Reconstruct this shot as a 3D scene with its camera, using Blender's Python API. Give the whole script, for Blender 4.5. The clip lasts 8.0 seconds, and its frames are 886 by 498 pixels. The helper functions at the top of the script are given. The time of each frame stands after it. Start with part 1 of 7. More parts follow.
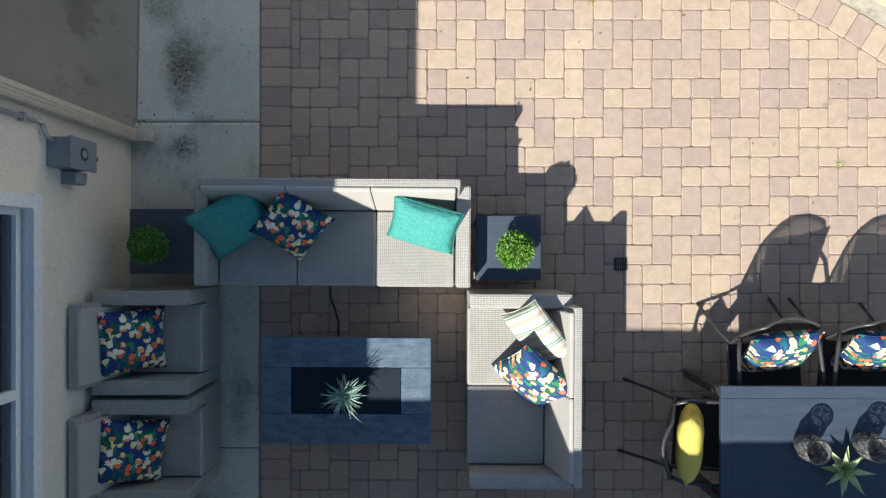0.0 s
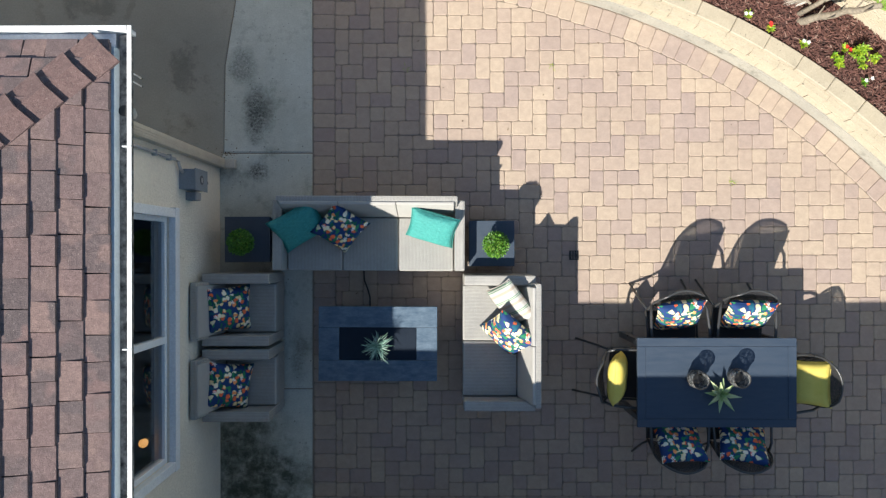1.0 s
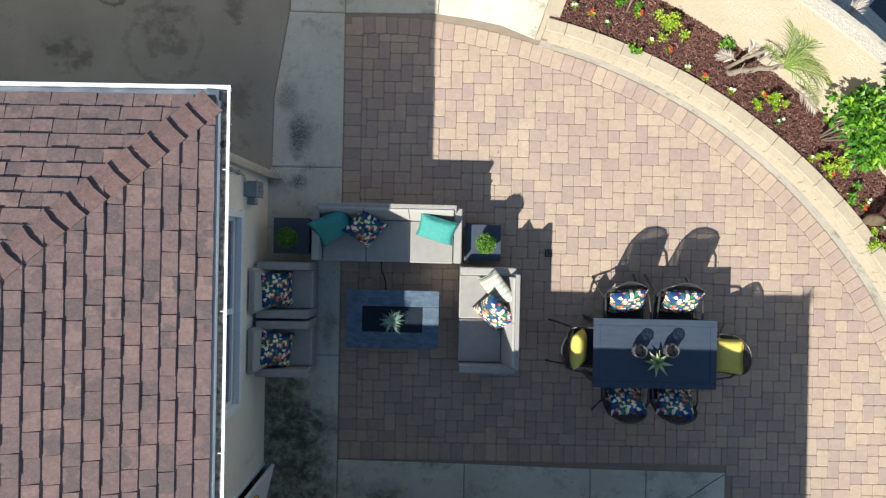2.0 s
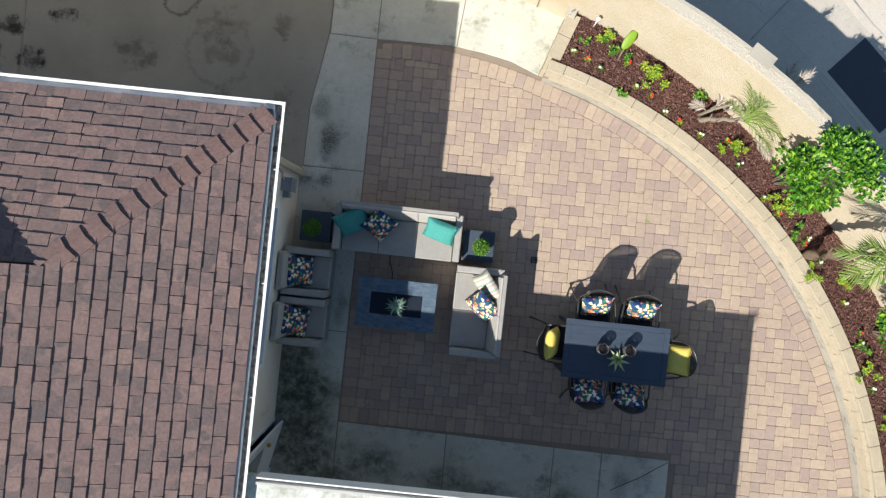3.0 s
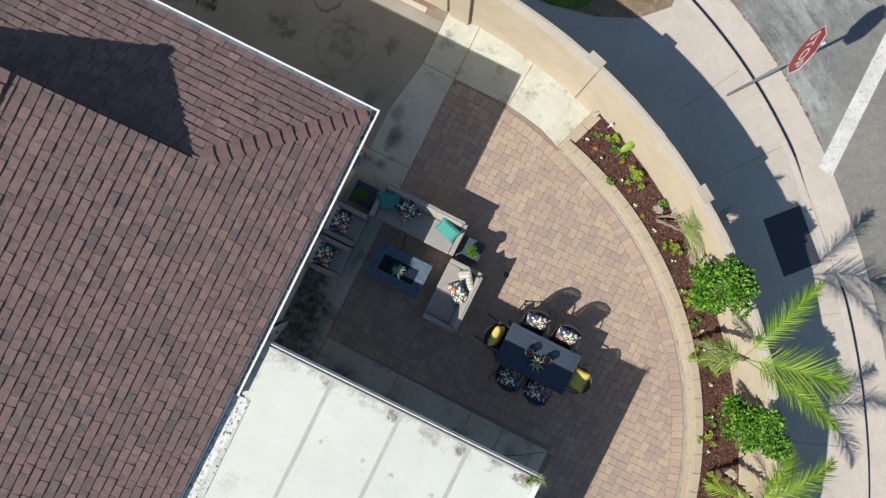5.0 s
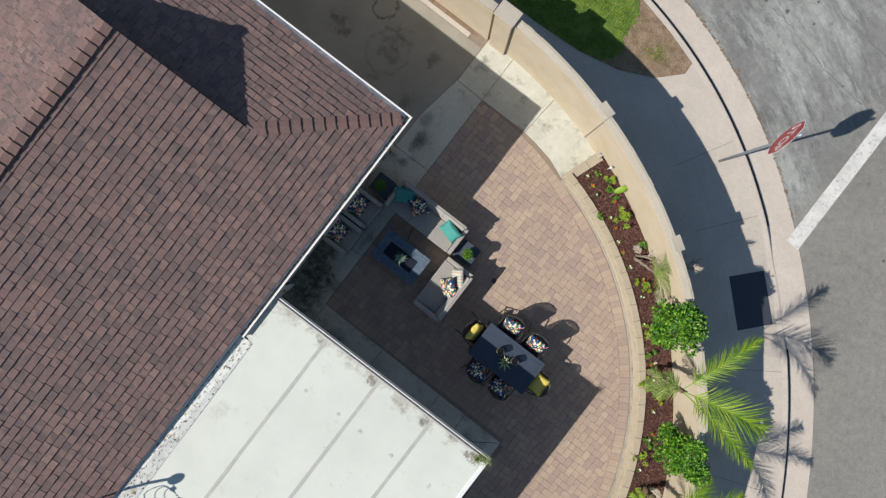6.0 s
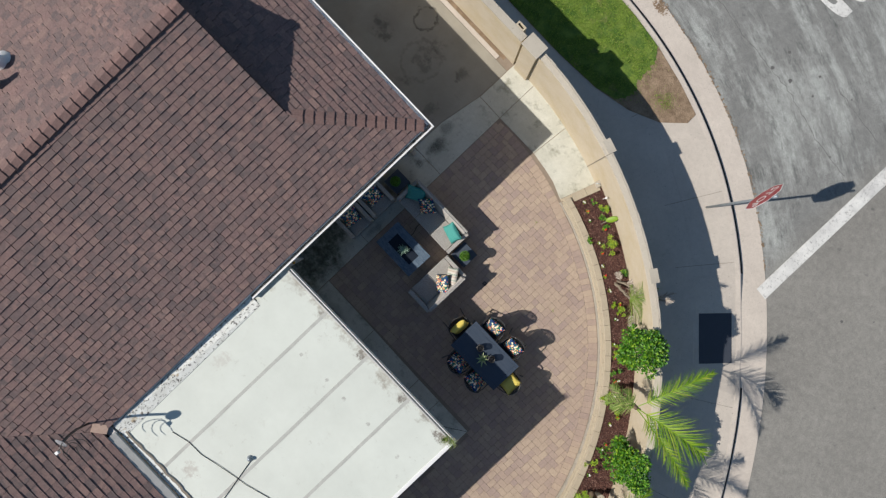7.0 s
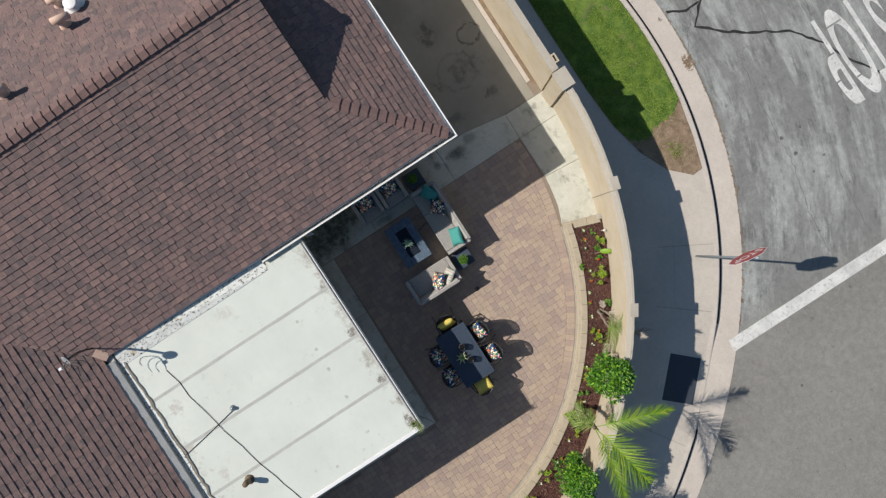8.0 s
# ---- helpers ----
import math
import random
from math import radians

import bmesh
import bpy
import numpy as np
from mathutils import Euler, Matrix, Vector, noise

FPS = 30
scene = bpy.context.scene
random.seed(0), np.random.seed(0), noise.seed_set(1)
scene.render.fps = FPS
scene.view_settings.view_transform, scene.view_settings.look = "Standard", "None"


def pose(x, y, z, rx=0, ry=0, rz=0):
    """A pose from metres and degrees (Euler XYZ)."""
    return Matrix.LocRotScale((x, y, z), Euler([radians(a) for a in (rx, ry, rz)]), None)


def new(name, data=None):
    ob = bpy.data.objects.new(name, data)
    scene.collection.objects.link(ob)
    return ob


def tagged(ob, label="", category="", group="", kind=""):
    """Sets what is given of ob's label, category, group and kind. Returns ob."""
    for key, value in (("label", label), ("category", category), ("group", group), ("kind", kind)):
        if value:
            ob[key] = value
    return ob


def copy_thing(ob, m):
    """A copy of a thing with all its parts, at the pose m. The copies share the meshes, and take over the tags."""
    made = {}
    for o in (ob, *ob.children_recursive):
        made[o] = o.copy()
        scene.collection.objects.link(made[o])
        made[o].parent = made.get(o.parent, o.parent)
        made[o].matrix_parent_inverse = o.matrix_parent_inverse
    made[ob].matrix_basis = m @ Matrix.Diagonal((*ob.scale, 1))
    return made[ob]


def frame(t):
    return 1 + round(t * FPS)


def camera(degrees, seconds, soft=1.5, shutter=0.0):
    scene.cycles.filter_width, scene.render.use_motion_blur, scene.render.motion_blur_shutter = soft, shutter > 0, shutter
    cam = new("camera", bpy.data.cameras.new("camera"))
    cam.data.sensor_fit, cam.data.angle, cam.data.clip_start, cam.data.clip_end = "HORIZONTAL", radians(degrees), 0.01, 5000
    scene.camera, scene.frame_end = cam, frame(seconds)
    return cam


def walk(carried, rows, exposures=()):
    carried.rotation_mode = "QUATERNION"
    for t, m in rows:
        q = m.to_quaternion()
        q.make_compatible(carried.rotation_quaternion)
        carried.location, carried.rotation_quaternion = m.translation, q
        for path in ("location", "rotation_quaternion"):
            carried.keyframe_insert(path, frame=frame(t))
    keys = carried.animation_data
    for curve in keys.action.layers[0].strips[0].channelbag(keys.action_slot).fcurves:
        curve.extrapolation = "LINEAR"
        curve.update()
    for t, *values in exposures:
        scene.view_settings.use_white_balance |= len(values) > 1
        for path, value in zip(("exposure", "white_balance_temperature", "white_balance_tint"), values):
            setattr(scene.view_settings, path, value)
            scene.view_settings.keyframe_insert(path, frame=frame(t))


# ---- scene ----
cam = camera(69.4, 8.0, soft=1.3)
ROWS = [
    (0.0, 0.000, 0.000, 5.001, 0.06, 0.00, 0.00),
    (0.5, -0.022, -0.023, 5.950, 0.01, 0.03, 0.00),
    (1.0, -0.020, -0.054, 6.919, 0.10, 0.05, -0.15),
    (1.5, -0.018, -0.071, 7.890, -0.02, 0.15, 0.04),
    (3.0, -0.086, -0.086, 10.115, -0.02, -0.13, 5.87),
    (3.5, -0.057, -0.109, 10.899, 0.04, 0.08, 9.99),
    (4.0, -0.092, -0.155, 11.711, 0.09, -0.02, 15.04),
    (4.5, -0.079, -0.164, 12.630, -0.14, 0.02, 20.57),
    (6.0, -0.016, -0.277, 15.115, 0.10, -0.04, 37.46),
    (6.5, 0.002, -0.240, 15.834, -0.04, 0.07, 42.16),
    (7.0, -0.018, -0.260, 16.469, -0.08, -0.01, 46.41),
    (7.5, -0.028, -0.304, 16.991, -0.03, -0.05, 51.51),
    (8.0, -0.016, -0.276, 17.502, -0.01, 0.12, 56.94),
]
EXPOSURES = [(0.0, 1.10, 6050, 2), (1.5, 1.06, 6050, 2), (3.0, 0.84, 6100, 3), (4.5, 0.57, 6150, 4), (6.0, 0.35, 6200, 6), (8.0, 0.26, 6200, 6)]
walk(cam, [(t, pose(x, y, z, rx, ry, rz)) for t, x, y, z, rx, ry, rz in ROWS], EXPOSURES)

# ---- daylight ----
SUN_WAY = Vector((0.654, 0.864, -1.0)).normalized()      # the way the sunlight travels
sun_data = bpy.data.lights.new("sun", "SUN")
sun_data.energy, sun_data.angle, sun_data.color = 4.4, radians(0.55), (1.0, 0.885, 0.79)
sun = new("sun", sun_data)
sun.matrix_world = Matrix.Translation((-20, -26, 30)) @ SUN_WAY.to_track_quat("-Z", "Y").to_matrix().to_4x4()
world = bpy.data.worlds.new("sky")
scene.world = world
world.use_nodes = True
wn = world.node_tree
sky = wn.nodes.new("ShaderNodeTexSky")
sky.sky_type, sky.sun_disc = "NISHITA", False
sky.ozone_density, sky.dust_density = 0.7, 0.3
sky.sun_elevation = math.asin(-SUN_WAY.z)
sky.sun_rotation = math.atan2(-SUN_WAY.x, -SUN_WAY.y)
back = next(n for n in wn.nodes if n.type == "BACKGROUND")
back.inputs["Strength"].default_value = 0.067
wn.links.new(sky.outputs["Color"], back.inputs["Color"])


# ---- materials ----
class Nodes:
    """A small writer of shader nodes."""

    def __init__(self, name, rough=0.7, metal=0.0, coords="Object"):
        self.mat = bpy.data.materials.new(name)
        self.mat.use_nodes = True
        self.tree = self.mat.node_tree
        self.bsdf = next(n for n in self.tree.nodes if n.type == "BSDF_PRINCIPLED")
        self.set(self.bsdf, Roughness=rough, Metallic=metal)
        if coords == "World":
            self.co = self.add("ShaderNodeNewGeometry").outputs["Position"]
        else:
            self.co = self.add("ShaderNodeTexCoord").outputs[coords]

    def add(self, kind, **inputs):
        node = self.tree.nodes.new(kind)
        self.set(node, **inputs)
        return node

    def set(self, node, **inputs):
        for key, value in inputs.items():
            self.plug(node.inputs[key.replace("_", " ")], value)

    def plug(self, socket, value):
        if isinstance(value, bpy.types.NodeSocket):
            self.tree.links.new(value, socket)
        elif isinstance(value, tuple) and len(value) == 3 and socket.type == "RGBA":
            socket.default_value = (*value, 1)
        else:
            socket.default_value = value

    def noise(self, scale, detail=4.0, rough=0.6, stretch=None):
        co = self.mapped(stretch) if stretch else self.co
        return self.add("ShaderNodeTexNoise", Vector=co, Scale=scale, Detail=detail, Roughness=rough).outputs["Fac"]

    def mapped(self, scale=(1, 1, 1), shift=(0, 0, 0), turn=(0, 0, 0)):
        m = self.add("ShaderNodeMapping", Vector=self.co)
        m.inputs["Scale"].default_value, m.inputs["Location"].default_value, m.inputs["Rotation"].default_value = scale, shift, turn
        return m.outputs["Vector"]

    def span(self, fac, a, b, lo=0.0, hi=1.0):
        return self.add("ShaderNodeMapRange", Value=fac, From_Min=a, From_Max=b, To_Min=lo, To_Max=hi).outputs["Result"]

    def math(self, op, a, b=0.0):
        n = self.add("ShaderNodeMath")
        n.operation = op
        self.plug(n.inputs[0], a)
        self.plug(n.inputs[1], b)
        return n.outputs[0]

    def mix(self, fac, a, b, kind="MIX"):
        n = self.add("ShaderNodeMix")
        n.data_type, n.blend_type = "RGBA", kind
        for i, v in ((0, fac), (6, a), (7, b)):
            self.plug(n.inputs[i], v)
        return n.outputs[2]

    def ramp(self, fac, stops, constant=False):
        n = self.add("ShaderNodeValToRGB", Fac=fac)
        if constant:
            n.color_ramp.interpolation = "CONSTANT"
        while len(n.color_ramp.elements) < len(stops):
            n.color_ramp.elements.new(0.5)
        for e, (p, c) in zip(n.color_ramp.elements, stops):
            e.position, e.color = p, (*c, 1)
        return n.outputs["Color"]

    def random(self, island=False):
        if island:
            return self.add("ShaderNodeNewGeometry").outputs["Random Per Island"]
        return self.add("ShaderNodeObjectInfo").outputs["Random"]

    def bump(self, height, strength=0.4, distance=0.01):
        b = self.add("ShaderNodeBump", Height=height, Strength=strength, Distance=distance)
        self.tree.links.new(b.outputs["Normal"], self.bsdf.inputs["Normal"])

    def done(self, color, rough=None):
        self.plug(self.bsdf.inputs["Base Color"], color)
        if rough is not None:
            self.plug(self.bsdf.inputs["Roughness"], rough)
        return self.mat


def plain(name, c1, c2, scale=6.0, rough=0.7, grain=90.0, bump=0.25, dist=0.004, metal=0.0, coords="Object", stretch=None, gloss=0.5):
    """Two tones mixed by a broad noise and broken by a fine one, with a fine relief."""
    n = Nodes(name, rough, metal, coords)
    n.set(n.bsdf, Specular_IOR_Level=gloss)
    broad = n.span(n.noise(scale, 5, 0.65, stretch), 0.3, 0.7)
    fine = n.noise(grain, 2, 0.6, stretch)
    color = n.mix(broad, c1, c2)
    color = n.mix(0.5, color, n.mix(n.span(fine, 0.25, 0.75), (0.62, 0.62, 0.62), (1.0, 1.0, 1.0)), "MULTIPLY")
    n.bump(fine, bump, dist)
    return n.done(color, n.span(broad, 0, 1, max(0.05, rough - 0.08), min(1, rough + 0.08)))


def paver_material(name, island):
    n = Nodes(name, 0.85, coords="World")
    pick = n.random(island)
    tone = n.ramp(pick, [(0.0, (0.478, 0.386, 0.290)), (0.28, (0.458, 0.366, 0.280)), (0.5, (0.432, 0.341, 0.270)),
                         (0.66, (0.400, 0.315, 0.264)), (0.86, (0.358, 0.282, 0.249)), (1.0, (0.448, 0.358, 0.277))])
    broad = n.span(n.noise(1.1, 5, 0.7), 0.3, 0.7)
    tone = n.mix(broad, tone, n.mix(0.5, tone, (0.30, 0.23, 0.19)))
    cloud = n.span(n.noise(14, 4, 0.7), 0.3, 0.72)
    tone = n.mix(0.4, tone, n.mix(cloud, (0.68, 0.65, 0.65), (1.22, 1.21, 1.18)), "MULTIPLY")
    grain = n.noise(260, 2, 0.7)
    tone = n.mix(0.45, tone, n.mix(n.span(grain, 0.3, 0.7), (0.6, 0.6, 0.6), (1.1, 1.1, 1.1)), "MULTIPLY")
    spots = n.span(n.noise(5.5, 3, 0.5), 0.70, 0.78)
    tone = n.mix(n.math("MULTIPLY", spots, 0.5), tone, (0.16, 0.13, 0.11))
    n.bump(n.math("ADD", n.math("MULTIPLY", grain, 0.5), cloud), 0.35, 0.004)
    return n.done(tone, n.span(cloud, 0, 1, 0.75, 0.92))


def spots_on(n, tone, spots, color, wobble=0.5, fine=6.0, edge=2.4, sharp=(0.42, 0.75), speck=0.0):
    """Stains of their own shape: (x, y, ring radius, width, strength, stretch along y)."""
    wob = n.math("MULTIPLY", n.math("SUBTRACT", n.noise(3.0, 6, 0.75), 0.5), wobble)
    grit = n.span(n.noise(speck or fine, 6, 0.7), 0.34, 0.6, 0.25, 1.0)
    for cx, cy, rad, wide, hold, tall in spots:
        flat = n.add("ShaderNodeVectorMath")
        flat.operation = "MULTIPLY"
        n.tree.links.new(n.co, flat.inputs[0])
        flat.inputs[1].default_value = (1, 1 / tall, 0)
        far = n.add("ShaderNodeVectorMath")
        far.operation = "DISTANCE"
        n.tree.links.new(flat.outputs["Vector"], far.inputs[0])
        far.inputs[1].default_value = (cx, cy / tall, 0)
        off = n.math("ABSOLUTE", n.math("SUBTRACT", n.math("ADD", far.outputs["Value"], wob), rad))
        near = n.math("MULTIPLY", n.span(off, wide, wide * 0.1), n.math("ADD", 1.0, n.math("MULTIPLY", n.math("SUBTRACT", n.noise(fine, 7, 0.72), 0.5), edge * 1.6)))
        mark = n.math("MULTIPLY", n.span(near, *sharp), grit)
        tone = n.mix(n.math("MULTIPLY", mark, hold), tone, color)
    return tone


def concrete_material(name, light, dark, stain, stain_at=0.56, scale=1.0, spots=(), damp=()):
    n = Nodes(name, 0.85, coords="World")
    broad = n.span(n.noise(0.9 * scale, 6, 0.65), 0.32, 0.68)
    tone = n.mix(broad, light, dark)
    blot = n.span(n.noise(1.7 * scale, 7, 0.72), stain_at, stain_at + 0.14)
    tone = n.mix(n.math("MULTIPLY", blot, 0.85), tone, stain)
    tone = spots_on(n, tone, spots, (0.055, 0.055, 0.045), 0.3, 4.0, 1.3, (0.12, 0.8), 38.0)
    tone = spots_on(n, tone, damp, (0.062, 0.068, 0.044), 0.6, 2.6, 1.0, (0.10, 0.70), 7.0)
    pits = n.noise(60, 3, 0.7)
    wear = n.span(n.noise(9.0, 6, 0.75), 0.35, 0.65)
    tone = n.mix(0.28, tone, n.mix(wear, (0.75, 0.75, 0.73), (1.10, 1.10, 1.10)), "MULTIPLY")
    tone = n.mix(0.4, tone, n.mix(n.span(pits, 0.3, 0.65), (0.62, 0.62, 0.62), (1.05, 1.05, 1.05)), "MULTIPLY")
    specks = n.span(n.noise(34, 1, 0.4), 0.72, 0.76)
    tone = n.mix(n.math("MULTIPLY", specks, 0.6), tone, (0.06, 0.055, 0.05))
    n.bump(pits, 0.3, 0.004)
    return n.done(tone, n.span(blot, 0, 1, 0.88, 0.7))


def yard_material(name):
    """Grey yard concrete with oil blots and a round tyre mark."""
    n = Nodes(name, 0.85, coords="World")
    tone = n.mix(n.span(n.noise(0.8, 6, 0.65), 0.32, 0.68), (0.36, 0.335, 0.275), (0.27, 0.25, 0.205))
    blot = n.span(n.noise(1.1, 7, 0.72), 0.56, 0.72)
    tone = n.mix(n.math("MULTIPLY", blot, 0.85), tone, (0.10, 0.088, 0.07))
    tone = spots_on(n, tone, ((-3.9, 2.65, 0.50, 0.09, 0.24, 1.0), (-3.86, 2.62, 0.0, 0.45, 0.35, 1.0), (-6.86, 2.25, 0.0, 0.42, 1.0, 0.8), (-6.4, 3.0, 0.0, 0.36, 1.0, 0.6), (-7.25, 2.75, 0.0, 0.45, 1.0, 0.7), (-7.5, 2.2, 0.0, 0.4, 0.8, 1.0),
                               (-5.2, 2.5, 0.0, 0.6, 0.5, 0.7), (-2.9, 3.2, 0.0, 0.3, 0.5, 1.3), (-2.8, 1.9, 0.0, 0.35, 0.4, 1.5), (-4.6, 3.5, 0.3, 0.06, 0.6, 1.0)), (0.035, 0.027, 0.02), 0.45, 4.0)
    pits = n.noise(60, 3, 0.7)
    tone = n.mix(0.4, tone, n.mix(n.span(pits, 0.3, 0.65), (0.62, 0.62, 0.62), (1.05, 1.05, 1.05)), "MULTIPLY")
    n.bump(pits, 0.3, 0.004)
    return n.done(tone)


def shingle_material(name, island, even=0.0):
    """Granule-coated tabs, each blended from two tones along its length."""
    n = Nodes(name, 0.93, coords="World")
    pick = n.random(island)
    stops = [(0.0, (0.188, 0.126, 0.120)), (0.2, (0.216, 0.141, 0.131)), (0.38, (0.154, 0.111, 0.108)), (0.52, (0.126, 0.098, 0.098)),
             (0.68, (0.198, 0.132, 0.125)), (0.84, (0.246, 0.165, 0.146)), (1.0, (0.148, 0.109, 0.107))]
    tone = n.ramp(pick, stops)
    other = n.ramp(n.math("FRACT", n.math("MULTIPLY", pick, 7.31)), stops)
    moved = n.add("ShaderNodeVectorMath")
    moved.operation = "ADD"
    shift = n.add("ShaderNodeCombineXYZ", X=n.math("MULTIPLY", pick, 61.0), Y=n.math("MULTIPLY", pick, 37.0))
    n.tree.links.new(n.co, moved.inputs[0])
    n.tree.links.new(shift.outputs["Vector"], moved.inputs[1])
    patch = n.add("ShaderNodeTexNoise", Vector=moved.outputs["Vector"], Scale=6.5, Detail=1.5, Roughness=0.5).outputs["Fac"]
    tone = n.mix(n.span(patch, 0.46, 0.56), tone, other)
    tone = n.mix(even, tone, (0.172, 0.104, 0.094))
    tone = n.mix(n.math("MULTIPLY", n.span(n.noise(1.3, 4, 0.6), 0.4, 0.65), 0.28), tone, (0.115, 0.095, 0.096))
    worn = n.span(n.noise(28.0, 4, 0.75), 0.32, 0.68)
    tone = n.mix(0.7, tone, n.mix(worn, (0.68, 0.67, 0.67), (1.26, 1.25, 1.24)), "MULTIPLY")
    grit = n.noise(190, 2, 0.7)
    tone = n.mix(0.75, tone, n.mix(n.span(grit, 0.34, 0.66), (0.58, 0.58, 0.58), (1.32, 1.32, 1.29)), "MULTIPLY")
    spark = n.span(n.noise(150, 1, 0.4), 0.67, 0.75)
    tone = n.mix(n.math("MULTIPLY", spark, 0.45), tone, (0.46, 0.38, 0.32))
    n.bump(n.math("ADD", grit, n.math("MULTIPLY", worn, 0.5)), 0.6, 0.006)
    return n.done(tone)


def wicker_material(name, c1, c2):
    n = Nodes(name, 0.62)
    w1 = n.add("ShaderNodeTexWave", Vector=n.co, Scale=22.0, Distortion=0.6, Detail=1.0)
    w1.bands_direction = "X"
    w2 = n.add("ShaderNodeTexWave", Vector=n.co, Scale=31.0, Distortion=0.6, Detail=1.0)
    w2.bands_direction = "Y"
    w3 = n.add("ShaderNodeTexWave", Vector=n.co, Scale=31.0, Distortion=0.6, Detail=1.0)
    w3.bands_direction = "Z"
    weave = n.math("ADD", n.math("MULTIPLY", w1.outputs["Fac"], w2.outputs["Fac"]), n.math("MULTIPLY", w3.outputs["Fac"], n.math("ADD", w1.outputs["Fac"], w2.outputs["Fac"])))
    tone = n.mix(n.span(n.noise(9, 4), 0.3, 0.7), c1, c2)
    tone = n.mix(0.8, tone, n.mix(n.span(weave, 0.02, 0.5), (0.58, 0.58, 0.58), (1.08, 1.08, 1.08)), "MULTIPLY")
    n.bump(weave, 0.5, 0.006)
    return n.done(tone)


def floral_material(name):
    """Lemons, oranges, leaves and white blossoms on navy cloth."""
    n = Nodes(name, 0.8)
    color = (0.010, 0.040, 0.15)
    wob = n.add("ShaderNodeTexNoise", Vector=n.co, Scale=22.0, Detail=2.0)
    bent = n.add("ShaderNodeMix")
    bent.data_type, bent.blend_type = "RGBA", "LINEAR_LIGHT"
    bent.inputs[0].default_value = 0.018
    n.tree.links.new(n.co, bent.inputs[6])
    n.tree.links.new(wob.outputs["Color"], bent.inputs[7])
    base_co = bent.outputs[2]

    def layer(under, scale, stretch, turn, shift, limit, stops, keep):
        m = n.add("ShaderNodeMapping", Vector=base_co)
        m.inputs["Scale"].default_value, m.inputs["Location"].default_value, m.inputs["Rotation"].default_value = stretch, shift, turn
        v = n.add("ShaderNodeTexVoronoi", Vector=m.outputs["Vector"], Scale=scale, Randomness=0.85)
        v.voronoi_dimensions = "2D"
        sep = n.add("ShaderNodeSeparateColor", Color=v.outputs["Color"])
        inside = n.math("LESS_THAN", v.outputs["Distance"], limit)
        chosen = n.math("MULTIPLY", inside, n.math("LESS_THAN", sep.outputs["Green"], keep))
        paint = n.ramp(sep.outputs["Red"], stops, True)
        core = n.span(v.outputs["Distance"], 0, limit, 0.0, 1.0)
        paint = n.mix(n.math("MULTIPLY", n.span(core, 0.55, 0.9), 0.6), paint, n.mix(0.5, paint, (0.9, 0.75, 0.3), "MULTIPLY"))
        return n.mix(chosen, under, paint)

    green = [(0.0, (0.012, 0.12, 0.07)), (0.5, (0.035, 0.24, 0.10)), (0.8, (0.02, 0.13, 0.20))]
    color = layer(color, 20.0, (0.45, 1.3, 1), (0, 0, 0.6), (0.3, 0.1, 0), 0.29, green, 0.60)
    color = layer(color, 20.0, (1.3, 0.45, 1), (0, 0, 0.5), (0.7, 0.5, 0), 0.29, green, 0.50)
    fruit = [(0.0, (0.90, 0.70, 0.34)), (0.26, (0.92, 0.84, 0.64)), (0.48, (0.84, 0.16, 0.05)), (0.64, (0.88, 0.34, 0.11)), (0.80, (0.90, 0.78, 0.50))]
    color = layer(color, 18.0, (0.85, 1.15, 1), (0, 0, 0.9), (0.15, 0.4, 0), 0.38, fruit, 0.62)
    color = layer(color, 19.0, (1.15, 0.85, 1), (0, 0, 0.4), (0.55, 0.9, 0), 0.33, fruit, 0.36)
    color = layer(color, 20.0, (0.5, 1.4, 1), (0, 0, 1.9), (0.2, 0.7, 0), 0.34, green, 0.24)
    m = n.add("ShaderNodeMapping", Vector=base_co)
    m.inputs["Location"].default_value = (0.9, 0.8, 0)
    v = n.add("ShaderNodeTexVoronoi", Vector=m.outputs["Vector"], Scale=11.5, Randomness=0.9)
    v.voronoi_dimensions = "2D"
    off = n.add("ShaderNodeVectorMath")
    off.operation = "SUBTRACT"
    n.tree.links.new(m.outputs["Vector"], off.inputs[0])
    n.tree.links.new(v.outputs["Position"], off.inputs[1])
    arm = n.add("ShaderNodeSeparateXYZ", Vector=off.outputs["Vector"])
    petals = n.math("COSINE", n.math("MULTIPLY", n.math("ARCTAN2", arm.outputs["Y"], arm.outputs["X"]), 6.0))
    reach = n.math("ADD", 0.17, n.math("MULTIPLY", petals, 0.085))
    pick = n.add("ShaderNodeSeparateColor", Color=v.outputs["Color"])
    bloom = n.math("MULTIPLY", n.math("LESS_THAN", v.outputs["Distance"], reach), n.math("LESS_THAN", pick.outputs["Green"], 0.62))
    white = n.mix(n.math("LESS_THAN", v.outputs["Distance"], 0.055), (0.88, 0.86, 0.82), (0.85, 0.30, 0.08))
    color = n.mix(bloom, color, white)
    weave = n.noise(420, 1)
    n.bump(weave, 0.3, 0.002)
    return n.done(color)


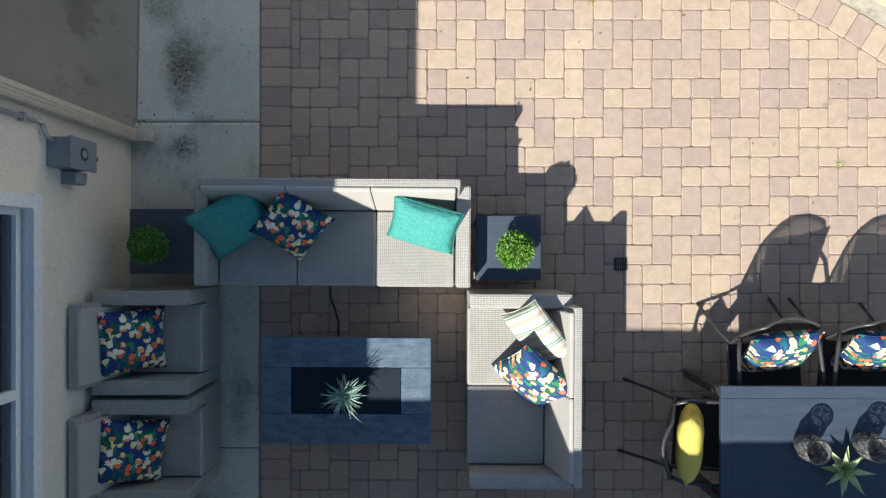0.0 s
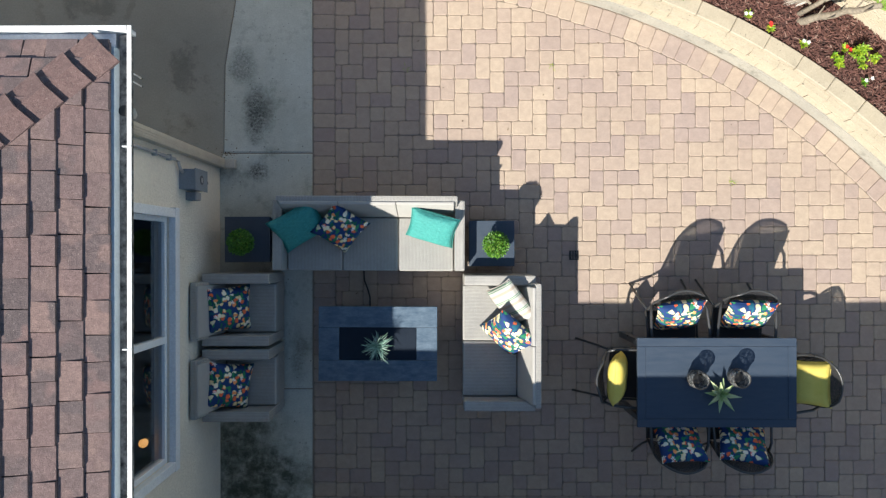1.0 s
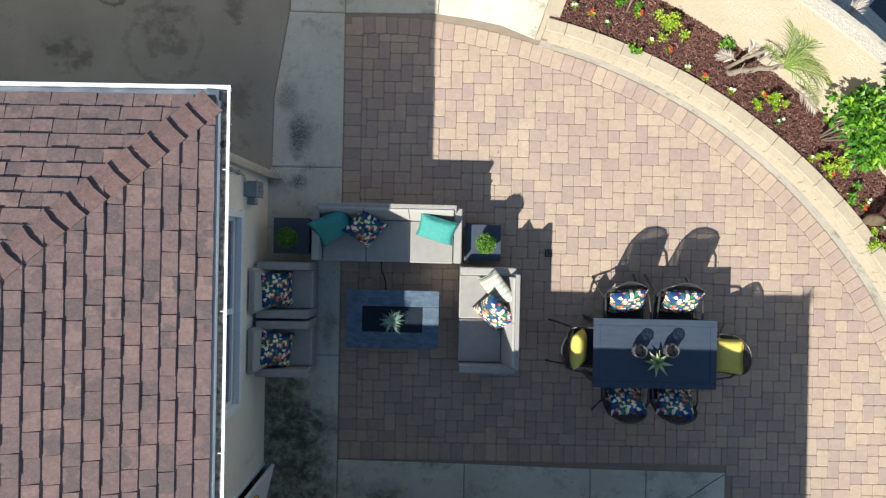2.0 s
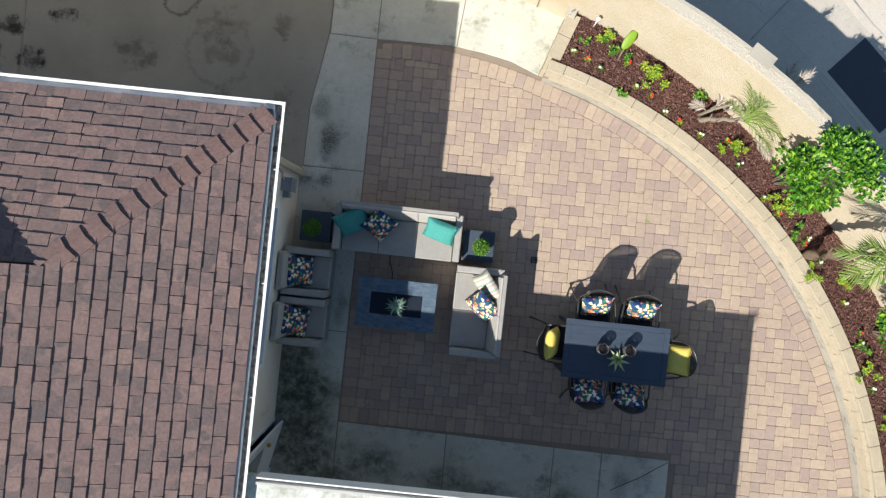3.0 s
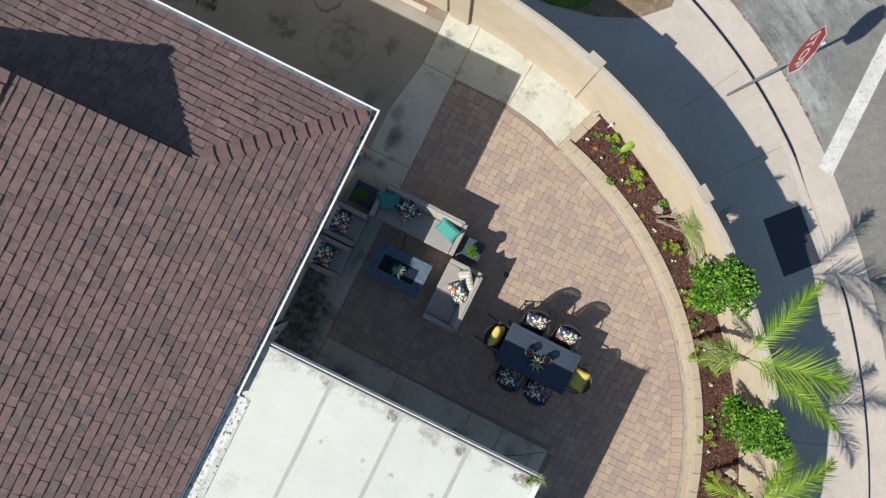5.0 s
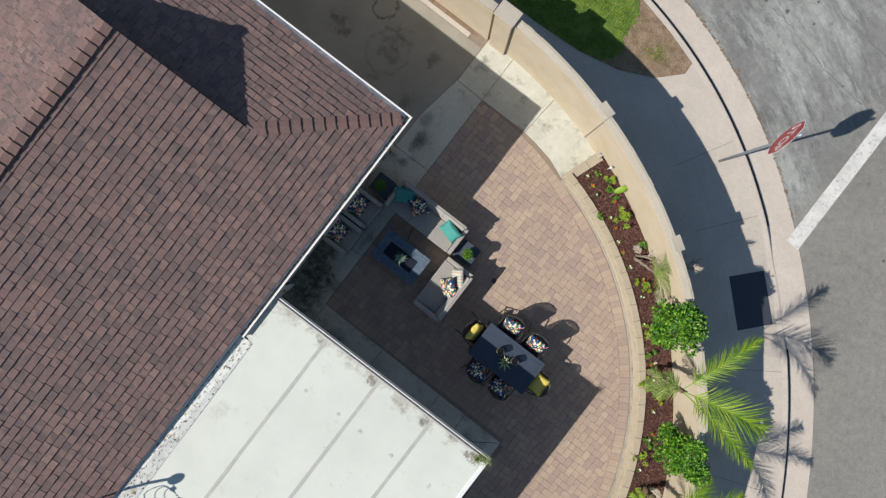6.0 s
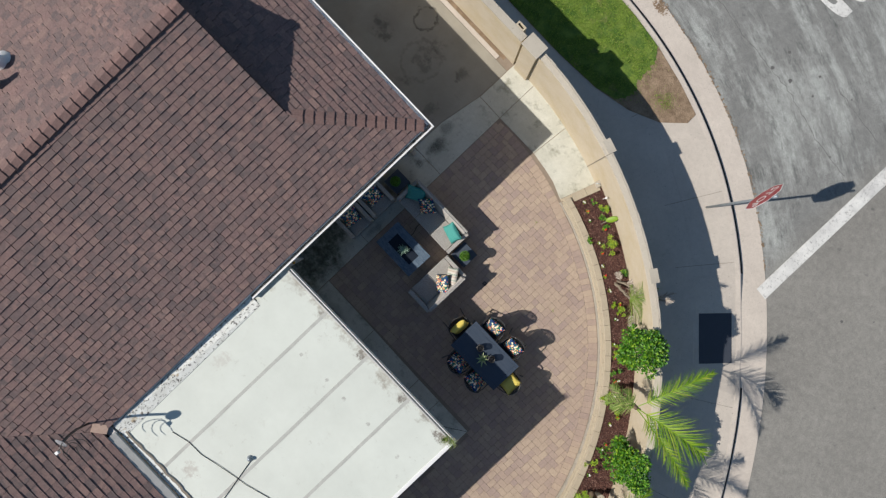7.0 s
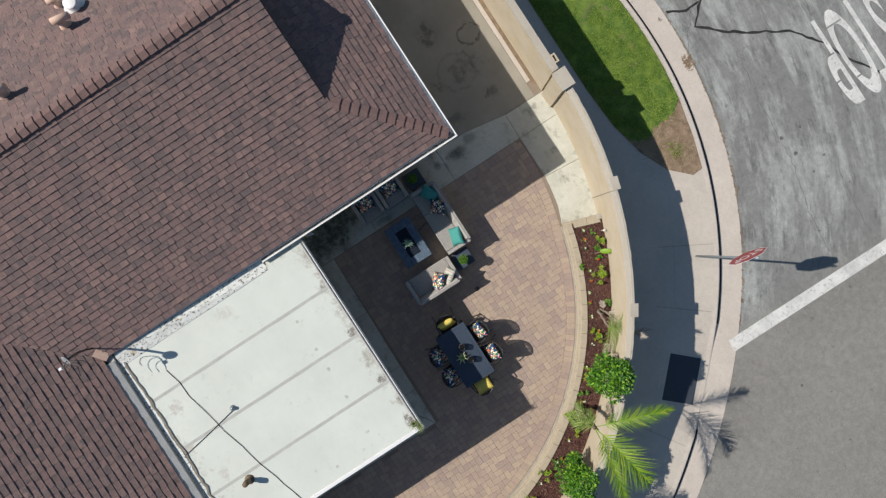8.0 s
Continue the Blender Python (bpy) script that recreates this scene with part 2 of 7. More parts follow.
def stripe_material(name):
    """Cream cloth with pairs of green lines and tan bands."""
    n = Nodes(name, 0.85)
    sep = n.add("ShaderNodeSeparateXYZ", Vector=n.co)
    pos = n.math("FRACT", n.math("MULTIPLY", n.math("ADD", sep.outputs["X"], 0.53), 7.2))
    cream, green, tan = (0.52, 0.49, 0.44), (0.12, 0.25, 0.16), (0.42, 0.35, 0.28)
    tone = n.ramp(pos, [(0.0, cream), (0.30, green), (0.36, cream), (0.42, green), (0.48, cream), (0.70, tan), (0.90, cream)], True)
    weave = n.noise(300, 1)
    tone = n.mix(0.3, tone, n.mix(weave, (0.6, 0.6, 0.6), (1.1, 1.1, 1.1)), "MULTIPLY")
    n.bump(weave, 0.3, 0.002)
    return n.done(tone)


def leaf_material(name, stops, rough=0.45, sheen=0.15):
    n = Nodes(name, rough)
    tone = n.ramp(n.random(True), stops)
    tone = n.mix(0.35, tone, n.mix(n.noise(30, 2), (0.6, 0.6, 0.6), (1.2, 1.2, 1.1)), "MULTIPLY")
    n.set(n.bsdf, Transmission_Weight=0.0)
    n.set(n.bsdf, Subsurface_Weight=0.0)
    mat = n.done(tone)
    glow = n.add("ShaderNodeBsdfTranslucent", Color=tone)
    both = n.add("ShaderNodeMixShader")
    both.inputs[0].default_value = sheen
    n.tree.links.new(n.bsdf.outputs[0], both.inputs[1])
    n.tree.links.new(glow.outputs[0], both.inputs[2])
    out = next(k for k in n.tree.nodes if k.type == "OUTPUT_MATERIAL")
    n.tree.links.new(both.outputs[0], out.inputs["Surface"])
    return mat


def island_material(name, stops, rough=0.9):
    n = Nodes(name, rough)
    tone = n.ramp(n.random(True), stops)
    return n.done(tone)


def asphalt_material(name):
    """Old asphalt with streaks worn along the bend of the street."""
    n = Nodes(name, 0.9, coords="World")
    broad = n.span(n.noise(0.35, 6, 0.7), 0.3, 0.7)
    tone = n.mix(broad, (0.178, 0.182, 0.175), (0.252, 0.257, 0.247))
    sep = n.add("ShaderNodeSeparateXYZ", Vector=n.co)
    dx, dy = n.math("ADD", sep.outputs["X"], 1.98), n.math("ADD", sep.outputs["Y"], 4.40)
    ring = n.math("SQRT", n.math("ADD", n.math("MULTIPLY", dx, dx), n.math("MULTIPLY", dy, dy)))
    turn = n.math("MULTIPLY", n.math("ARCTAN2", dy, dx), 3.2)
    bent = n.add("ShaderNodeCombineXYZ", X=ring, Y=turn).outputs["Vector"]
    beyond = n.span(sep.outputs["X"], 5.9, 6.9, 1.0, 0.0)
    wheel = n.add("ShaderNodeTexNoise", Vector=bent, Scale=1.5, Detail=6.0, Roughness=0.7).outputs["Fac"]
    tone = n.mix(n.math("MULTIPLY", n.span(wheel, 0.47, 0.60), n.math("MULTIPLY", beyond, 0.85)), tone, (0.375, 0.393, 0.375))
    scuff = n.add("ShaderNodeTexNoise", Vector=bent, Scale=3.4, Detail=7.0, Roughness=0.78).outputs["Fac"]
    tone = n.mix(n.math("MULTIPLY", n.span(scuff, 0.52, 0.66), n.math("MULTIPLY", beyond, 0.75)), tone, (0.092, 0.096, 0.093))
    tone = n.mix(n.math("MULTIPLY", n.math("SUBTRACT", 1.0, beyond), 0.75), tone, n.mix(broad, (0.222, 0.213, 0.192), (0.268, 0.258, 0.232)))
    mottle = n.span(n.noise(5.5, 7, 0.8), 0.34, 0.66)
    tone = n.mix(0.5, tone, n.mix(mottle, (0.62, 0.62, 0.62), (1.24, 1.24, 1.23)), "MULTIPLY")
    drip = n.span(n.noise(4.2, 2, 0.5), 0.70, 0.78)
    tone = n.mix(n.math("MULTIPLY", drip, 0.5), tone, (0.09, 0.09, 0.09))
    grit = n.noise(55, 4, 0.8)
    tone = n.mix(0.7, tone, n.mix(n.span(grit, 0.32, 0.68), (0.5, 0.5, 0.5), (1.35, 1.35, 1.35)), "MULTIPLY")
    n.bump(grit, 0.8, 0.01)
    return n.done(tone)


def paint_material(name, white=(0.66, 0.66, 0.63), under=(0.28, 0.28, 0.27), wear=0.55):
    n = Nodes(name, 0.7, coords="World")
    chip = n.span(n.noise(14.0, 8, 0.8), wear, wear + 0.05)
    tone = n.mix(n.span(n.noise(2.2, 5, 0.7), 0.35, 0.7), white, (0.47, 0.47, 0.455))
    tone = n.mix(chip, tone, under)
    n.bump(n.noise(120, 2), 0.3, 0.004)
    return n.done(tone)


def roofing_material(name):
    n = Nodes(name, 0.75, coords="World")
    broad = n.span(n.noise(0.7, 5, 0.7), 0.3, 0.7)
    tone = n.mix(broad, (0.605, 0.64, 0.585), (0.53, 0.56, 0.51))
    sep = n.add("ShaderNodeSeparateXYZ", Vector=n.co)
    rim = n.math("MAXIMUM", n.span(sep.outputs["Y"], -3.45, -3.02), n.span(sep.outputs["X"], -1.75, -2.05))
    south = n.span(sep.outputs["Y"], -7.3, -7.9, 0.0, 0.5)
    rim = n.math("MAXIMUM", rim, south)
    silt = n.math("ADD", n.noise(3.2, 7, 0.75), n.math("MULTIPLY", rim, 0.22))
    tone = n.mix(n.math("MULTIPLY", n.span(silt, 0.62, 0.80), 0.75), tone, (0.25, 0.225, 0.18))
    for color, spots in (((0.33, 0.325, 0.30), ((-0.46, -4.06, 0.0, 0.075, 0.8, 1.0), (0.32, -4.04, 0.0, 0.085, 0.8, 1.0), (0.87, -4.06, 0.0, 0.085, 0.8, 1.0), (1.62, -4.06, 0.0, 0.085, 0.8, 1.0),
                                                (2.56, -4.08, 0.0, 0.08, 0.8, 1.0), (2.87, -4.38, 0.0, 0.08, 0.8, 1.0), (2.87, -5.11, 0.0, 0.075, 0.8, 1.0))),
                         ((0.14, 0.12, 0.10), ((1.76, -3.12, 0.0, 0.24, 0.9, 0.9), (0.45, -3.12, 0.0, 0.22, 0.9, 0.9), (-0.8, -3.1, 0.0, 0.17, 0.75, 0.8), (2.90, -3.14, 0.0, 0.30, 0.95, 0.6), (2.35, -3.06, 0.0, 0.2, 0.7, 0.5))),
                         ((0.42, 0.40, 0.36), ((-0.3, -7.5, 0.0, 0.35, 0.8, 0.8), (0.6, -7.75, 0.0, 0.25, 0.8, 0.7), (1.6, -7.4, 0.0, 0.3, 0.6, 0.8), (-1.55, -5.4, 0.0, 0.25, 0.5, 1.6)))):
        tone = spots_on(n, tone, spots, color, 0.07 if color[0] < 0.4 else 0.4, 9.0)
    dirt = n.span(n.noise(2.2, 7, 0.78), 0.60, 0.78)
    tone = n.mix(n.math("MULTIPLY", dirt, 0.45), tone, (0.38, 0.36, 0.31))
    specks = n.span(n.noise(13, 4, 0.8), 0.68, 0.74)
    tone = n.mix(n.math("MULTIPLY", specks, 0.35), tone, (0.22, 0.20, 0.17))
    n.bump(n.noise(55, 3), 0.25, 0.004)
    return n.done(tone)


def stucco_material(name, c1, c2, dirt=(0.35, 0.29, 0.2)):
    n = Nodes(name, 0.9, coords="World")
    tone = n.mix(n.span(n.noise(1.6, 5, 0.7), 0.3, 0.7), c1, c2)
    stain = n.span(n.noise(3.0, 5, 0.75, (1, 1, 0.35)), 0.62, 0.8)
    tone = n.mix(n.math("MULTIPLY", stain, 0.6), tone, dirt)
    lace = n.span(n.noise(42, 4, 0.6), 0.42, 0.62)
    tone = n.mix(0.22, tone, n.mix(lace, (0.75, 0.75, 0.75), (1.08, 1.08, 1.08)), "MULTIPLY")
    n.bump(lace, 0.55, 0.008)
    return n.done(tone)


PAVER, PAVER_REST = paver_material("concrete_paver", False), paver_material("concrete_paver_rest", True)
SAND = plain("joint_sand", (0.245, 0.197, 0.150), (0.305, 0.249, 0.192), 4, 0.95, 200, coords="World")
SLAB = concrete_material("walk_concrete", (0.62, 0.62, 0.545), (0.48, 0.48, 0.408), (0.25, 0.25, 0.198), 0.53, 1.3,
                         ((-2.03, 1.42, 0.0, 0.24, 0.95, 1.6), (-2.03, 0.80, 0.0, 0.17, 0.9, 0.9), (-2.2, 1.95, 0.0, 0.2, 0.6, 1.5), (-1.6, -1.2, 0.0, 0.12, 0.5, 3.0), (3.1, -3.5, 0.0, 0.2, 0.6, 2.0)),
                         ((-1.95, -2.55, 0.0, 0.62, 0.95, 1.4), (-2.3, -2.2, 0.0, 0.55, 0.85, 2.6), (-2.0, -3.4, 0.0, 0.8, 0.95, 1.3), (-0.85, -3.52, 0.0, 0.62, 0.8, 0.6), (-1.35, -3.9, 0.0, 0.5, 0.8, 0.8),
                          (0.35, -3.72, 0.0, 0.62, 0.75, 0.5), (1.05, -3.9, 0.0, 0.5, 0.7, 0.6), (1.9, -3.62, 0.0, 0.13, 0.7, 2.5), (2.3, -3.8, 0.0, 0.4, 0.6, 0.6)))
YARD = yard_material("yard_concrete")
SIDEWALK = concrete_material("sidewalk_concrete", (0.56, 0.51, 0.445), (0.48, 0.437, 0.385), (0.31, 0.28, 0.24), 0.64)
CURB = concrete_material("curb_concrete", (0.58, 0.525, 0.46), (0.50, 0.45, 0.395), (0.30, 0.265, 0.23), 0.62, 1.6)
ASPHALT = asphalt_material("asphalt")
ROADPAINT = paint_material("road_paint")
HAIRLINE = plain("hairline_crack", (0.10, 0.10, 0.098), (0.15, 0.15, 0.145), 8, 0.9, 90, coords="World", gloss=0.2)
TAR = plain("crack_tar", (0.02, 0.02, 0.021), (0.045, 0.045, 0.045), 8, 0.85, 90, coords="World", gloss=0.2)
SHINGLE, SHINGLE_REST = shingle_material("asphalt_shingle", False), shingle_material("asphalt_shingle_rest", True)
CAPSHINGLE = shingle_material("cap_shingle", False, 0.75)
FELT = plain("roof_felt", (0.012, 0.011, 0.011), (0.02, 0.018, 0.017), 4, 0.95, 80)
STUCCO = stucco_material("house_stucco", (0.87, 0.80, 0.68), (0.81, 0.74, 0.62))
WALLSTUCCO = stucco_material("garden_wall_stucco", (0.54, 0.475, 0.37), (0.47, 0.395, 0.26), (0.36, 0.30, 0.195))
CAPCREAM = stucco_material("wall_cap_cream", (0.56, 0.51, 0.42), (0.51, 0.455, 0.36), (0.37, 0.32, 0.235))
CAPSTONE = concrete_material("wall_cap_concrete", (0.48, 0.44, 0.365), (0.40, 0.365, 0.30), (0.22, 0.20, 0.175), 0.58, 2.5)
BLOCK, = [concrete_material("retaining_block", (0.49, 0.425, 0.315), (0.44, 0.38, 0.28), (0.34, 0.30, 0.23), 0.6, 2.2)]
CAPBLOCK = concrete_material("retaining_cap", (0.45, 0.39, 0.29), (0.395, 0.34, 0.255), (0.31, 0.27, 0.20), 0.6, 2.2)
BLOCKBASE = concrete_material("retaining_base", (0.40, 0.375, 0.315), (0.33, 0.31, 0.265), (0.15, 0.145, 0.125), 0.53, 2.4)
WHITEPAINT = plain("white_painted_metal", (0.84, 0.84, 0.83), (0.77, 0.78, 0.77), 5, 0.45, 60, 0.1)
VINYL = plain("white_vinyl", (0.88, 0.89, 0.90), (0.82, 0.83, 0.85), 4, 0.4, 60, 0.05)
SPOUT = plain("cream_painted_metal", (0.62, 0.56, 0.46), (0.54, 0.48, 0.39), 6, 0.5, 60, 0.15)
DEBRIS = plain("gutter_debris", (0.010, 0.010, 0.010), (0.30, 0.29, 0.275), 19, 0.95, 70, 0.8, 0.01, coords="World")
FLASHING = plain("galvanised_flashing", (0.66, 0.72, 0.74), (0.54, 0.60, 0.62), 5, 0.5, 60, 0.1, metal=0.15)
ROOFING = roofing_material("white_coated_roofing")
SEAM = plain("roof_seam", (0.40, 0.41, 0.38), (0.50, 0.505, 0.47), 5, 0.8, 60, 0.3, coords="World")
GRIME = plain("roof_grime", (0.15, 0.13, 0.10), (0.30, 0.27, 0.22), 14, 0.9, 60, 0.4, coords="World")
GREYBOX = plain("grey_enamel", (0.24, 0.275, 0.31), (0.21, 0.24, 0.275), 6, 0.45, 80, 0.05)
DARKLABEL = plain("dark_sticker", (0.03, 0.03, 0.05), (0.06, 0.06, 0.08), 6, 0.4, 80, 0.0)
PALELABEL = plain("pale_sticker", (0.4, 0.38, 0.36), (0.3, 0.3, 0.32), 30, 0.4, 80, 0.0)
CONDUIT = plain("grey_conduit", (0.45, 0.46, 0.48), (0.38, 0.39, 0.41), 6, 0.4, 80, 0.05, metal=0.3)
WICKER = wicker_material("grey_wicker", (0.43, 0.41, 0.375), (0.38, 0.36, 0.33))
SEATCLOTH = wicker_material("grey_seat_weave", (0.40, 0.385, 0.355), (0.36, 0.345, 0.32))
BACKCLOTH = plain("grey_cushion_cloth", (0.46, 0.44, 0.405), (0.42, 0.40, 0.37), 6, 0.8, 260, 0.3, 0.002)
TEAL = plain("teal_slub_cloth", (0.04, 0.26, 0.235), (0.085, 0.37, 0.325), 26, 0.7, 46, 0.9, 0.012, stretch=(1, 1.8, 1))
YELLOW = plain("yellow_cloth", (0.74, 0.60, 0.13), (0.64, 0.51, 0.09), 6, 0.75, 260, 0.3, 0.002)
FLORAL = floral_material("floral_cloth")
STRIPE = stripe_material("striped_cloth")
SLATE = plain("slate_blue_wood", (0.055, 0.092, 0.14), (0.145, 0.195, 0.25), 11, 0.6, 60, 0.5, 0.005, stretch=(1, 2.5, 1), gloss=0.25)
NAVYLID = plain("dark_burner_lid", (0.008, 0.014, 0.026), (0.014, 0.022, 0.036), 5, 0.6, 60, 0.05, gloss=0.15)
BLACKWOOD = plain("black_stained_wood", (0.016, 0.018, 0.024), (0.03, 0.032, 0.04), 6, 0.42, 80, 0.2, stretch=(1, 8, 1))
TABLETOP = plain("dark_painted_tabletop", (0.042, 0.060, 0.090), (0.058, 0.076, 0.106), 4, 0.46, 90, 0.08, gloss=0.3, stretch=(1, 5, 1))
SIDETOP = plain("grey_blue_painted_top", (0.050, 0.068, 0.096), (0.070, 0.088, 0.115), 4, 0.48, 90, 0.08, gloss=0.3)
BLACKMETAL = plain("black_powder_coat", (0.042, 0.042, 0.043), (0.058, 0.058, 0.058), 8, 0.34, 120, 0.1)
SLING = plain("black_mesh_sling", (0.016, 0.016, 0.018), (0.028, 0.028, 0.03), 5, 0.7, 300, 0.5, 0.003)
WIRE = plain("dark_wire", (0.05, 0.045, 0.04), (0.09, 0.08, 0.07), 12, 0.4, 90, 0.1, metal=0.7)
def mottled_material(name):
    """Silvered glass with worn, see-through flecks."""
    n = Nodes(name, 0.35, coords="Object")
    fleck = n.noise(34, 4, 0.7)
    mat = n.done(n.mix(n.span(fleck, 0.35, 0.65), (0.05, 0.055, 0.06), (0.34, 0.345, 0.34)))
    clear = n.add("ShaderNodeBsdfTransparent")
    both = n.add("ShaderNodeMixShader", Fac=n.span(n.noise(60, 3, 0.6), 0.42, 0.6, 0.15, 0.75))
    n.tree.links.new(n.bsdf.outputs[0], both.inputs[1])
    n.tree.links.new(clear.outputs[0], both.inputs[2])
    out = next(k for k in n.tree.nodes if k.type == "OUTPUT_MATERIAL")
    n.tree.links.new(both.outputs[0], out.inputs["Surface"])
    return mat


MOTTLED = mottled_material("mottled_glass")
CANDLE = plain("candle_wax", (0.03, 0.028, 0.026), (0.06, 0.055, 0.05), 8, 0.5, 90, 0.1)
POT = plain("white_glazed_pot", (0.72, 0.72, 0.70), (0.6, 0.6, 0.6), 12, 0.3, 60, 0.05)
BOXWOOD = leaf_material("boxwood_leaf", [(0.0, (0.035, 0.105, 0.010)), (0.5, (0.085, 0.225, 0.018)), (1.0, (0.19, 0.36, 0.04))])
AIRPLANT = leaf_material("silver_green_leaf", [(0.0, (0.10, 0.22, 0.16)), (0.5, (0.26, 0.42, 0.33)), (1.0, (0.50, 0.62, 0.53))])
SUCCULENT = leaf_material("pale_succulent_leaf", [(0.0, (0.22, 0.33, 0.10)), (0.6, (0.40, 0.50, 0.22)), (1.0, (0.55, 0.6, 0.35))])
SHRUB = leaf_material("glossy_shrub_leaf", [(0.0, (0.022, 0.080, 0.007)), (0.4, (0.062, 0.195, 0.010)), (0.78, (0.130, 0.315, 0.013)), (1.0, (0.30, 0.45, 0.025))], 0.5)
LIME = leaf_material("lime_leaf", [(0.0, (0.12, 0.26, 0.012)), (0.5, (0.25, 0.38, 0.015)), (1.0, (0.40, 0.46, 0.03))], 0.5)
PALM = leaf_material("palm_leaf", [(0.0, (0.10, 0.23, 0.012)), (0.5, (0.22, 0.37, 0.02)), (0.85, (0.36, 0.48, 0.035)), (1.0, (0.50, 0.48, 0.10))], 0.5, 0.25)
PALMPALE = leaf_material("faded_palm_leaf", [(0.0, (0.08, 0.16, 0.02)), (0.5, (0.19, 0.29, 0.045)), (0.85, (0.33, 0.38, 0.11)), (1.0, (0.42, 0.38, 0.20))], 0.6, 0.2)
DEADPALM = leaf_material("dead_palm_leaf", [(0.0, (0.24, 0.20, 0.16)), (0.5, (0.42, 0.37, 0.32)), (1.0, (0.62, 0.57, 0.52))], 0.8, 0.05)
BARK = plain("palm_bark", (0.22, 0.16, 0.10), (0.12, 0.085, 0.055), 12, 0.9, 50, 0.8, 0.01)
PALETRUNK = plain("pale_palm_stem", (0.32, 0.27, 0.20), (0.20, 0.165, 0.125), 16, 0.85, 30, 0.8, 0.01, stretch=(1, 1, 3))
TWIG = plain("grey_twig", (0.24, 0.19, 0.15), (0.15, 0.12, 0.09), 12, 0.9, 50, 0.5, 0.005)
MULCHBED = plain("mulch_bed", (0.06, 0.030, 0.024), (0.10, 0.050, 0.040), 25, 0.95, 60, 1.0, 0.03, coords="World")
MULCH = island_material("bark_mulch", [(0.0, (0.065, 0.028, 0.022)), (0.4, (0.105, 0.046, 0.036)), (0.75, (0.15, 0.068, 0.052)), (0.93, (0.20, 0.105, 0.082)), (1.0, (0.32, 0.22, 0.175))])
SOIL = plain("bare_soil", (0.17, 0.115, 0.07), (0.37, 0.275, 0.185), 5, 0.95, 40, 0.9, 0.03, coords="World")


def flaking_material(name):
    """Old white coating with dark pits and a little rust."""
    n = Nodes(name, 0.8, coords="World")
    tone = n.mix(n.span(n.noise(5.0, 5, 0.7), 0.35, 0.65), (0.70, 0.72, 0.69), (0.56, 0.57, 0.53))
    tone = n.mix(n.math("MULTIPLY", n.span(n.noise(3.1, 3, 0.6), 0.64, 0.70), 0.7), tone, (0.36, 0.25, 0.10))
    pits = n.noise(21.0, 5, 0.72, (1.0, 0.55, 1.0))
    tone = n.mix(n.span(pits, 0.55, 0.61), tone, (0.045, 0.042, 0.04))
    n.bump(pits, 0.7, 0.008)
    return n.done(tone)


FLAKING = flaking_material("flaking_white_coating")
PALEMETAL = plain("weathered_pale_metal", (0.50, 0.50, 0.48), (0.40, 0.40, 0.38), 5, 0.6, 60, 0.1, coords="World")


def turf_material(name):
    """Short grass with thin, bare patches."""
    n = Nodes(name, 0.95, coords="World")
    fine = n.noise(70, 3, 0.7)
    tone = n.mix(n.span(n.noise(4.0, 5, 0.75), 0.38, 0.62), (0.07, 0.15, 0.018), (0.22, 0.31, 0.045))
    tone = n.mix(n.span(fine, 0.3, 0.7), n.mix(0.6, tone, (0.03, 0.06, 0.01)), tone)
    bare = n.span(n.noise(1.6, 6, 0.75), 0.58, 0.66)
    tone = n.mix(n.math("MULTIPLY", bare, 0.6), tone, (0.21, 0.165, 0.095))
    n.bump(fine, 0.9, 0.02)
    return n.done(tone)


TURF = turf_material("turf_base")
GRASS = leaf_material("grass_blade", [(0.0, (0.13, 0.24, 0.02)), (0.5, (0.21, 0.34, 0.032)), (0.9, (0.32, 0.43, 0.06)), (1.0, (0.48, 0.42, 0.16))], 0.6, 0.2)
REDPETAL = leaf_material("red_petal", [(0.0, (0.5, 0.012, 0.01)), (1.0, (0.75, 0.05, 0.03))], 0.6, 0.2)
WHITEPETAL = leaf_material("white_petal", [(0.0, (0.72, 0.72, 0.7)), (1.0, (0.85, 0.84, 0.82))], 0.6, 0.2)
SIGNRED = plain("sign_red", (0.34, 0.010, 0.022), (0.28, 0.008, 0.018), 5, 0.4, 60, 0.02)
SIGNWHITE = plain("sign_white", (0.75, 0.75, 0.75), (0.7, 0.7, 0.7), 5, 0.4, 60, 0.02)
GALV = plain("galvanised_steel", (0.40, 0.45, 0.48), (0.33, 0.37, 0.40), 9, 0.4, 60, 0.1, metal=0.5)
TACTILE = plain("dark_tactile_tile", (0.035, 0.045, 0.065), (0.05, 0.06, 0.08), 5, 0.7, 60, 0.2)
RUBBER = plain("black_rubber", (0.012, 0.012, 0.012), (0.02, 0.02, 0.02), 6, 0.6, 60, 0.1)
BRASS = plain("brass", (0.55, 0.38, 0.10), (0.45, 0.31, 0.08), 6, 0.25, 60, 0.02, metal=1.0)
PIPEPAINT = plain("pale_pink_paint", (0.66, 0.47, 0.37), (0.55, 0.38, 0.29), 8, 0.7, 60, 0.1)
GABLE = stucco_material("gable_wood", (0.30, 0.24, 0.18), (0.26, 0.2, 0.15))
LAMPWHITE = plain("white_plastic", (0.8, 0.8, 0.8), (0.74, 0.74, 0.74), 5, 0.35, 60, 0.02)


def glass_material():
    n = Nodes("window_glass", 0.02)
    n.set(n.bsdf, IOR=1.45, Transmission_Weight=1.0)
    return n.done((0.72, 0.78, 0.82))


def lamp_material(name):
    n = Nodes(name, 0.6)
    n.set(n.bsdf, Emission_Color=(1.0, 0.42, 0.10), Emission_Strength=0.55)
    return n.done((0.8, 0.6, 0.4))


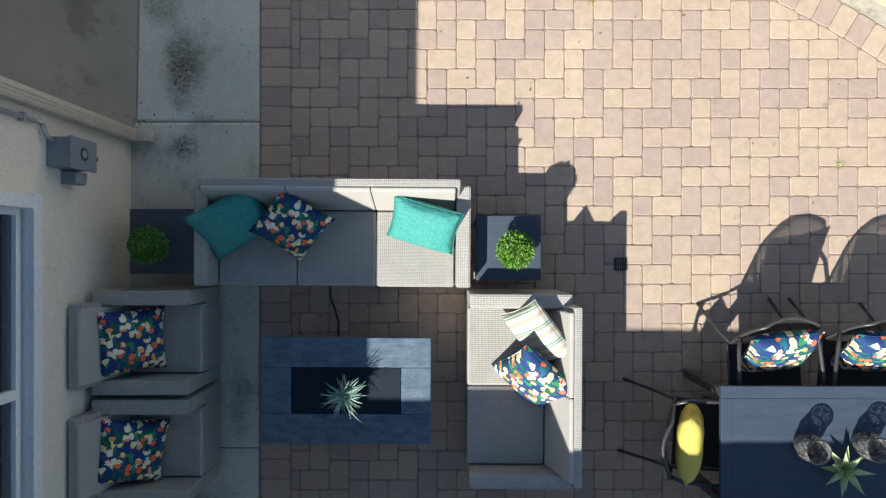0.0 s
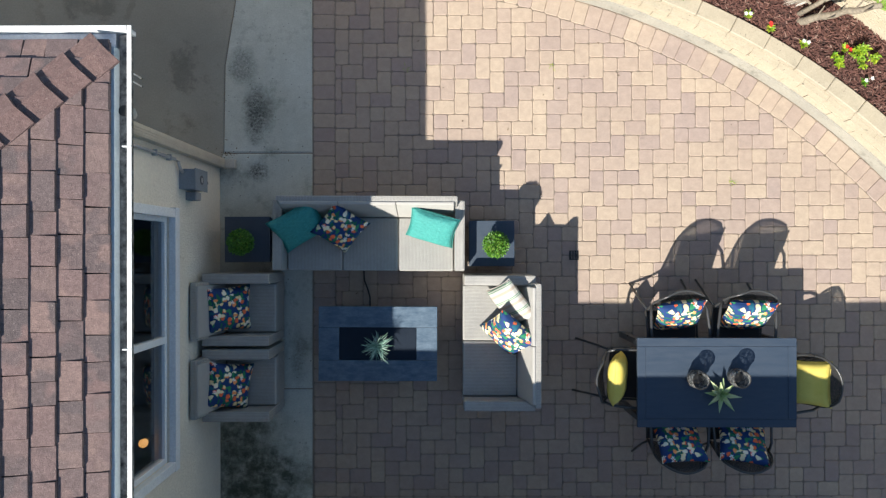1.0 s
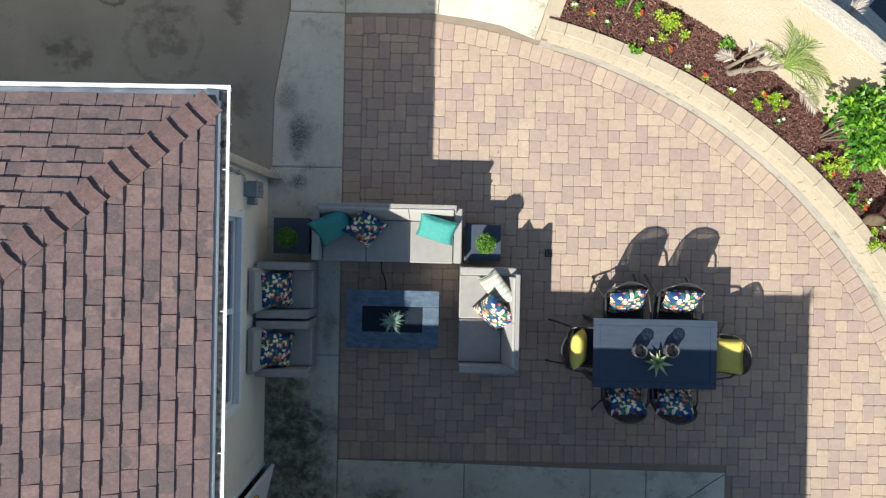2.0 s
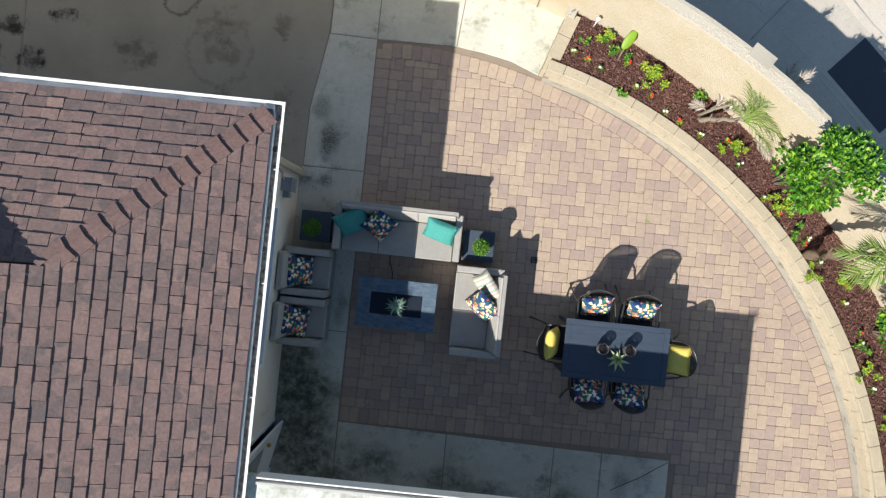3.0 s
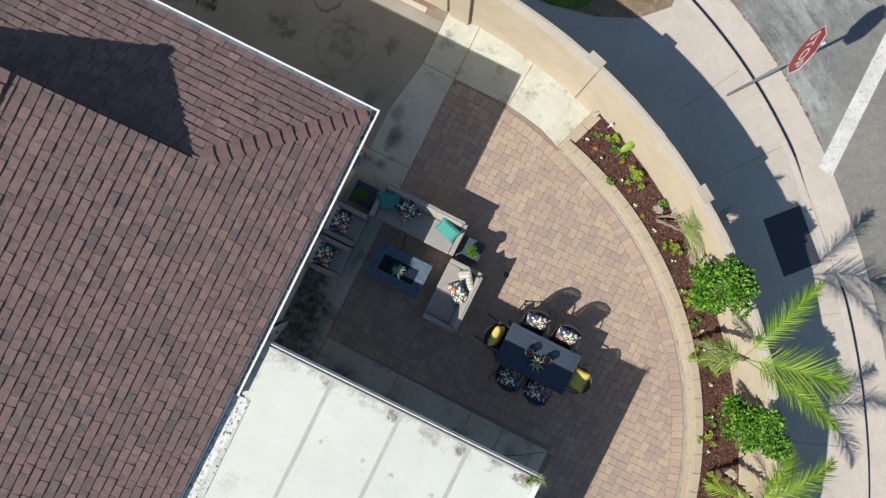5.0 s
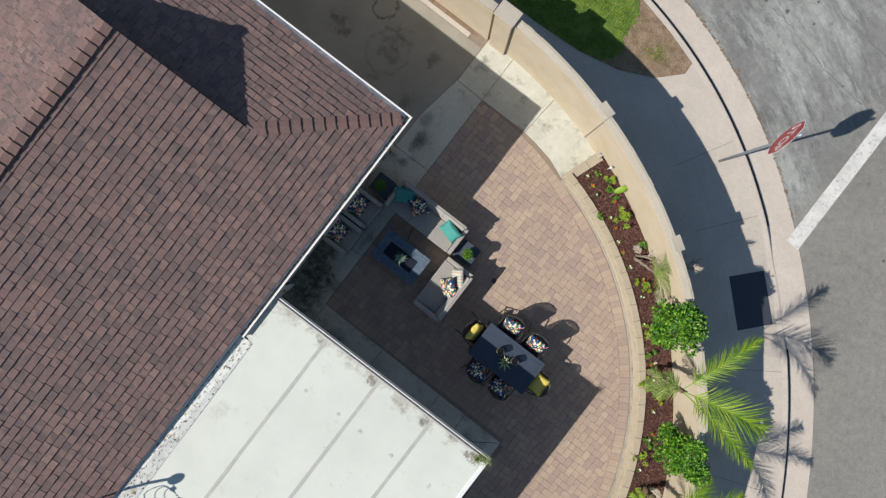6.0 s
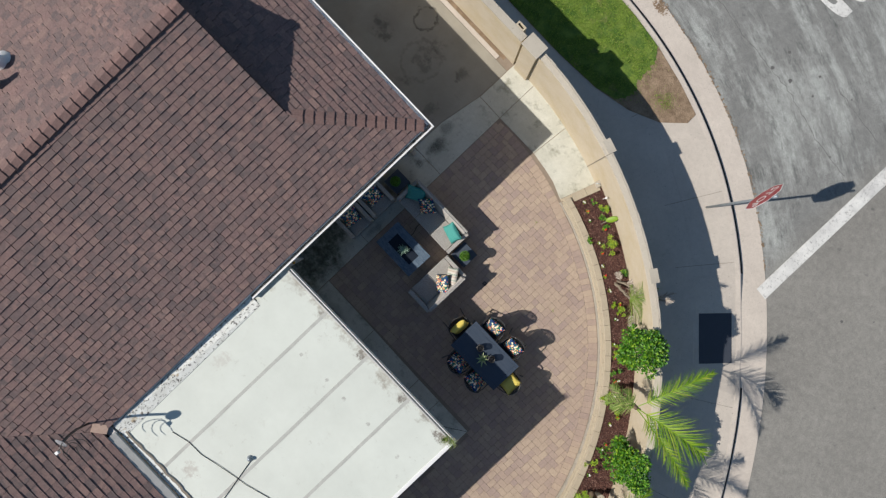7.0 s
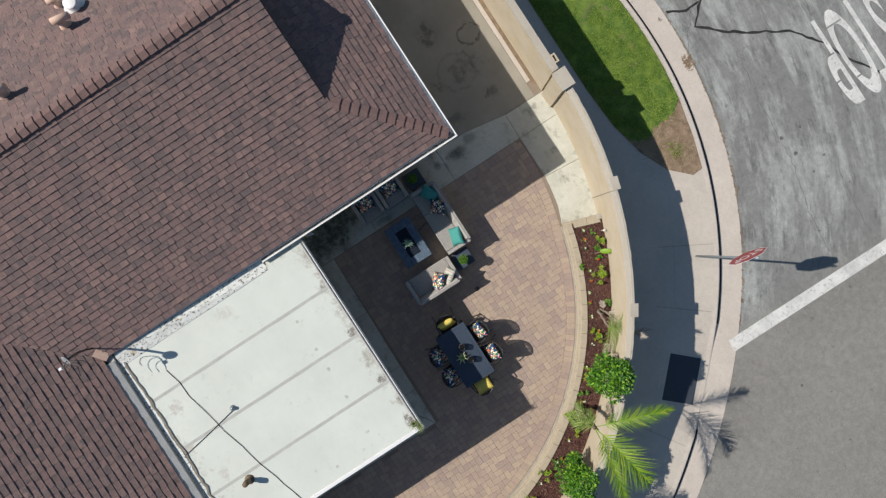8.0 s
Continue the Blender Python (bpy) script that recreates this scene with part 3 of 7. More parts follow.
LAMPGLOW = lamp_material("lit_lamp_shade")
GLASS = glass_material()


# ---- building helpers ----
def mesh_of(name, bm, smooth=False):
    me = bpy.data.meshes.new(name)
    bm.normal_update()
    bm.to_mesh(me)
    bm.free()
    if smooth:
        for p in me.polygons:
            p.use_smooth = True
    return me


def part(name, bm, material, parent=None, label="", smooth=False):
    me = bm if isinstance(bm, bpy.types.Mesh) else mesh_of(name, bm, smooth)
    if not me.materials:
        me.materials.append(material)
    ob = new(name, me)
    if parent:
        ob.parent = parent
    return tagged(ob, label)


def thing(name, label, category, m=None, group="", kind=""):
    ob = new(name)
    ob.empty_display_size = 0.1
    if m:
        ob.matrix_world = m
    return tagged(ob, label, category, group, kind)


def setting(name, bm, material, label, category):
    return tagged(part(name, bm, material), label, category, "", "structure")


def box(bm, x0, y0, z0, x1, y1, z1, m=None):
    vs = [bm.verts.new((x, y, z)) for z in (z0, z1) for x, y in ((x0, y0), (x1, y0), (x1, y1), (x0, y1))]
    if m:
        for v in vs:
            v.co = m @ v.co
    for f in ((3, 2, 1, 0), (4, 5, 6, 7), (0, 1, 5, 4), (1, 2, 6, 5), (2, 3, 7, 6), (3, 0, 4, 7)):
        bm.faces.new([vs[i] for i in f])
    return bm


def rbox(x0, y0, z0, x1, y1, z1, r=0.01, seg=2, m=None):
    bm = bmesh.new()
    box(bm, x0, y0, z0, x1, y1, z1, m)
    bmesh.ops.bevel(bm, geom=bm.edges[:], offset=r, segments=seg, profile=0.6, affect="EDGES")
    return bm


def prism(bm, poly, z0, z1):
    """A plan polygon, counter-clockwise, raised from z0 to z1; z1 may be a function of x and y."""
    top = z1 if callable(z1) else (lambda x, y: z1)
    low = z0 if callable(z0) else (lambda x, y: z0)
    a = [bm.verts.new((x, y, low(x, y))) for x, y in poly]
    b = [bm.verts.new((x, y, top(x, y))) for x, y in poly]
    n = len(poly)
    bm.faces.new(b)
    bm.faces.new(a[::-1])
    for i in range(n):
        bm.faces.new((a[i], a[(i + 1) % n], b[(i + 1) % n], b[i]))
    return bm


def profile_x(poly, x0, x1, r=0.0):
    """A (y, z) outline drawn out along x."""
    bm = bmesh.new()
    a = [bm.verts.new((x0, y, z)) for y, z in poly]
    b = [bm.verts.new((x1, y, z)) for y, z in poly]
    n = len(poly)
    bm.faces.new(a[::-1])
    bm.faces.new(b)
    for i in range(n):
        bm.faces.new((a[i], a[(i + 1) % n], b[(i + 1) % n], b[i]))
    bmesh.ops.recalc_face_normals(bm, faces=bm.faces[:])
    if r:
        bmesh.ops.bevel(bm, geom=bm.edges[:], offset=r, segments=2, profile=0.6, affect="EDGES")
    return bm


def tube(bm, pts, r, seg=8, close=False, r2=None):
    pts = [Vector(p) for p in pts]
    rings = []
    n = len(pts)
    for i, p in enumerate(pts):
        a = pts[(i - 1) % n] if close or i else p
        b = pts[(i + 1) % n] if close or i < n - 1 else p
        d = (b - a).normalized()
        side = d.cross(Vector((0, 0, 1)))
        if side.length < 0.05:
            side = d.cross(Vector((0, 1, 0)))
        side.normalize()
        up = side.cross(d)
        rad = r if r2 is None else r + (r2 - r) * i / max(1, n - 1)
        rings.append([bm.verts.new(p + rad * (math.cos(t) * side + math.sin(t) * up)) for t in (2 * math.pi * k / seg for k in range(seg))])
    for i in range(n if close else n - 1):
        a, b = rings[i], rings[(i + 1) % n]
        for k in range(seg):
            bm.faces.new((a[k], a[(k + 1) % seg], b[(k + 1) % seg], b[k]))
    if not close:
        bm.faces.new(rings[0][::-1])
        bm.faces.new(rings[-1])
    return bm


def lathe(bm, outline, seg=20, x=0.0, y=0.0):
    rings = [[bm.verts.new((x + r * math.cos(2 * math.pi * k / seg), y + r * math.sin(2 * math.pi * k / seg), z)) for k in range(seg)] for r, z in outline]
    for a, b in zip(rings, rings[1:]):
        for k in range(seg):
            bm.faces.new((a[k], a[(k + 1) % seg], b[(k + 1) % seg], b[k]))
    bm.faces.new(rings[0][::-1])
    bm.faces.new(rings[-1])
    return bm


def on_arc(c, r, deg):
    return c[0] + r * math.cos(radians(deg)), c[1] + r * math.sin(radians(deg))


def arc_block(bm, c, r0, r1, d0, d1, z0, z1, n=1):
    """A piece of a ring wall between two radii and two bearings."""
    inner = [on_arc(c, r0, d0 + (d1 - d0) * i / n) for i in range(n + 1)]
    outer = [on_arc(c, r1, d0 + (d1 - d0) * i / n) for i in range(n + 1)]
    for i in range(n):
        quad = [inner[i], outer[i], outer[i + 1], inner[i + 1]]
        if d1 < d0:
            quad.reverse()
        prism(bm, quad, z0, z1)
    if n > 1:
        bmesh.ops.remove_doubles(bm, verts=bm.verts[:], dist=1e-5)
    return bm


def clip(poly, px, py, nx, ny):
    """The part of a polygon on the side of the line through (px, py) to which (nx, ny) points."""
    out = []
    for (ax, ay), (bx, by) in zip(poly, poly[1:] + poly[:1]):
        da, db = (ax - px) * nx + (ay - py) * ny, (bx - px) * nx + (by - py) * ny
        if da >= 0:
            out.append((ax, ay))
        if (da >= 0) != (db >= 0):
            k = da / (da - db)
            out.append((ax + k * (bx - ax), ay + k * (by - ay)))
    return out


def area(poly):
    return 0.5 * sum(a[0] * b[1] - b[0] * a[1] for a, b in zip(poly, poly[1:] + poly[:1]))


def soft_prism(poly, z0, z1, inset=0.006, drop=0.005):
    """A piece with a small chamfer round its top."""
    bm = bmesh.new()
    cx, cy = sum(p[0] for p in poly) / len(poly), sum(p[1] for p in poly) / len(poly)
    size = max(0.02, min(max(p[0] for p in poly) - min(p[0] for p in poly), max(p[1] for p in poly) - min(p[1] for p in poly)) / 2)
    k = 1 - inset / size
    rings = [[bm.verts.new((x, y, z0)) for x, y in poly], [bm.verts.new((x, y, z1 - drop)) for x, y in poly],
             [bm.verts.new((cx + (x - cx) * k, cy + (y - cy) * k, z1)) for x, y in poly]]
    n = len(poly)
    for a, b in zip(rings, rings[1:]):
        for i in range(n):
            bm.faces.new((a[i], a[(i + 1) % n], b[(i + 1) % n], b[i]))
    bm.faces.new(rings[-1])
    return bm


def joined(name, pieces, material, parent, label):
    """Many small pieces as one mesh of their own; a piece is (verts, faces)."""
    verts, faces = [], []
    for v, f in pieces:
        k = len(verts)
        verts.extend(v)
        faces.extend([tuple(i + k for i in q) for q in f])
    me = bpy.data.meshes.new(name)
    me.from_pydata(verts, [], faces)
    me.update()
    return tagged(part(name, me, material, parent, label), kind="stuff")


def raw(bm):
    bm.verts.index_update()
    out = [tuple(v.co) for v in bm.verts], [tuple(v.index for v in f.verts) for f in bm.faces]
    bm.free()
    return out


def words(name, text, size, material, parent, m, thick=0.003, sx=1.0, fat=0.0):
    cu = bpy.data.curves.new(name, "FONT")
    cu.body, cu.size, cu.extrude, cu.align_x, cu.align_y, cu.offset = text, size, thick, "CENTER", "CENTER", fat
    holder = bpy.data.objects.new(name, cu)
    me = bpy.data.meshes.new_from_object(holder)
    bpy.data.objects.remove(holder)
    me.transform(m @ Matrix.Diagonal((sx, 1, 1, 1)))
    return part(name, me, material, parent)


RNG = random.Random(7)
CURBJOINT = concrete_material("joint_concrete", (0.30, 0.27, 0.23), (0.24, 0.215, 0.18), (0.2, 0.18, 0.15))

# ---- ground, road, sidewalk ----
ROAD_Z, WALK_Z = -0.34, -0.20
STREET = (-1.98, -4.40)          # centre of the curb's curve
GARDEN = (-2.0, -6.08)           # centre of the garden wall's curve
PATIO = (-0.55, -4.54)           # centre of the low wall's curve

bm = bmesh.new()
prism(bm, [(-400, -400), (400, -400), (400, 400), (-400, 400)], ROAD_Z - 0.3, ROAD_Z)
setting("ground", bm, ASPHALT, "weathered grey asphalt road surface with stains", "road")


def bulge(d):
    """The curb's curve opens out towards the south-east."""
    return 5.5e-4 * max(0.0, 54.0 - d) ** 2


def ramp(d):
    """0 at full curb height, 1 where the curb drops for the ramp."""
    return max(0.0, min(1.0, (d - 35.0) / 3.0, (50.5 - d) / 4.0))


def street_block(bm, r0, r1, d0, d1, n, base, top0, top1):
    """A strip along the street; top0 and top1 give the height at its two edges for a bearing."""
    rows = []
    for i in range(n + 1):
        d = d0 + (d1 - d0) * i / n
        a, b = on_arc(STREET, r0 + bulge(d), d), on_arc(STREET, r1 + bulge(d), d)
        rows.append([bm.verts.new(p) for p in ((*a, base), (*b, base), (*b, top1(d)), (*a, top0(d)))])
    for p, q in zip(rows, rows[1:]):
        for k in range(4):
            bm.faces.new((p[k], p[(k + 1) % 4], q[(k + 1) % 4], q[k]))
    bm.faces.new(rows[0][::-1])
    bm.faces.new(rows[-1])
    bmesh.ops.recalc_face_normals(bm, faces=bm.faces[:])
    return bm


DIP = WALK_Z - ROAD_Z - 0.022
APRON = 10.9
bm = bmesh.new()
ring = [on_arc(STREET, APRON + bulge(d), d) for d in range(-40, 99, 3)]
rim = on_arc(STREET, 12.0, 98)
prism(bm, [(-30, -30)] + [(ring[0][0], -30)] + ring + [(rim[0], rim[1]), (-30, rim[1])], ROAD_Z - 0.1, WALK_Z)
street_block(bm, APRON, 12.0, -40, 98, 138, ROAD_Z - 0.1, lambda d: WALK_Z + 0.001, lambda d: WALK_Z + 0.001 - DIP * ramp(d))
setting("sidewalk", bm, SIDEWALK, "pale beige concrete sidewalk slab beside the garden wall", "sidewalk")

for k, deg in enumerate((20, 33.5, 51.5, 60.5, 74)):
    bm = bmesh.new()
    a, b = on_arc(STREET, 10.45, deg), on_arc(STREET, 11.98 + bulge(deg), deg)
    w = Vector((b[0] - a[0], b[1] - a[1])).normalized().orthogonal() * 0.006
    prism(bm, [(a[0] - w.x, a[1] - w.y), (b[0] - w.x, b[1] - w.y), (b[0] + w.x, b[1] + w.y), (a[0] + w.x, a[1] + w.y)][::-1], WALK_Z - 0.02, WALK_Z + 0.003)
    bmesh.ops.recalc_face_normals(bm, faces=bm.faces[:])
    setting("sidewalk_joint", bm, CURBJOINT, "dark scored joint across the sidewalk", "joint")

bm = bmesh.new()
street_block(bm, 12.0, 12.12, -40, 98, 138, ROAD_Z - 0.1, lambda d: WALK_Z + 0.004 - DIP * ramp(d), lambda d: WALK_Z + 0.004 - DIP * ramp(d))
street_block(bm, 12.12, 12.15, -40, 98, 138, ROAD_Z - 0.1, lambda d: WALK_Z + 0.004 - DIP * ramp(d), lambda d: WALK_Z - 0.02 - (DIP - 0.018) * ramp(d))
prism(bm, [(-30, rim[1]), rim, (rim[0], rim[1] + 0.15), (-30, rim[1] + 0.15)], ROAD_Z - 0.1, WALK_Z + 0.003)
setting("curb", bm, CURB, "pale worn concrete curb dropping at the ramp", "curb")
bm = bmesh.new()
street_block(bm, 12.15, 12.82, -40, 98, 138, ROAD_Z - 0.1, lambda d: ROAD_Z + 0.012, lambda d: ROAD_Z + 0.012)
prism(bm, [(-30, rim[1] + 0.15), (rim[0], rim[1] + 0.15), (rim[0], rim[1] + 0.78), (-30, rim[1] + 0.78)], ROAD_Z - 0.1, ROAD_Z + 0.012)
setting("gutter_pan", bm, CURB, "pale concrete gutter strip between curb and asphalt", "gutter")

# the curb's shadow on the gutter, laid as a black strip except at the ramp
bm = bmesh.new()
for d0, d1, n in ((-40, 36, 76), (50, 98, 48)):
    street_block(bm, 12.151, 12.235, d0, d1, n, ROAD_Z, lambda d: ROAD_Z + 0.016, lambda d: ROAD_Z + 0.016)
setting("gutter_dirt", bm, FELT, "black strip painted as the curb's shadow at its foot", "dirt")

r = random.Random(61)
pieces = []
for k in range(420):
    d = r.uniform(50, 92) if k % 3 else r.gauss(84, 0.5)
    x, y = on_arc(STREET, 12.82 + abs(r.gauss(0, 0.035)) - (0.25 * r.random() if not k % 3 else 0.01), d)
    a, q = r.uniform(0, 6.28), r.uniform(0.008, 0.03)
    pieces.append(([(x + q * math.cos(a + u) * (1.6 if i % 2 else 0.8), y + q * math.sin(a + u), ROAD_Z + 0.0145 + 0.003 * r.random()) for i, u in enumerate((0, 1.3, 2.6, 3.9, 5.2))], [(0, 1, 2, 3, 4)]))
tagged(joined("gutter_silt", pieces, SOIL, None, "loose brown silt along the asphalt edge"), "loose brown silt along the asphalt edge", "silt")

# lawn strip beside the curb, with a bare end
inner = [(-30, 5.42), (-1.6, 5.42), (-0.3, 5.50), (0.7, 5.72), (1.5, 6.08), (2.02, 6.6)]
outer = [on_arc(STREET, 11.99, d) for d in (70.6, 75, 80, 85, 90, 95, 98)] + [(-30, on_arc(STREET, 11.99, 98)[1])]
bm = bmesh.new()
prism(bm, inner + outer, WALK_Z - 0.05, WALK_Z + 0.012)
setting("verge_soil", bm, SOIL, "bare brown soil of the planted strip by the curb", "soil")
bm = bmesh.new()
r = random.Random(14)
ragged, spine = [], [(0.30, 5.64), (0.52, 6.0), (0.50, 6.25), (0.30, 6.55), (0.36, 6.85), (0.30, 7.1), (0.14, 7.32)]
for (ax, ay), (bx, by) in zip(spine, spine[1:]):
    for i in range(5):
        ragged.append((ax + (bx - ax) * i / 5 + r.uniform(-0.10, 0.04), ay + (by - ay) * i / 5 + r.uniform(-0.015, 0.015)))
inner_g = [(-30, 5.43), (-1.6, 5.43), (-0.3, 5.51)] + ragged
outer_g = [on_arc(STREET, 11.98, d) for d in (80.5, 85, 90, 95, 98)] + [(-30, on_arc(STREET, 11.98, 98)[1])]
prism(bm, inner_g + outer_g, WALK_Z, WALK_Z + 0.02)
lawn = setting("lawn", bm, TURF, "short green grass strip between sidewalk and curb", "lawn")


def in_poly(x, y, poly):
    hit = False
    for (ax, ay), (bx, by) in zip(poly, poly[1:] + poly[:1]):
        if (ay > y) != (by > y) and x < ax + (y - ay) * (bx - ax) / (by - ay):
            hit = not hit
    return hit


lawn_poly = inner_g + outer_g
pieces = []
r = random.Random(3)
while len(pieces) < 26000:
    x, y = r.uniform(-7.0, 1.0), r.uniform(5.42, 7.9)
    if len(pieces) % 60 == 0:
        x, y = r.gauss(1.15, 0.16), r.gauss(6.55, 0.14)
    elif not in_poly(x + r.gauss(0, 0.14) * (x > 0), y + r.gauss(0, 0.02), lawn_poly):
        continue
    if x < -3.1 and y > 6.4 and noise.noise((x * 1.5, y * 1.5, 0)) > 0.05:
        continue
    if noise.noise((x * 2.6, y * 2.6, 4.0)) + 0.5 * noise.noise((x * 7.0, y * 7.0, 1.0)) < r.uniform(-0.5, 0.1):
        continue
    a, h, lean = r.uniform(0, 6.28), r.uniform(0.03, 0.065), r.uniform(0.01, 0.05)
    w = 0.0045
    c, s = math.cos(a), math.sin(a)
    base = WALK_Z + 0.015
    pieces.append(([(x - w * s, y + w * c, base), (x + w * s, y - w * c, base), (x + lean * c, y + lean * s, base + h)], [(0, 1, 2)]))
tagged(joined("grass_blades", pieces, GRASS, None, "short green lawn grass blades"), "short green lawn grass blades", "grass")

# ---- road markings and cracks ----
road_marks = thing("stop_line", "worn white painted stop line across the asphalt", "road marking")
bm = bmesh.new()
prism(bm, [(6.44, 4.97), (6.79, 4.94), (6.81, 13.5), (6.47, 13.5)], ROAD_Z - 0.02, ROAD_Z + 0.016)
part("painted_bar", bm, ROADPAINT, road_marks)
marking = thing("road_lettering", "large white painted STOP lettering on the asphalt", "road marking")
for letter, y in (("P", 11.65), ("O", 12.26), ("T", 12.84), ("S", 13.42)):
    turn = Matrix.Translation((1.42, y, ROAD_Z + 0.002)) @ Matrix.Rotation(-math.pi / 2, 4, "Z")
    words("letter", letter, 3.70, ROADPAINT, marking, turn, 0.004, 0.24, 0.06)
for x, y0, y1 in ((0.62, 11.98, 12.46), (2.22, 11.98, 12.46), (1.30, 11.45, 11.80), (2.05, 11.40, 11.60), (2.25, 13.2, 13.6)):
    bm = bmesh.new()
    prism(bm, [(x, y0), (x + 0.045, y0), (x + 0.045, y1), (x, y1)], ROAD_Z + 0.0065, ROAD_Z + 0.0075)
    part("stencil_gap", bm, ASPHALT, marking, "bare asphalt gap across the letters")


def ribbon(name, pts, w, z, material, label, category):
    bm = bmesh.new()
    r, sides = random.Random(len(pts)), []
    for i, (x, y) in enumerate(pts):
        (ax, ay), (bx, by) = pts[max(0, i - 1)], pts[min(len(pts) - 1, i + 1)]
        s = Vector((ay - by, bx - ax)).normalized() * w * r.uniform(0.6, 1.3)
        sides.append((bm.verts.new((x - s.x, y - s.y, z)), bm.verts.new((x + s.x, y + s.y, z))))
    for (a, b), (c, d) in zip(sides, sides[1:]):
        bm.faces.new((a, c, d, b))
    return setting(name, bm, material, label, category)


def wander(pts, step=0.12, amount=0.03, seed=1):
    r, out = random.Random(seed), []
    for (ax, ay), (bx, by) in zip(pts, pts[1:]):
        n = max(1, int(math.hypot(bx - ax, by - ay) / step))
        for i in range(n):
            out.append((ax + (bx - ax) * i / n + r.gauss(0, amount), ay + (by - ay) * i / n + r.gauss(0, amount)))
    return out + [pts[-1]]


ribbon("road_crack", wander([(-2.2, 8.50), (-1.9, 9.0), (-1.93, 9.5), (-1.4, 8.95), (-0.75, 9.65), (0.16, 11.1), (0.94, 11.72), (1.7, 12.05), (2.9, 12.9)], 0.16, 0.012, 2), 0.034, ROAD_Z + 0.005, TAR, "dark sealed crack winding over the asphalt", "road crack")
for k, pts in enumerate((((-0.22, 9.56), (1.49, 9.29), (3.11, 9.18), (5.08, 8.74), (5.89, 8.68)), ((4.11, 10.13), (4.8, 10.05), (5.86, 9.93)), ((-2.1, 9.3), (-0.9, 8.4), (-0.2, 8.1)))):
    ribbon("road_crack", wander(pts, 0.14, 0.022, 20 + k), 0.006, ROAD_Z + 0.004, HAIRLINE, "thin dark hairline crack in the asphalt", "road crack")
for k, (x, y, rr) in enumerate(((3.79, 9.53, 0.03), (3.55, 10.02, 0.035), (3.09, 9.38, 0.06), (5.26, 8.76, 0.03), (2.52, 9.28, 0.05), (2.53, 9.88, 0.045), (8.6, 6.0, 0.04), (9.2, 6.6, 0.02), (4.57, 10.2, 0.025), (10.6, 6.3, 0.03))):
    bm = bmesh.new()
    prism(bm, [(x + rr * (0.7 + 0.5 * r.random()) * math.cos(t), y + rr * (0.7 + 0.5 * r.random()) * math.sin(t)) for t in (i * math.pi / 5 for i in range(10))], ROAD_Z - 0.01, ROAD_Z + 0.003)
    setting("oil_spot", bm, HAIRLINE, "small dark oil spot on the asphalt", "stain")

# tactile tile of the kerb ramp
pad = thing("tactile_tile", "dark blue-grey ribbed tactile tile set in the sidewalk", "tactile paving")
pad_m = pose(6.60, 3.27, WALK_Z - DIP * 0.555, 0, 6.1, 46.5)
bm = bmesh.new()
box(bm, -0.45, -0.655, -0.03, 0.45, 0.655, 0.014, pad_m)
part("tile_plate", bm, TACTILE, pad)
pieces = []
for i in range(15):
    for j in range(20):
        bm = bmesh.new()
        x, y = -0.43 + 0.061 * i, -0.58 + 0.061 * j
        lathe(bm, [(0.014, 0.011), (0.012, 0.016), (0.006, 0.018)], 6, x, y)
        bm.transform(pad_m)
        pieces.append(raw(bm))
joined("dome_studs", pieces, TACTILE, pad, "small raised tactile studs")
bm = bmesh.new()
box(bm, -0.62, -0.66, -0.02, -0.585, 0.655, 0.004, pad_m)
box(bm, -0.585, -0.66, -0.02, -0.452, -0.64, 0.004, pad_m)
part("ramp_edging", bm, CURB, pad, "pale concrete edging beside the tile")

# ---- the lot: a sunken base under pavers and slabs ----
bm = bmesh.new()
edge = [on_arc(GARDEN, 10.5, d) for d in range(-30, 91, 4)]
prism(bm, [(-24, -24), (edge[0][0], -24)] + edge + [(-24, 4.42)], ROAD_Z - 0.1, -0.010)
setting("sand_bed", bm, SAND, "dark sand bed under the pavers", "ground")


def slab(poly, label, material=SLAB, z=0.0):
    if area(poly) < 0:
        poly = poly[::-1]
    return poly, label, material, z


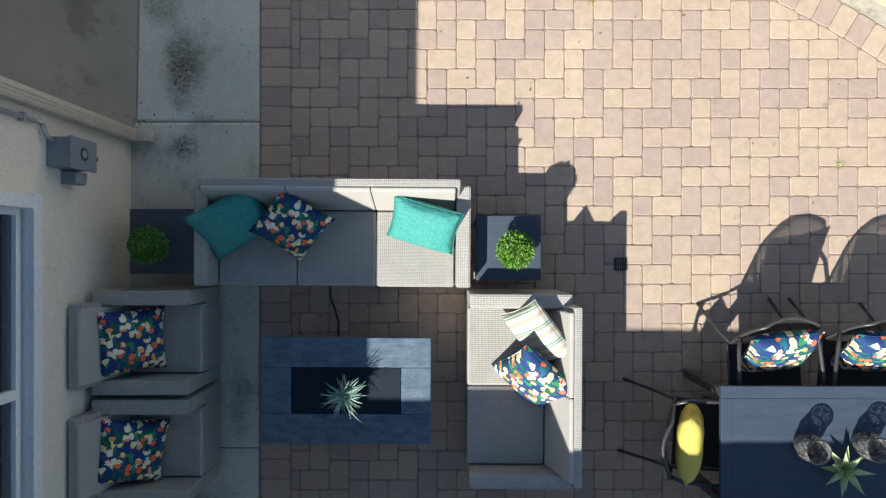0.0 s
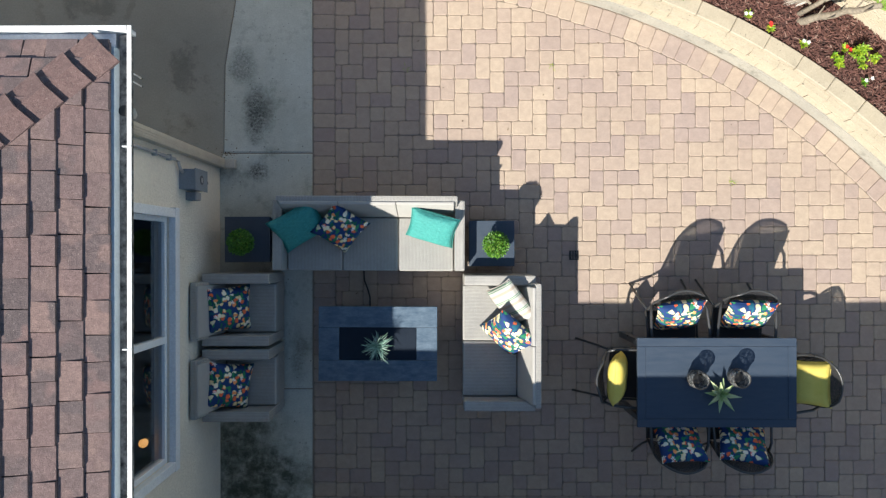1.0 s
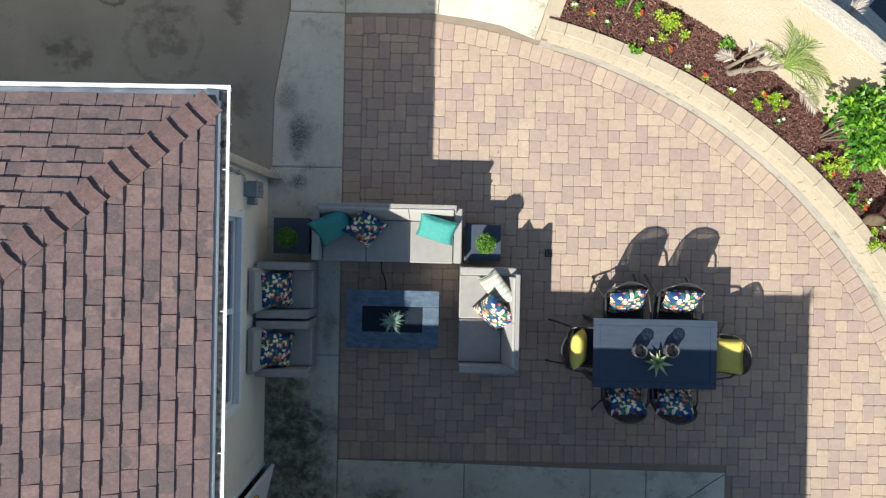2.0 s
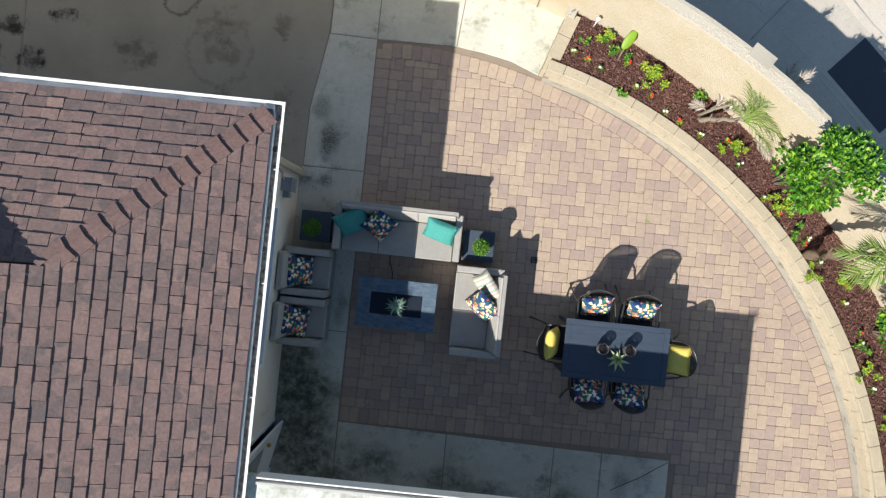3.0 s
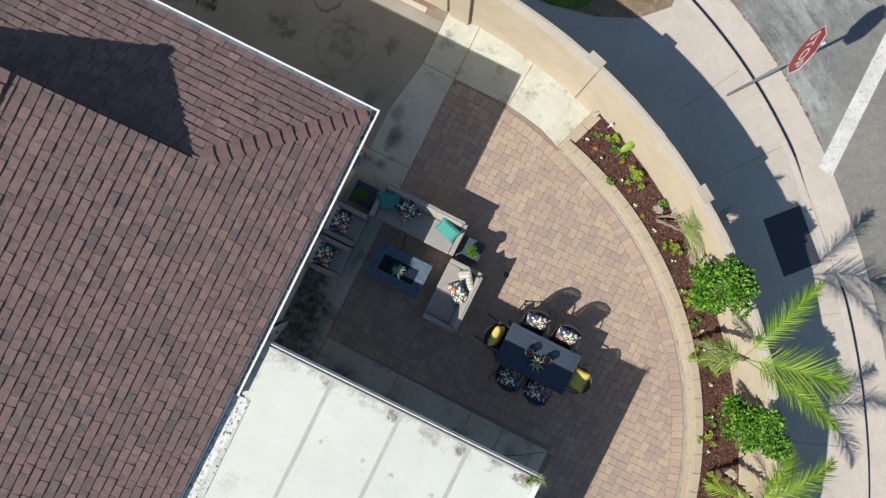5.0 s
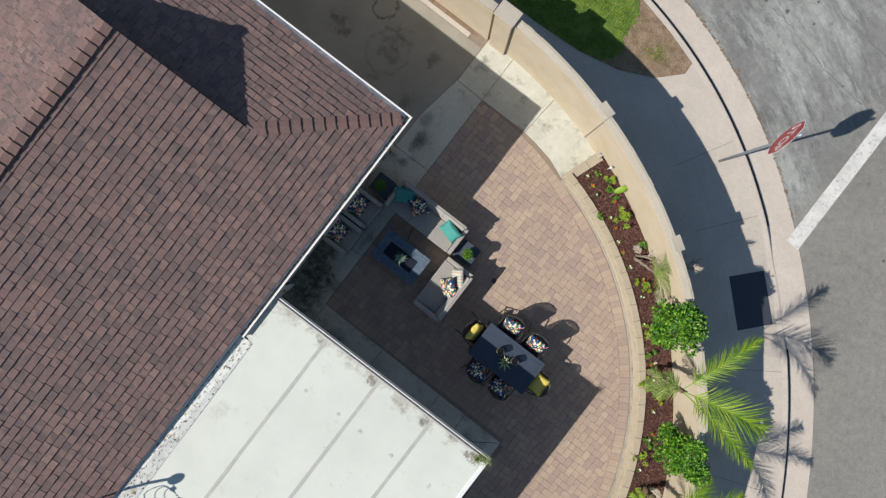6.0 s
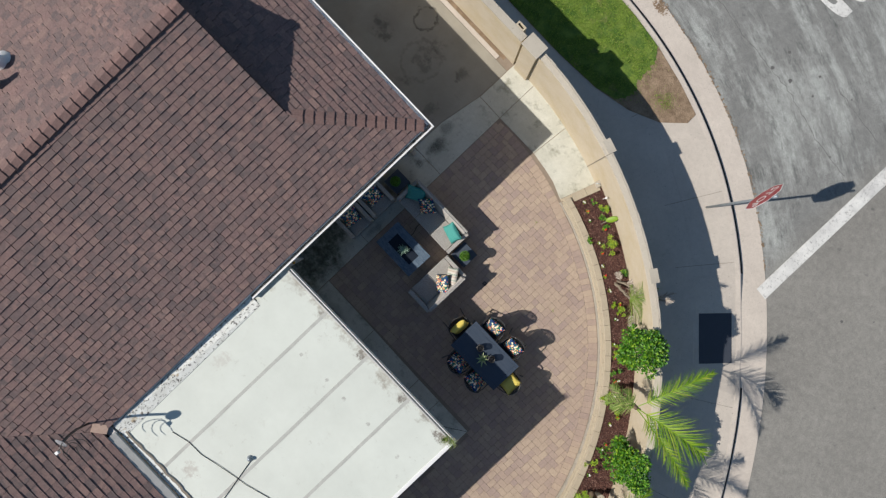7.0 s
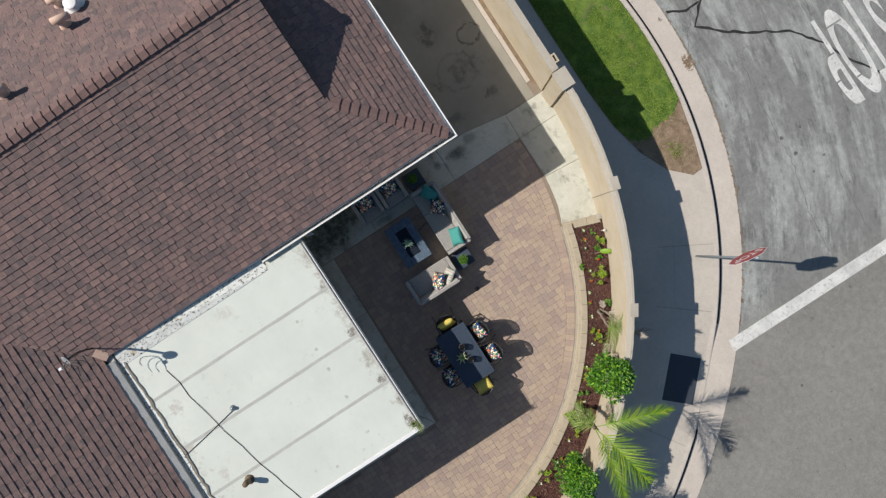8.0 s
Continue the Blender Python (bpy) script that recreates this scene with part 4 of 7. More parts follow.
SLABS = [
    slab([(-2.392, 1.006), (-1.437, 1.006), (-1.437, 3.10), (-2.185, 3.115), (-2.375, 1.95)], "weathered grey concrete walk slab with dark stains"),
    slab([(-2.44, 0.90), (-2.44, -1.545), (-1.443, -1.545), (-1.437, 0.994), (-2.40, 0.994)], "weathered grey concrete walk slab beside the house"),
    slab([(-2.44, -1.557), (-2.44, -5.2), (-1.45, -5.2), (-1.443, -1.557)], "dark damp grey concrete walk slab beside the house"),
    slab([(-2.175, 3.127), (-1.437, 3.112), (-1.437, 4.40), (-2.165, 4.36)], "grey concrete walk slab near the garden wall"),
    slab([(-1.425, 3.112), (-0.175, 3.118), (-0.06, 4.44), (-1.425, 4.42)], "pale concrete walk slab near the garden wall"),
    slab([(-0.163, 3.118), (0.30, 3.055), (0.70, 2.975), (1.154, 2.795), (1.51, 3.84), (0.8, 4.18), (0.0, 4.40), (-0.048, 4.43)], "pale sunlit concrete slab at the end of the planter"),
    slab([(-2.398, 1.0), (-2.385, 1.95), (-2.197, 3.12), (-2.18, 4.08), (-7.0, 4.08), (-7.0, 0.9), (-2.44, 0.9)], "large stained grey concrete yard slab", YARD),
    slab([(-7.012, 4.08), (-20, 4.08), (-20, 0.9), (-7.012, 0.9)], "large stained grey concrete yard slab", YARD),
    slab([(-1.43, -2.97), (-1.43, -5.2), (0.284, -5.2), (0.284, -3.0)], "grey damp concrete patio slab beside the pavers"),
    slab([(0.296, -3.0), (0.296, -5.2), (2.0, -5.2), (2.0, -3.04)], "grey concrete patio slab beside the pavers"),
    slab([(2.012, -3.04), (2.012, -5.2), (2.76, -5.2), (2.76, -3.05)], "grey concrete patio slab beside the pavers"),
    slab([(2.772, -3.05), (2.772, -5.2), (3.835, -5.2), (3.835, -3.06)], "grey concrete patio slab beside the pavers"),
    slab([(-2.44, -5.21), (3.835, -5.21), (3.835, -12.0), (-2.44, -12.0)], "grey concrete patio slab under the patio cover"),
]
floor = thing("patio_floor", "patio of tan and mauve concrete pavers with concrete edging slabs", "patio floor", kind="structure")
for poly, label, material, z in SLABS:
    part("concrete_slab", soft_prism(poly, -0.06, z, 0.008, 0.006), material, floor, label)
ribbon("slab_crack", wander([(2.95, -3.62), (3.4, -3.36), (3.83, -3.08)], 0.15, 0.006, 4), 0.007, 0.003, TAR, "thin dark diagonal crack in the patio slab", "crack")
# raised edging and dirt strip along the garden wall
bm = bmesh.new()
box(bm, -20, 4.085, -0.05, -2.6, 4.20, 0.012)
setting("yard_edging", bm, CURB, "rough pale concrete edging strip along the garden wall", "edging")
bm = bmesh.new()
box(bm, -20, 4.205, -0.05, -2.45, 4.30, 0.0)
setting("dirt_strip", bm, SOIL, "narrow reddish dirt strip at the foot of the garden wall", "soil")

# ---- garden wall ----
WALL_TOP = 1.92
wall = thing("garden_wall", "cream stucco garden wall with a grey concrete cap", "garden wall", kind="structure")
bm = bmesh.new()
arc_block(bm, GARDEN, 10.41, 10.56, -30, 88.2, ROAD_Z - 0.2, WALL_TOP - 0.05, 100)
part("curved_wall", bm, WALLSTUCCO, wall)
bm = bmesh.new()
box(bm, -24, 4.31, ROAD_Z - 0.2, -2.20, 4.47, WALL_TOP - 0.14)
part("straight_wall", bm, WALLSTUCCO, wall)
bm = bmesh.new()
arc_block(bm, GARDEN, 10.40, 10.532, -30, 88.2, WALL_TOP - 0.048, WALL_TOP, 100)
part("wall_cap", bm, CAPCREAM, wall, "smooth cream wall cap")
bm = bmesh.new()
for k in range(118):
    arc_block(bm, GARDEN, 10.534, 10.578 + 0.012 * noise.noise((k * 0.9, 0, 0)), -30 + k, -29.004 + k, WALL_TOP - 0.055, WALL_TOP + 0.004 + 0.006 * noise.noise((k * 1.7, 3, 0)), 3)
part("cap_edge", bm, CAPSTONE, wall, "rough grey outer edge of the wall cap")
bm = bmesh.new()
box(bm, -24, 4.295, WALL_TOP - 0.138, -2.20, 4.485, WALL_TOP - 0.09)
part("wall_cap", bm, CAPSTONE, wall, "rough grey concrete wall cap")


bm = bmesh.new()
arc_block(bm, GARDEN, 10.396, 10.407, 73.05, 73.16, 0.0, WALL_TOP - 0.052)
prism(bm, [on_arc(GARDEN, 10.396, 73.05), on_arc(GARDEN, 10.536, 73.05), on_arc(GARDEN, 10.536, 73.13), on_arc(GARDEN, 10.396, 73.13)], WALL_TOP - 0.01, WALL_TOP + 0.002)
part("wall_joint", bm, GRIME, wall, "dark vertical joint in the stucco")


def pilaster(deg, r0, r1, half, top):
    p = thing("wall_pilaster", "cream stucco pilaster of the garden wall with a grey cap", "pilaster", group="wall pilasters", kind="structure")
    bm = bmesh.new()
    arc_block(bm, GARDEN, r0, r1, deg - half, deg + half, ROAD_Z - 0.2, top - 0.05)
    part("pilaster_shaft", bm, WALLSTUCCO, p)
    bm = bmesh.new()
    arc_block(bm, GARDEN, r0 - 0.015, r1 + 0.02, deg - half - 0.1, deg + half + 0.1, top - 0.048, top)
    part("pilaster_cap", bm, CAPSTONE, p)


for deg in (57.0, 74.0):
    pilaster(deg, 10.49, 10.65, 0.8, WALL_TOP + 0.012)
gate_post = thing("gate_post", "cream stucco gate post with a pale flat cap", "gate post", group="gate posts", kind="structure")
part("post_shaft", rbox(-2.12, 4.25, -0.2, -1.68, 4.56, WALL_TOP + 0.02, 0.012), WALLSTUCCO, gate_post)
part("post_cap", rbox(-2.15, 4.22, WALL_TOP + 0.021, -1.65, 4.59, WALL_TOP + 0.08, 0.01), CAPSTONE, gate_post)
hollow = thing("hollow_post", "open-topped cream block post at the wall's end", "gate post", group="gate posts", kind="structure")
bm = bmesh.new()
for q in ((-2.58, 4.488, -2.54, 4.60), (-2.38, 4.488, -2.34, 4.60), (-2.54, 4.488, -2.38, 4.51), (-2.54, 4.57, -2.38, 4.60)):
    box(bm, q[0], q[1], -0.2, q[2], q[3], WALL_TOP - 0.085)
part("block_shell", bm, WALLSTUCCO, hollow)

# ---- low retaining wall and planter ----
low = thing("retaining_wall", "low curved cream block retaining wall with a grey footing", "retaining wall", kind="structure")
D0, D1 = -30.0, 76.4
bm = bmesh.new()
arc_block(bm, PATIO, 7.455, 7.64, D0, D1, -0.1, 0.15, 70)
part("footing_course", bm, BLOCKBASE, low, "grey rough concrete footing course")
bm = bmesh.new()
arc_block(bm, PATIO, 7.485, 7.63, D0, D1, 0.14, 0.372, 70)
part("block_core", bm, SAND, low, "dark joint mortar behind the blocks")
for course, (z0, z1, length) in enumerate(((0.153, 0.262, 2.35), (0.266, 0.375, 2.35))):
    d = D0 + course * length / 2
    while d + length < D1 + 0.6:
        bm = bmesh.new()
        j = RNG.uniform(-0.006, 0.006)
        arc_block(bm, PATIO, 7.475 + j, 7.65, d + 0.018, min(d + length, D1) - 0.018, z0, z1, 2)
        part("block", bm, BLOCK, low)
        d += length
d = D0
while d < D1 - 0.5:
    bm = bmesh.new()
    arc_block(bm, PATIO, 7.528 + RNG.uniform(-0.004, 0.004), 7.69, d + 0.014, min(d + 2.9, D1) - 0.014, 0.377, 0.445 + RNG.uniform(-0.003, 0.003), 2)
    bmesh.ops.bevel(bm, geom=[e for e in bm.edges if e.calc_face_angle(0) > 0.5], offset=0.008, segments=1, affect="EDGES")
    part("cap_block", bm, CAPBLOCK, low)
    d += 2.9
end_a, end_b = Vector((1.16, 2.80)), Vector((1.52, 3.80))
end_d = (end_b - end_a).normalized()
end_n = Vector((end_d.y, -end_d.x))


def end_quad(s0, s1, n0, n1):
    return [tuple(end_a + end_d * s + end_n * n) for s, n in ((s0, n0), (s0, n1), (s1, n1), (s1, n0))]


bm = bmesh.new()
prism(bm, end_quad(0.0, 1.06, 0.0, 0.17), -0.1, 0.372)
bmesh.ops.recalc_face_normals(bm, faces=bm.faces[:])
part("end_course", bm, BLOCK, low)
for s in (0.215, 0.575):
    bm = bmesh.new()
    prism(bm, end_quad(s, s + 0.35, -0.015, 0.19), 0.377, 0.445)
    bmesh.ops.recalc_face_normals(bm, faces=bm.faces[:])
    part("cap_block", bm, CAPBLOCK, low)

bed_in = [on_arc(PATIO, 7.63, d) for d in range(-30, 76, 4)]
bed_out = [on_arc(GARDEN, 10.45, d) for d in range(68, -31, -3)]
bed = bed_in + [tuple(end_a + end_d * 0.15 + end_n * 0.15), tuple(end_a + end_d * 1.05 + end_n * 0.15)] + bed_out
bm = bmesh.new()
prism(bm, bed, -0.1, 0.39)
setting("planter_bed", bm, MULCHBED, "dark brown mulch bed between low wall and garden wall", "planting bed")
pieces = []
r = random.Random(5)
while len(pieces) < 22000:
    x, y = r.uniform(1.2, 8.6), r.uniform(-3.5, 3.9)
    if not in_poly(x, y, bed):
        continue
    a, tilt = r.uniform(0, 6.28), r.gauss(0, 0.35)
    ln, w, h = r.uniform(0.010, 0.034), r.uniform(0.003, 0.008), r.uniform(0.003, 0.006)
    bm_m = pose(x, y, 0.398 + r.random() * 0.022, math.degrees(tilt), math.degrees(r.gauss(0, 0.3)), math.degrees(a))
    vs = [tuple(bm_m @ Vector(p)) for p in ((-ln, -w, 0), (ln, -w * 0.5, 0), (ln * 0.9, w, 0), (-ln * 0.8, w, 0), (-ln * 0.9, -w * 0.9, h), (ln * 0.9, -w * 0.4, h), (ln * 0.8, w * 0.9, h), (-ln * 0.7, w * 0.9, h))]
    pieces.append((vs, [(4, 5, 6, 7), (0, 1, 5, 4), (1, 2, 6, 5), (2, 3, 7, 6), (3, 0, 4, 7)]))
tagged(joined("mulch_chips", pieces, MULCH, None, "dark red-brown bark mulch chips"), "dark red-brown bark mulch chips", "mulch")

# ---- house ----
EAVE_X, EAVE_Y, EAVE_Z, PITCH = -2.03, 1.40, 2.78, 0.4167
RIDGE_X, GABLE_Y, VALLEY_Y = -6.62, -0.67, -8.05
HIP_X = -4.10
RIDGE_Z = EAVE_Z + PITCH * (EAVE_X - RIDGE_X)


def east_z(x, y):
    return EAVE_Z + PITCH * (EAVE_X - x)


def north_z(x, y):
    return EAVE_Z + PITCH * (EAVE_Y - y)


def west_z(x, y):
    return RIDGE_Z - PITCH * (RIDGE_X - x)


def wing_z(x, y):
    return EAVE_Z + PITCH * (VALLEY_Y - y)


house = thing("house", "cream stucco house with a brown shingle roof", "house", kind="structure")
WX, WY = -2.44, 0.90
bm = bmesh.new()
box(bm, WX - 0.15, 0.25, -0.1, WX, WY, 2.62)
box(bm, WX - 0.15, -1.93, -0.1, WX, 0.25, 1.25)
box(bm, WX - 0.15, -1.93, 2.14, WX, 0.25, 2.62)
box(bm, WX - 0.15, -3.02, -0.1, WX, -1.93, 2.62)
box(bm, WX - 0.15, -3.84, 2.05, WX, -3.02, 2.62)
box(bm, WX - 0.15, -13.0, -0.1, WX, -3.84, 2.62)
part("east_wall", bm, STUCCO, house)
bm = bmesh.new()
box(bm, -12.5, WY - 0.15, -0.1, WX - 0.15, WY, 2.62)
part("north_wall", bm, STUCCO, house)
bm = bmesh.new()
box(bm, -12.5, -20, -0.1, -12.35, WY - 0.15, 2.62)
box(bm, -12.35, -20, -0.1, 6.0, -19.85, 2.62)
box(bm, 5.85, -19.85, -0.1, 6.0, -8.5, 2.62)
box(bm, WX, -8.65, -0.1, 5.85, -8.5, 2.62)
part("rear_wall", bm, STUCCO, house)
bm = bmesh.new()
box(bm, -12.35, -19.85, -0.04, WX - 0.15, WY - 0.15, 0.0)
part("house_floor", bm, BLACKWOOD, house)
bm = bmesh.new()
box(bm, -12.4, -19.9, 2.60, EAVE_X - 0.16, EAVE_Y - 0.16, 2.64)
part("soffit", bm, SPOUT, house, "cream painted soffit under the eaves")

# roof decks under the shingles
bm = bmesh.new()
prism(bm, [(EAVE_X - 0.15, VALLEY_Y - 0.15), (EAVE_X - 0.15, EAVE_Y - 0.15), (HIP_X, GABLE_Y + 0.02), (RIDGE_X, GABLE_Y), (RIDGE_X, VALLEY_Y - 4.59)], lambda x, y: east_z(x, y) - 0.06, lambda x, y: east_z(x, y) - 0.012)
prism(bm, [(EAVE_X - 0.15, EAVE_Y - 0.15), (-11.2, EAVE_Y - 0.15), (-8.75, -1.1), (-4.5, -1.1)], lambda x, y: north_z(x, y) - 0.06, lambda x, y: north_z(x, y) - 0.012)
prism(bm, [(RIDGE_X, VALLEY_Y - 4.59), (RIDGE_X, GABLE_Y), (-11.2, GABLE_Y), (-11.2, VALLEY_Y - 4.59)], lambda x, y: west_z(x, y) - 0.06, lambda x, y: west_z(x, y) - 0.012)
prism(bm, [(EAVE_X - 0.15, VALLEY_Y - 0.15), (RIDGE_X, VALLEY_Y - 4.59), (6.3, VALLEY_Y - 4.59), (6.3, VALLEY_Y - 0.15)], lambda x, y: wing_z(x, y) - 0.06, lambda x, y: wing_z(x, y) - 0.012)
bmesh.ops.recalc_face_normals(bm, faces=bm.faces[:])
roof = part("roof", bm, FELT, house, "brown asphalt shingle roof with a hipped gable end")
bm = bmesh.new()
prism(bm, [(-12.4, -20), (6.3, -20), (6.3, VALLEY_Y - 4.59), (-12.4, VALLEY_Y - 4.59)], lambda x, y: RIDGE_Z - 0.06 + PITCH * 0.6 * (y - VALLEY_Y + 4.45), lambda x, y: RIDGE_Z - 0.02 + PITCH * 0.6 * (y - VALLEY_Y + 4.45))
part("rear_roof", bm, SHINGLE, house)
bm = bmesh.new()
box(bm, -12.5, -20, 2.6, -10.9, EAVE_Y - 0.2, 2.66)
part("rear_roof", bm, SHINGLE, house)
# gable wall above the hip
bm = bmesh.new()
a = [bm.verts.new(p) for p in ((HIP_X - 0.25, -0.98, 3.55), (RIDGE_X, -0.98, RIDGE_Z - 0.08), (2 * RIDGE_X - HIP_X + 0.25, -0.98, 3.55))]
b = [bm.verts.new(v.co + Vector((0, -0.1, 0))) for v in a]
bm.faces.new(a)
bm.faces.new(b[::-1])
for i in range(3):
    bm.faces.new((a[i], b[i], b[(i + 1) % 3], a[(i + 1) % 3]))
bmesh.ops.recalc_face_normals(bm, faces=bm.faces[:])
part("gable_wall", bm, GABLE, house, "brown gable panel above the hipped roof end")
for sx, zf in ((1, east_z), (-1, west_z)):
    bm = bmesh.new()
    xs = (RIDGE_X, RIDGE_X + sx * (HIP_X - RIDGE_X))
    vs = []
    for yy in (GABLE_Y - 0.004, GABLE_Y - 0.03):
        for dz in (-0.17, -0.015):
            vs.append([bm.verts.new((x, yy, zf(x, yy) + dz)) for x in xs])
    for i, j in ((0, 1), (1, 3), (3, 2), (2, 0)):
        bm.faces.new((vs[i][0], vs[i][1], vs[j][1], vs[j][0]))
    bmesh.ops.recalc_face_normals(bm, faces=bm.faces[:])
    part("rake_board", bm, GABLE, house)

# gutters
for name, axis in (("east_gutter", 0), ("north_gutter", 1)):
    g = part(name, box(bmesh.new(), *((EAVE_X - 0.13, -3.95, 2.655, EAVE_X - 0.06, EAVE_Y, 2.665) if axis == 0 else (-12.4, EAVE_Y - 0.13, 2.655, EAVE_X - 0.13, EAVE_Y, 2.665))), WHITEPAINT, house, "white metal eaves gutter full of dark debris")
    bm = bmesh.new()
    if axis == 0:
        lip = [(EAVE_X - 0.028, EAVE_Z + 0.02), (EAVE_X, EAVE_Z + 0.02), (EAVE_X - 0.06, 2.666), (EAVE_X - 0.075, 2.666)]
        ends = [[bm.verts.new((x, y, z)) for x, z in lip] for y in (-3.95, EAVE_Y)]
        for i in range(4):
            bm.faces.new((ends[0][i], ends[0][(i + 1) % 4], ends[1][(i + 1) % 4], ends[1][i]))
        bm.faces.new(ends[0][::-1])
        bm.faces.new(ends[1])
        bmesh.ops.recalc_face_normals(bm, faces=bm.faces[:])
    else:
        box(bm, -12.4, EAVE_Y - 0.030, 2.665, EAVE_X - 0.034, EAVE_Y, EAVE_Z + 0.02)
    part("gutter_lip", bm, WHITEPAINT, g)
    bm = bmesh.new()
    if axis == 0:
        box(bm, EAVE_X - 0.102, -3.95, 2.70, EAVE_X - 0.034, EAVE_Y - 0.044, 2.745)
    else:
        box(bm, -12.4, EAVE_Y - 0.125, 2.666, EAVE_X - 0.13, EAVE_Y - 0.032, 2.74)
    part("gutter_debris", bm, DEBRIS if axis == 0 else VINYL, g, "dark leaf debris in the gutter" if axis == 0 else "shaded bare gutter trough")
    bm = bmesh.new()
    if axis == 0:
        box(bm, EAVE_X - 0.150, VALLEY_Y + 0.1, 2.66, EAVE_X - 0.103, EAVE_Y - 0.14, EAVE_Z + 0.034, None)
    else:
        box(bm, -12.4, EAVE_Y - 0.165, 2.66, EAVE_X - 0.14, EAVE_Y - 0.131, EAVE_Z + 0.02)
    part("drip_edge", bm, FLASHING, g, "pale galvanised drip edge")
    for k in range(4 if axis == 0 else 0):
        bm = bmesh.new()
        if axis == 0:
            y = 0.62 - 1.31 * k
            box(bm, EAVE_X - 0.06, y - 0.004, EAVE_Z + 0.004, EAVE_X - 0.002, y + 0.004, EAVE_Z + 0.024)
        else:
            x = -2.65 - 1.28 * k
            box(bm, x - 0.006, EAVE_Y - 0.13, EAVE_Z + 0.002, x + 0.006, EAVE_Y + 0.004, EAVE_Z + 0.026)
        part("gutter_strap", bm, WHITEPAINT, g)
bm = bmesh.new()
lathe(bm, [(0.036, 2.72), (0.036, 2.754), (0.030, 2.756)], 14, EAVE_X - 0.07, 0.86)
part("gutter_outlet", bm, RUBBER, house, "dark round gutter outlet")

# wind chime under the corner of the eave
chime = thing("wind_chime", "three thin white wind chime tubes hanging under the eave", "wind chime", pose(-2.16, 1.11, 2.655))
for x, y, low in ((0.018, 0.049, -0.235), (0.021, -0.008, -0.235), (-0.051, -0.032, -0.235)):
    rod = part("chime_tube", tube(bmesh.new(), [(x, y, 0.0), (x, y, -0.1), (x, y, low + 0.012)], 0.0058, 8), VINYL, chime, smooth=True)
    part("tube_tip", tube(bmesh.new(), [(x, y, low + 0.012), (x + 0.006, y - 0.002, low)], 0.004, 6), RUBBER, rod, "dark tip")

# downspout at the corner
spout = thing("downspout", "cream painted metal downspout at the house corner", "downspout", kind="structure")
bm = rbox(-2.437, 0.832, 0.06, -2.355, 0.925, 2.45, 0.008)
for y in (0.846, 0.869, 0.892):
    box(bm, -2.356, y, 0.07, -2.350, y + 0.012, 2.44)
for x in (-2.422, -2.398, -2.374):
    box(bm, x, 0.924, 0.07, x + 0.012, 0.930, 2.44)
part("pipe", bm, SPOUT, spout, "fluted square pipe")
bm = bmesh.new()
tube(bm, [(-2.10, 0.87, 2.66), (-2.12, 0.87, 2.60), (-2.38, 0.872, 2.47), (-2.40, 0.872, 2.40)], 0.036, 8)
part("upper_elbow", bm, SPOUT, spout, smooth=True)
part("foot_elbow", rbox(-2.43, 0.832, 0.01, -2.25, 0.925, 0.085, 0.008), SPOUT, spout)
part("strap", rbox(-2.44, 0.822, 2.2, -2.345, 0.936, 2.225, 0.003), SPOUT, spout)

# window with a sliding sash, and a door ajar
win = thing("window_1", "white vinyl sliding window in the stucco wall", "window", kind="structure")
for q in ((-2.01, 1.17, 0.33, 1.26), (-2.01, 2.12, 0.33, 2.20)):
    part("casing", rbox(WX - 0.01, q[0], q[1], WX + 0.05, q[2], q[3], 0.006), VINYL, win)
for y in (-2.0, 0.24):
    part("casing", rbox(WX - 0.01, y, 1.262, WX + 0.05, y + 0.08, 2.118, 0.006), VINYL, win)
for q in ((-1.93, 1.255, 0.25, 1.30), (-1.93, 2.06, 0.25, 2.11), (-1.93, 1.30, -1.88, 2.06), (0.2, 1.30, 0.25, 2.06), (-0.87, 1.30, -0.81, 2.06)):
    part("sash_frame", rbox(WX - 0.09, q[0], q[1], WX - 0.03, q[2], q[3], 0.004), VINYL, win)
for y0, y1 in ((-1.88, -0.87), (-0.81, 0.2)):
    bm = bmesh.new()
    box(bm, WX - 0.066, y0, 1.30, WX - 0.06, y1, 2.06)
    part("pane", bm, GLASS, win, "clear window glass").visible_shadow = False
# added backing: its near-black colour stands in for the gloom of the room
bm = bmesh.new()
box(bm, -4.6, -3.0, 0.02, -4.55, 0.7, 2.58)
part("room_wall", bm, NAVYLID, win, "near-black backing standing in for the unlit room behind the glass")
lamp = thing("room_lamp", "small lit table lamp on a stand inside the room", "lamp", pose(-2.66, -1.74, 0.0))
lamp_stand = bmesh.new()
lathe(lamp_stand, [(0.06, 0.0), (0.06, 0.02), (0.018, 0.05), (0.018, 1.25)], 16)
part("stand", lamp_stand, BLACKWOOD, lamp, smooth=True)
shade = bmesh.new()
lathe(shade, [(0.022, 1.26), (0.036, 1.29), (0.038, 1.32), (0.024, 1.35)], 16)
part("shade", shade, LAMPGLOW, lamp, "glowing warm shade", True)

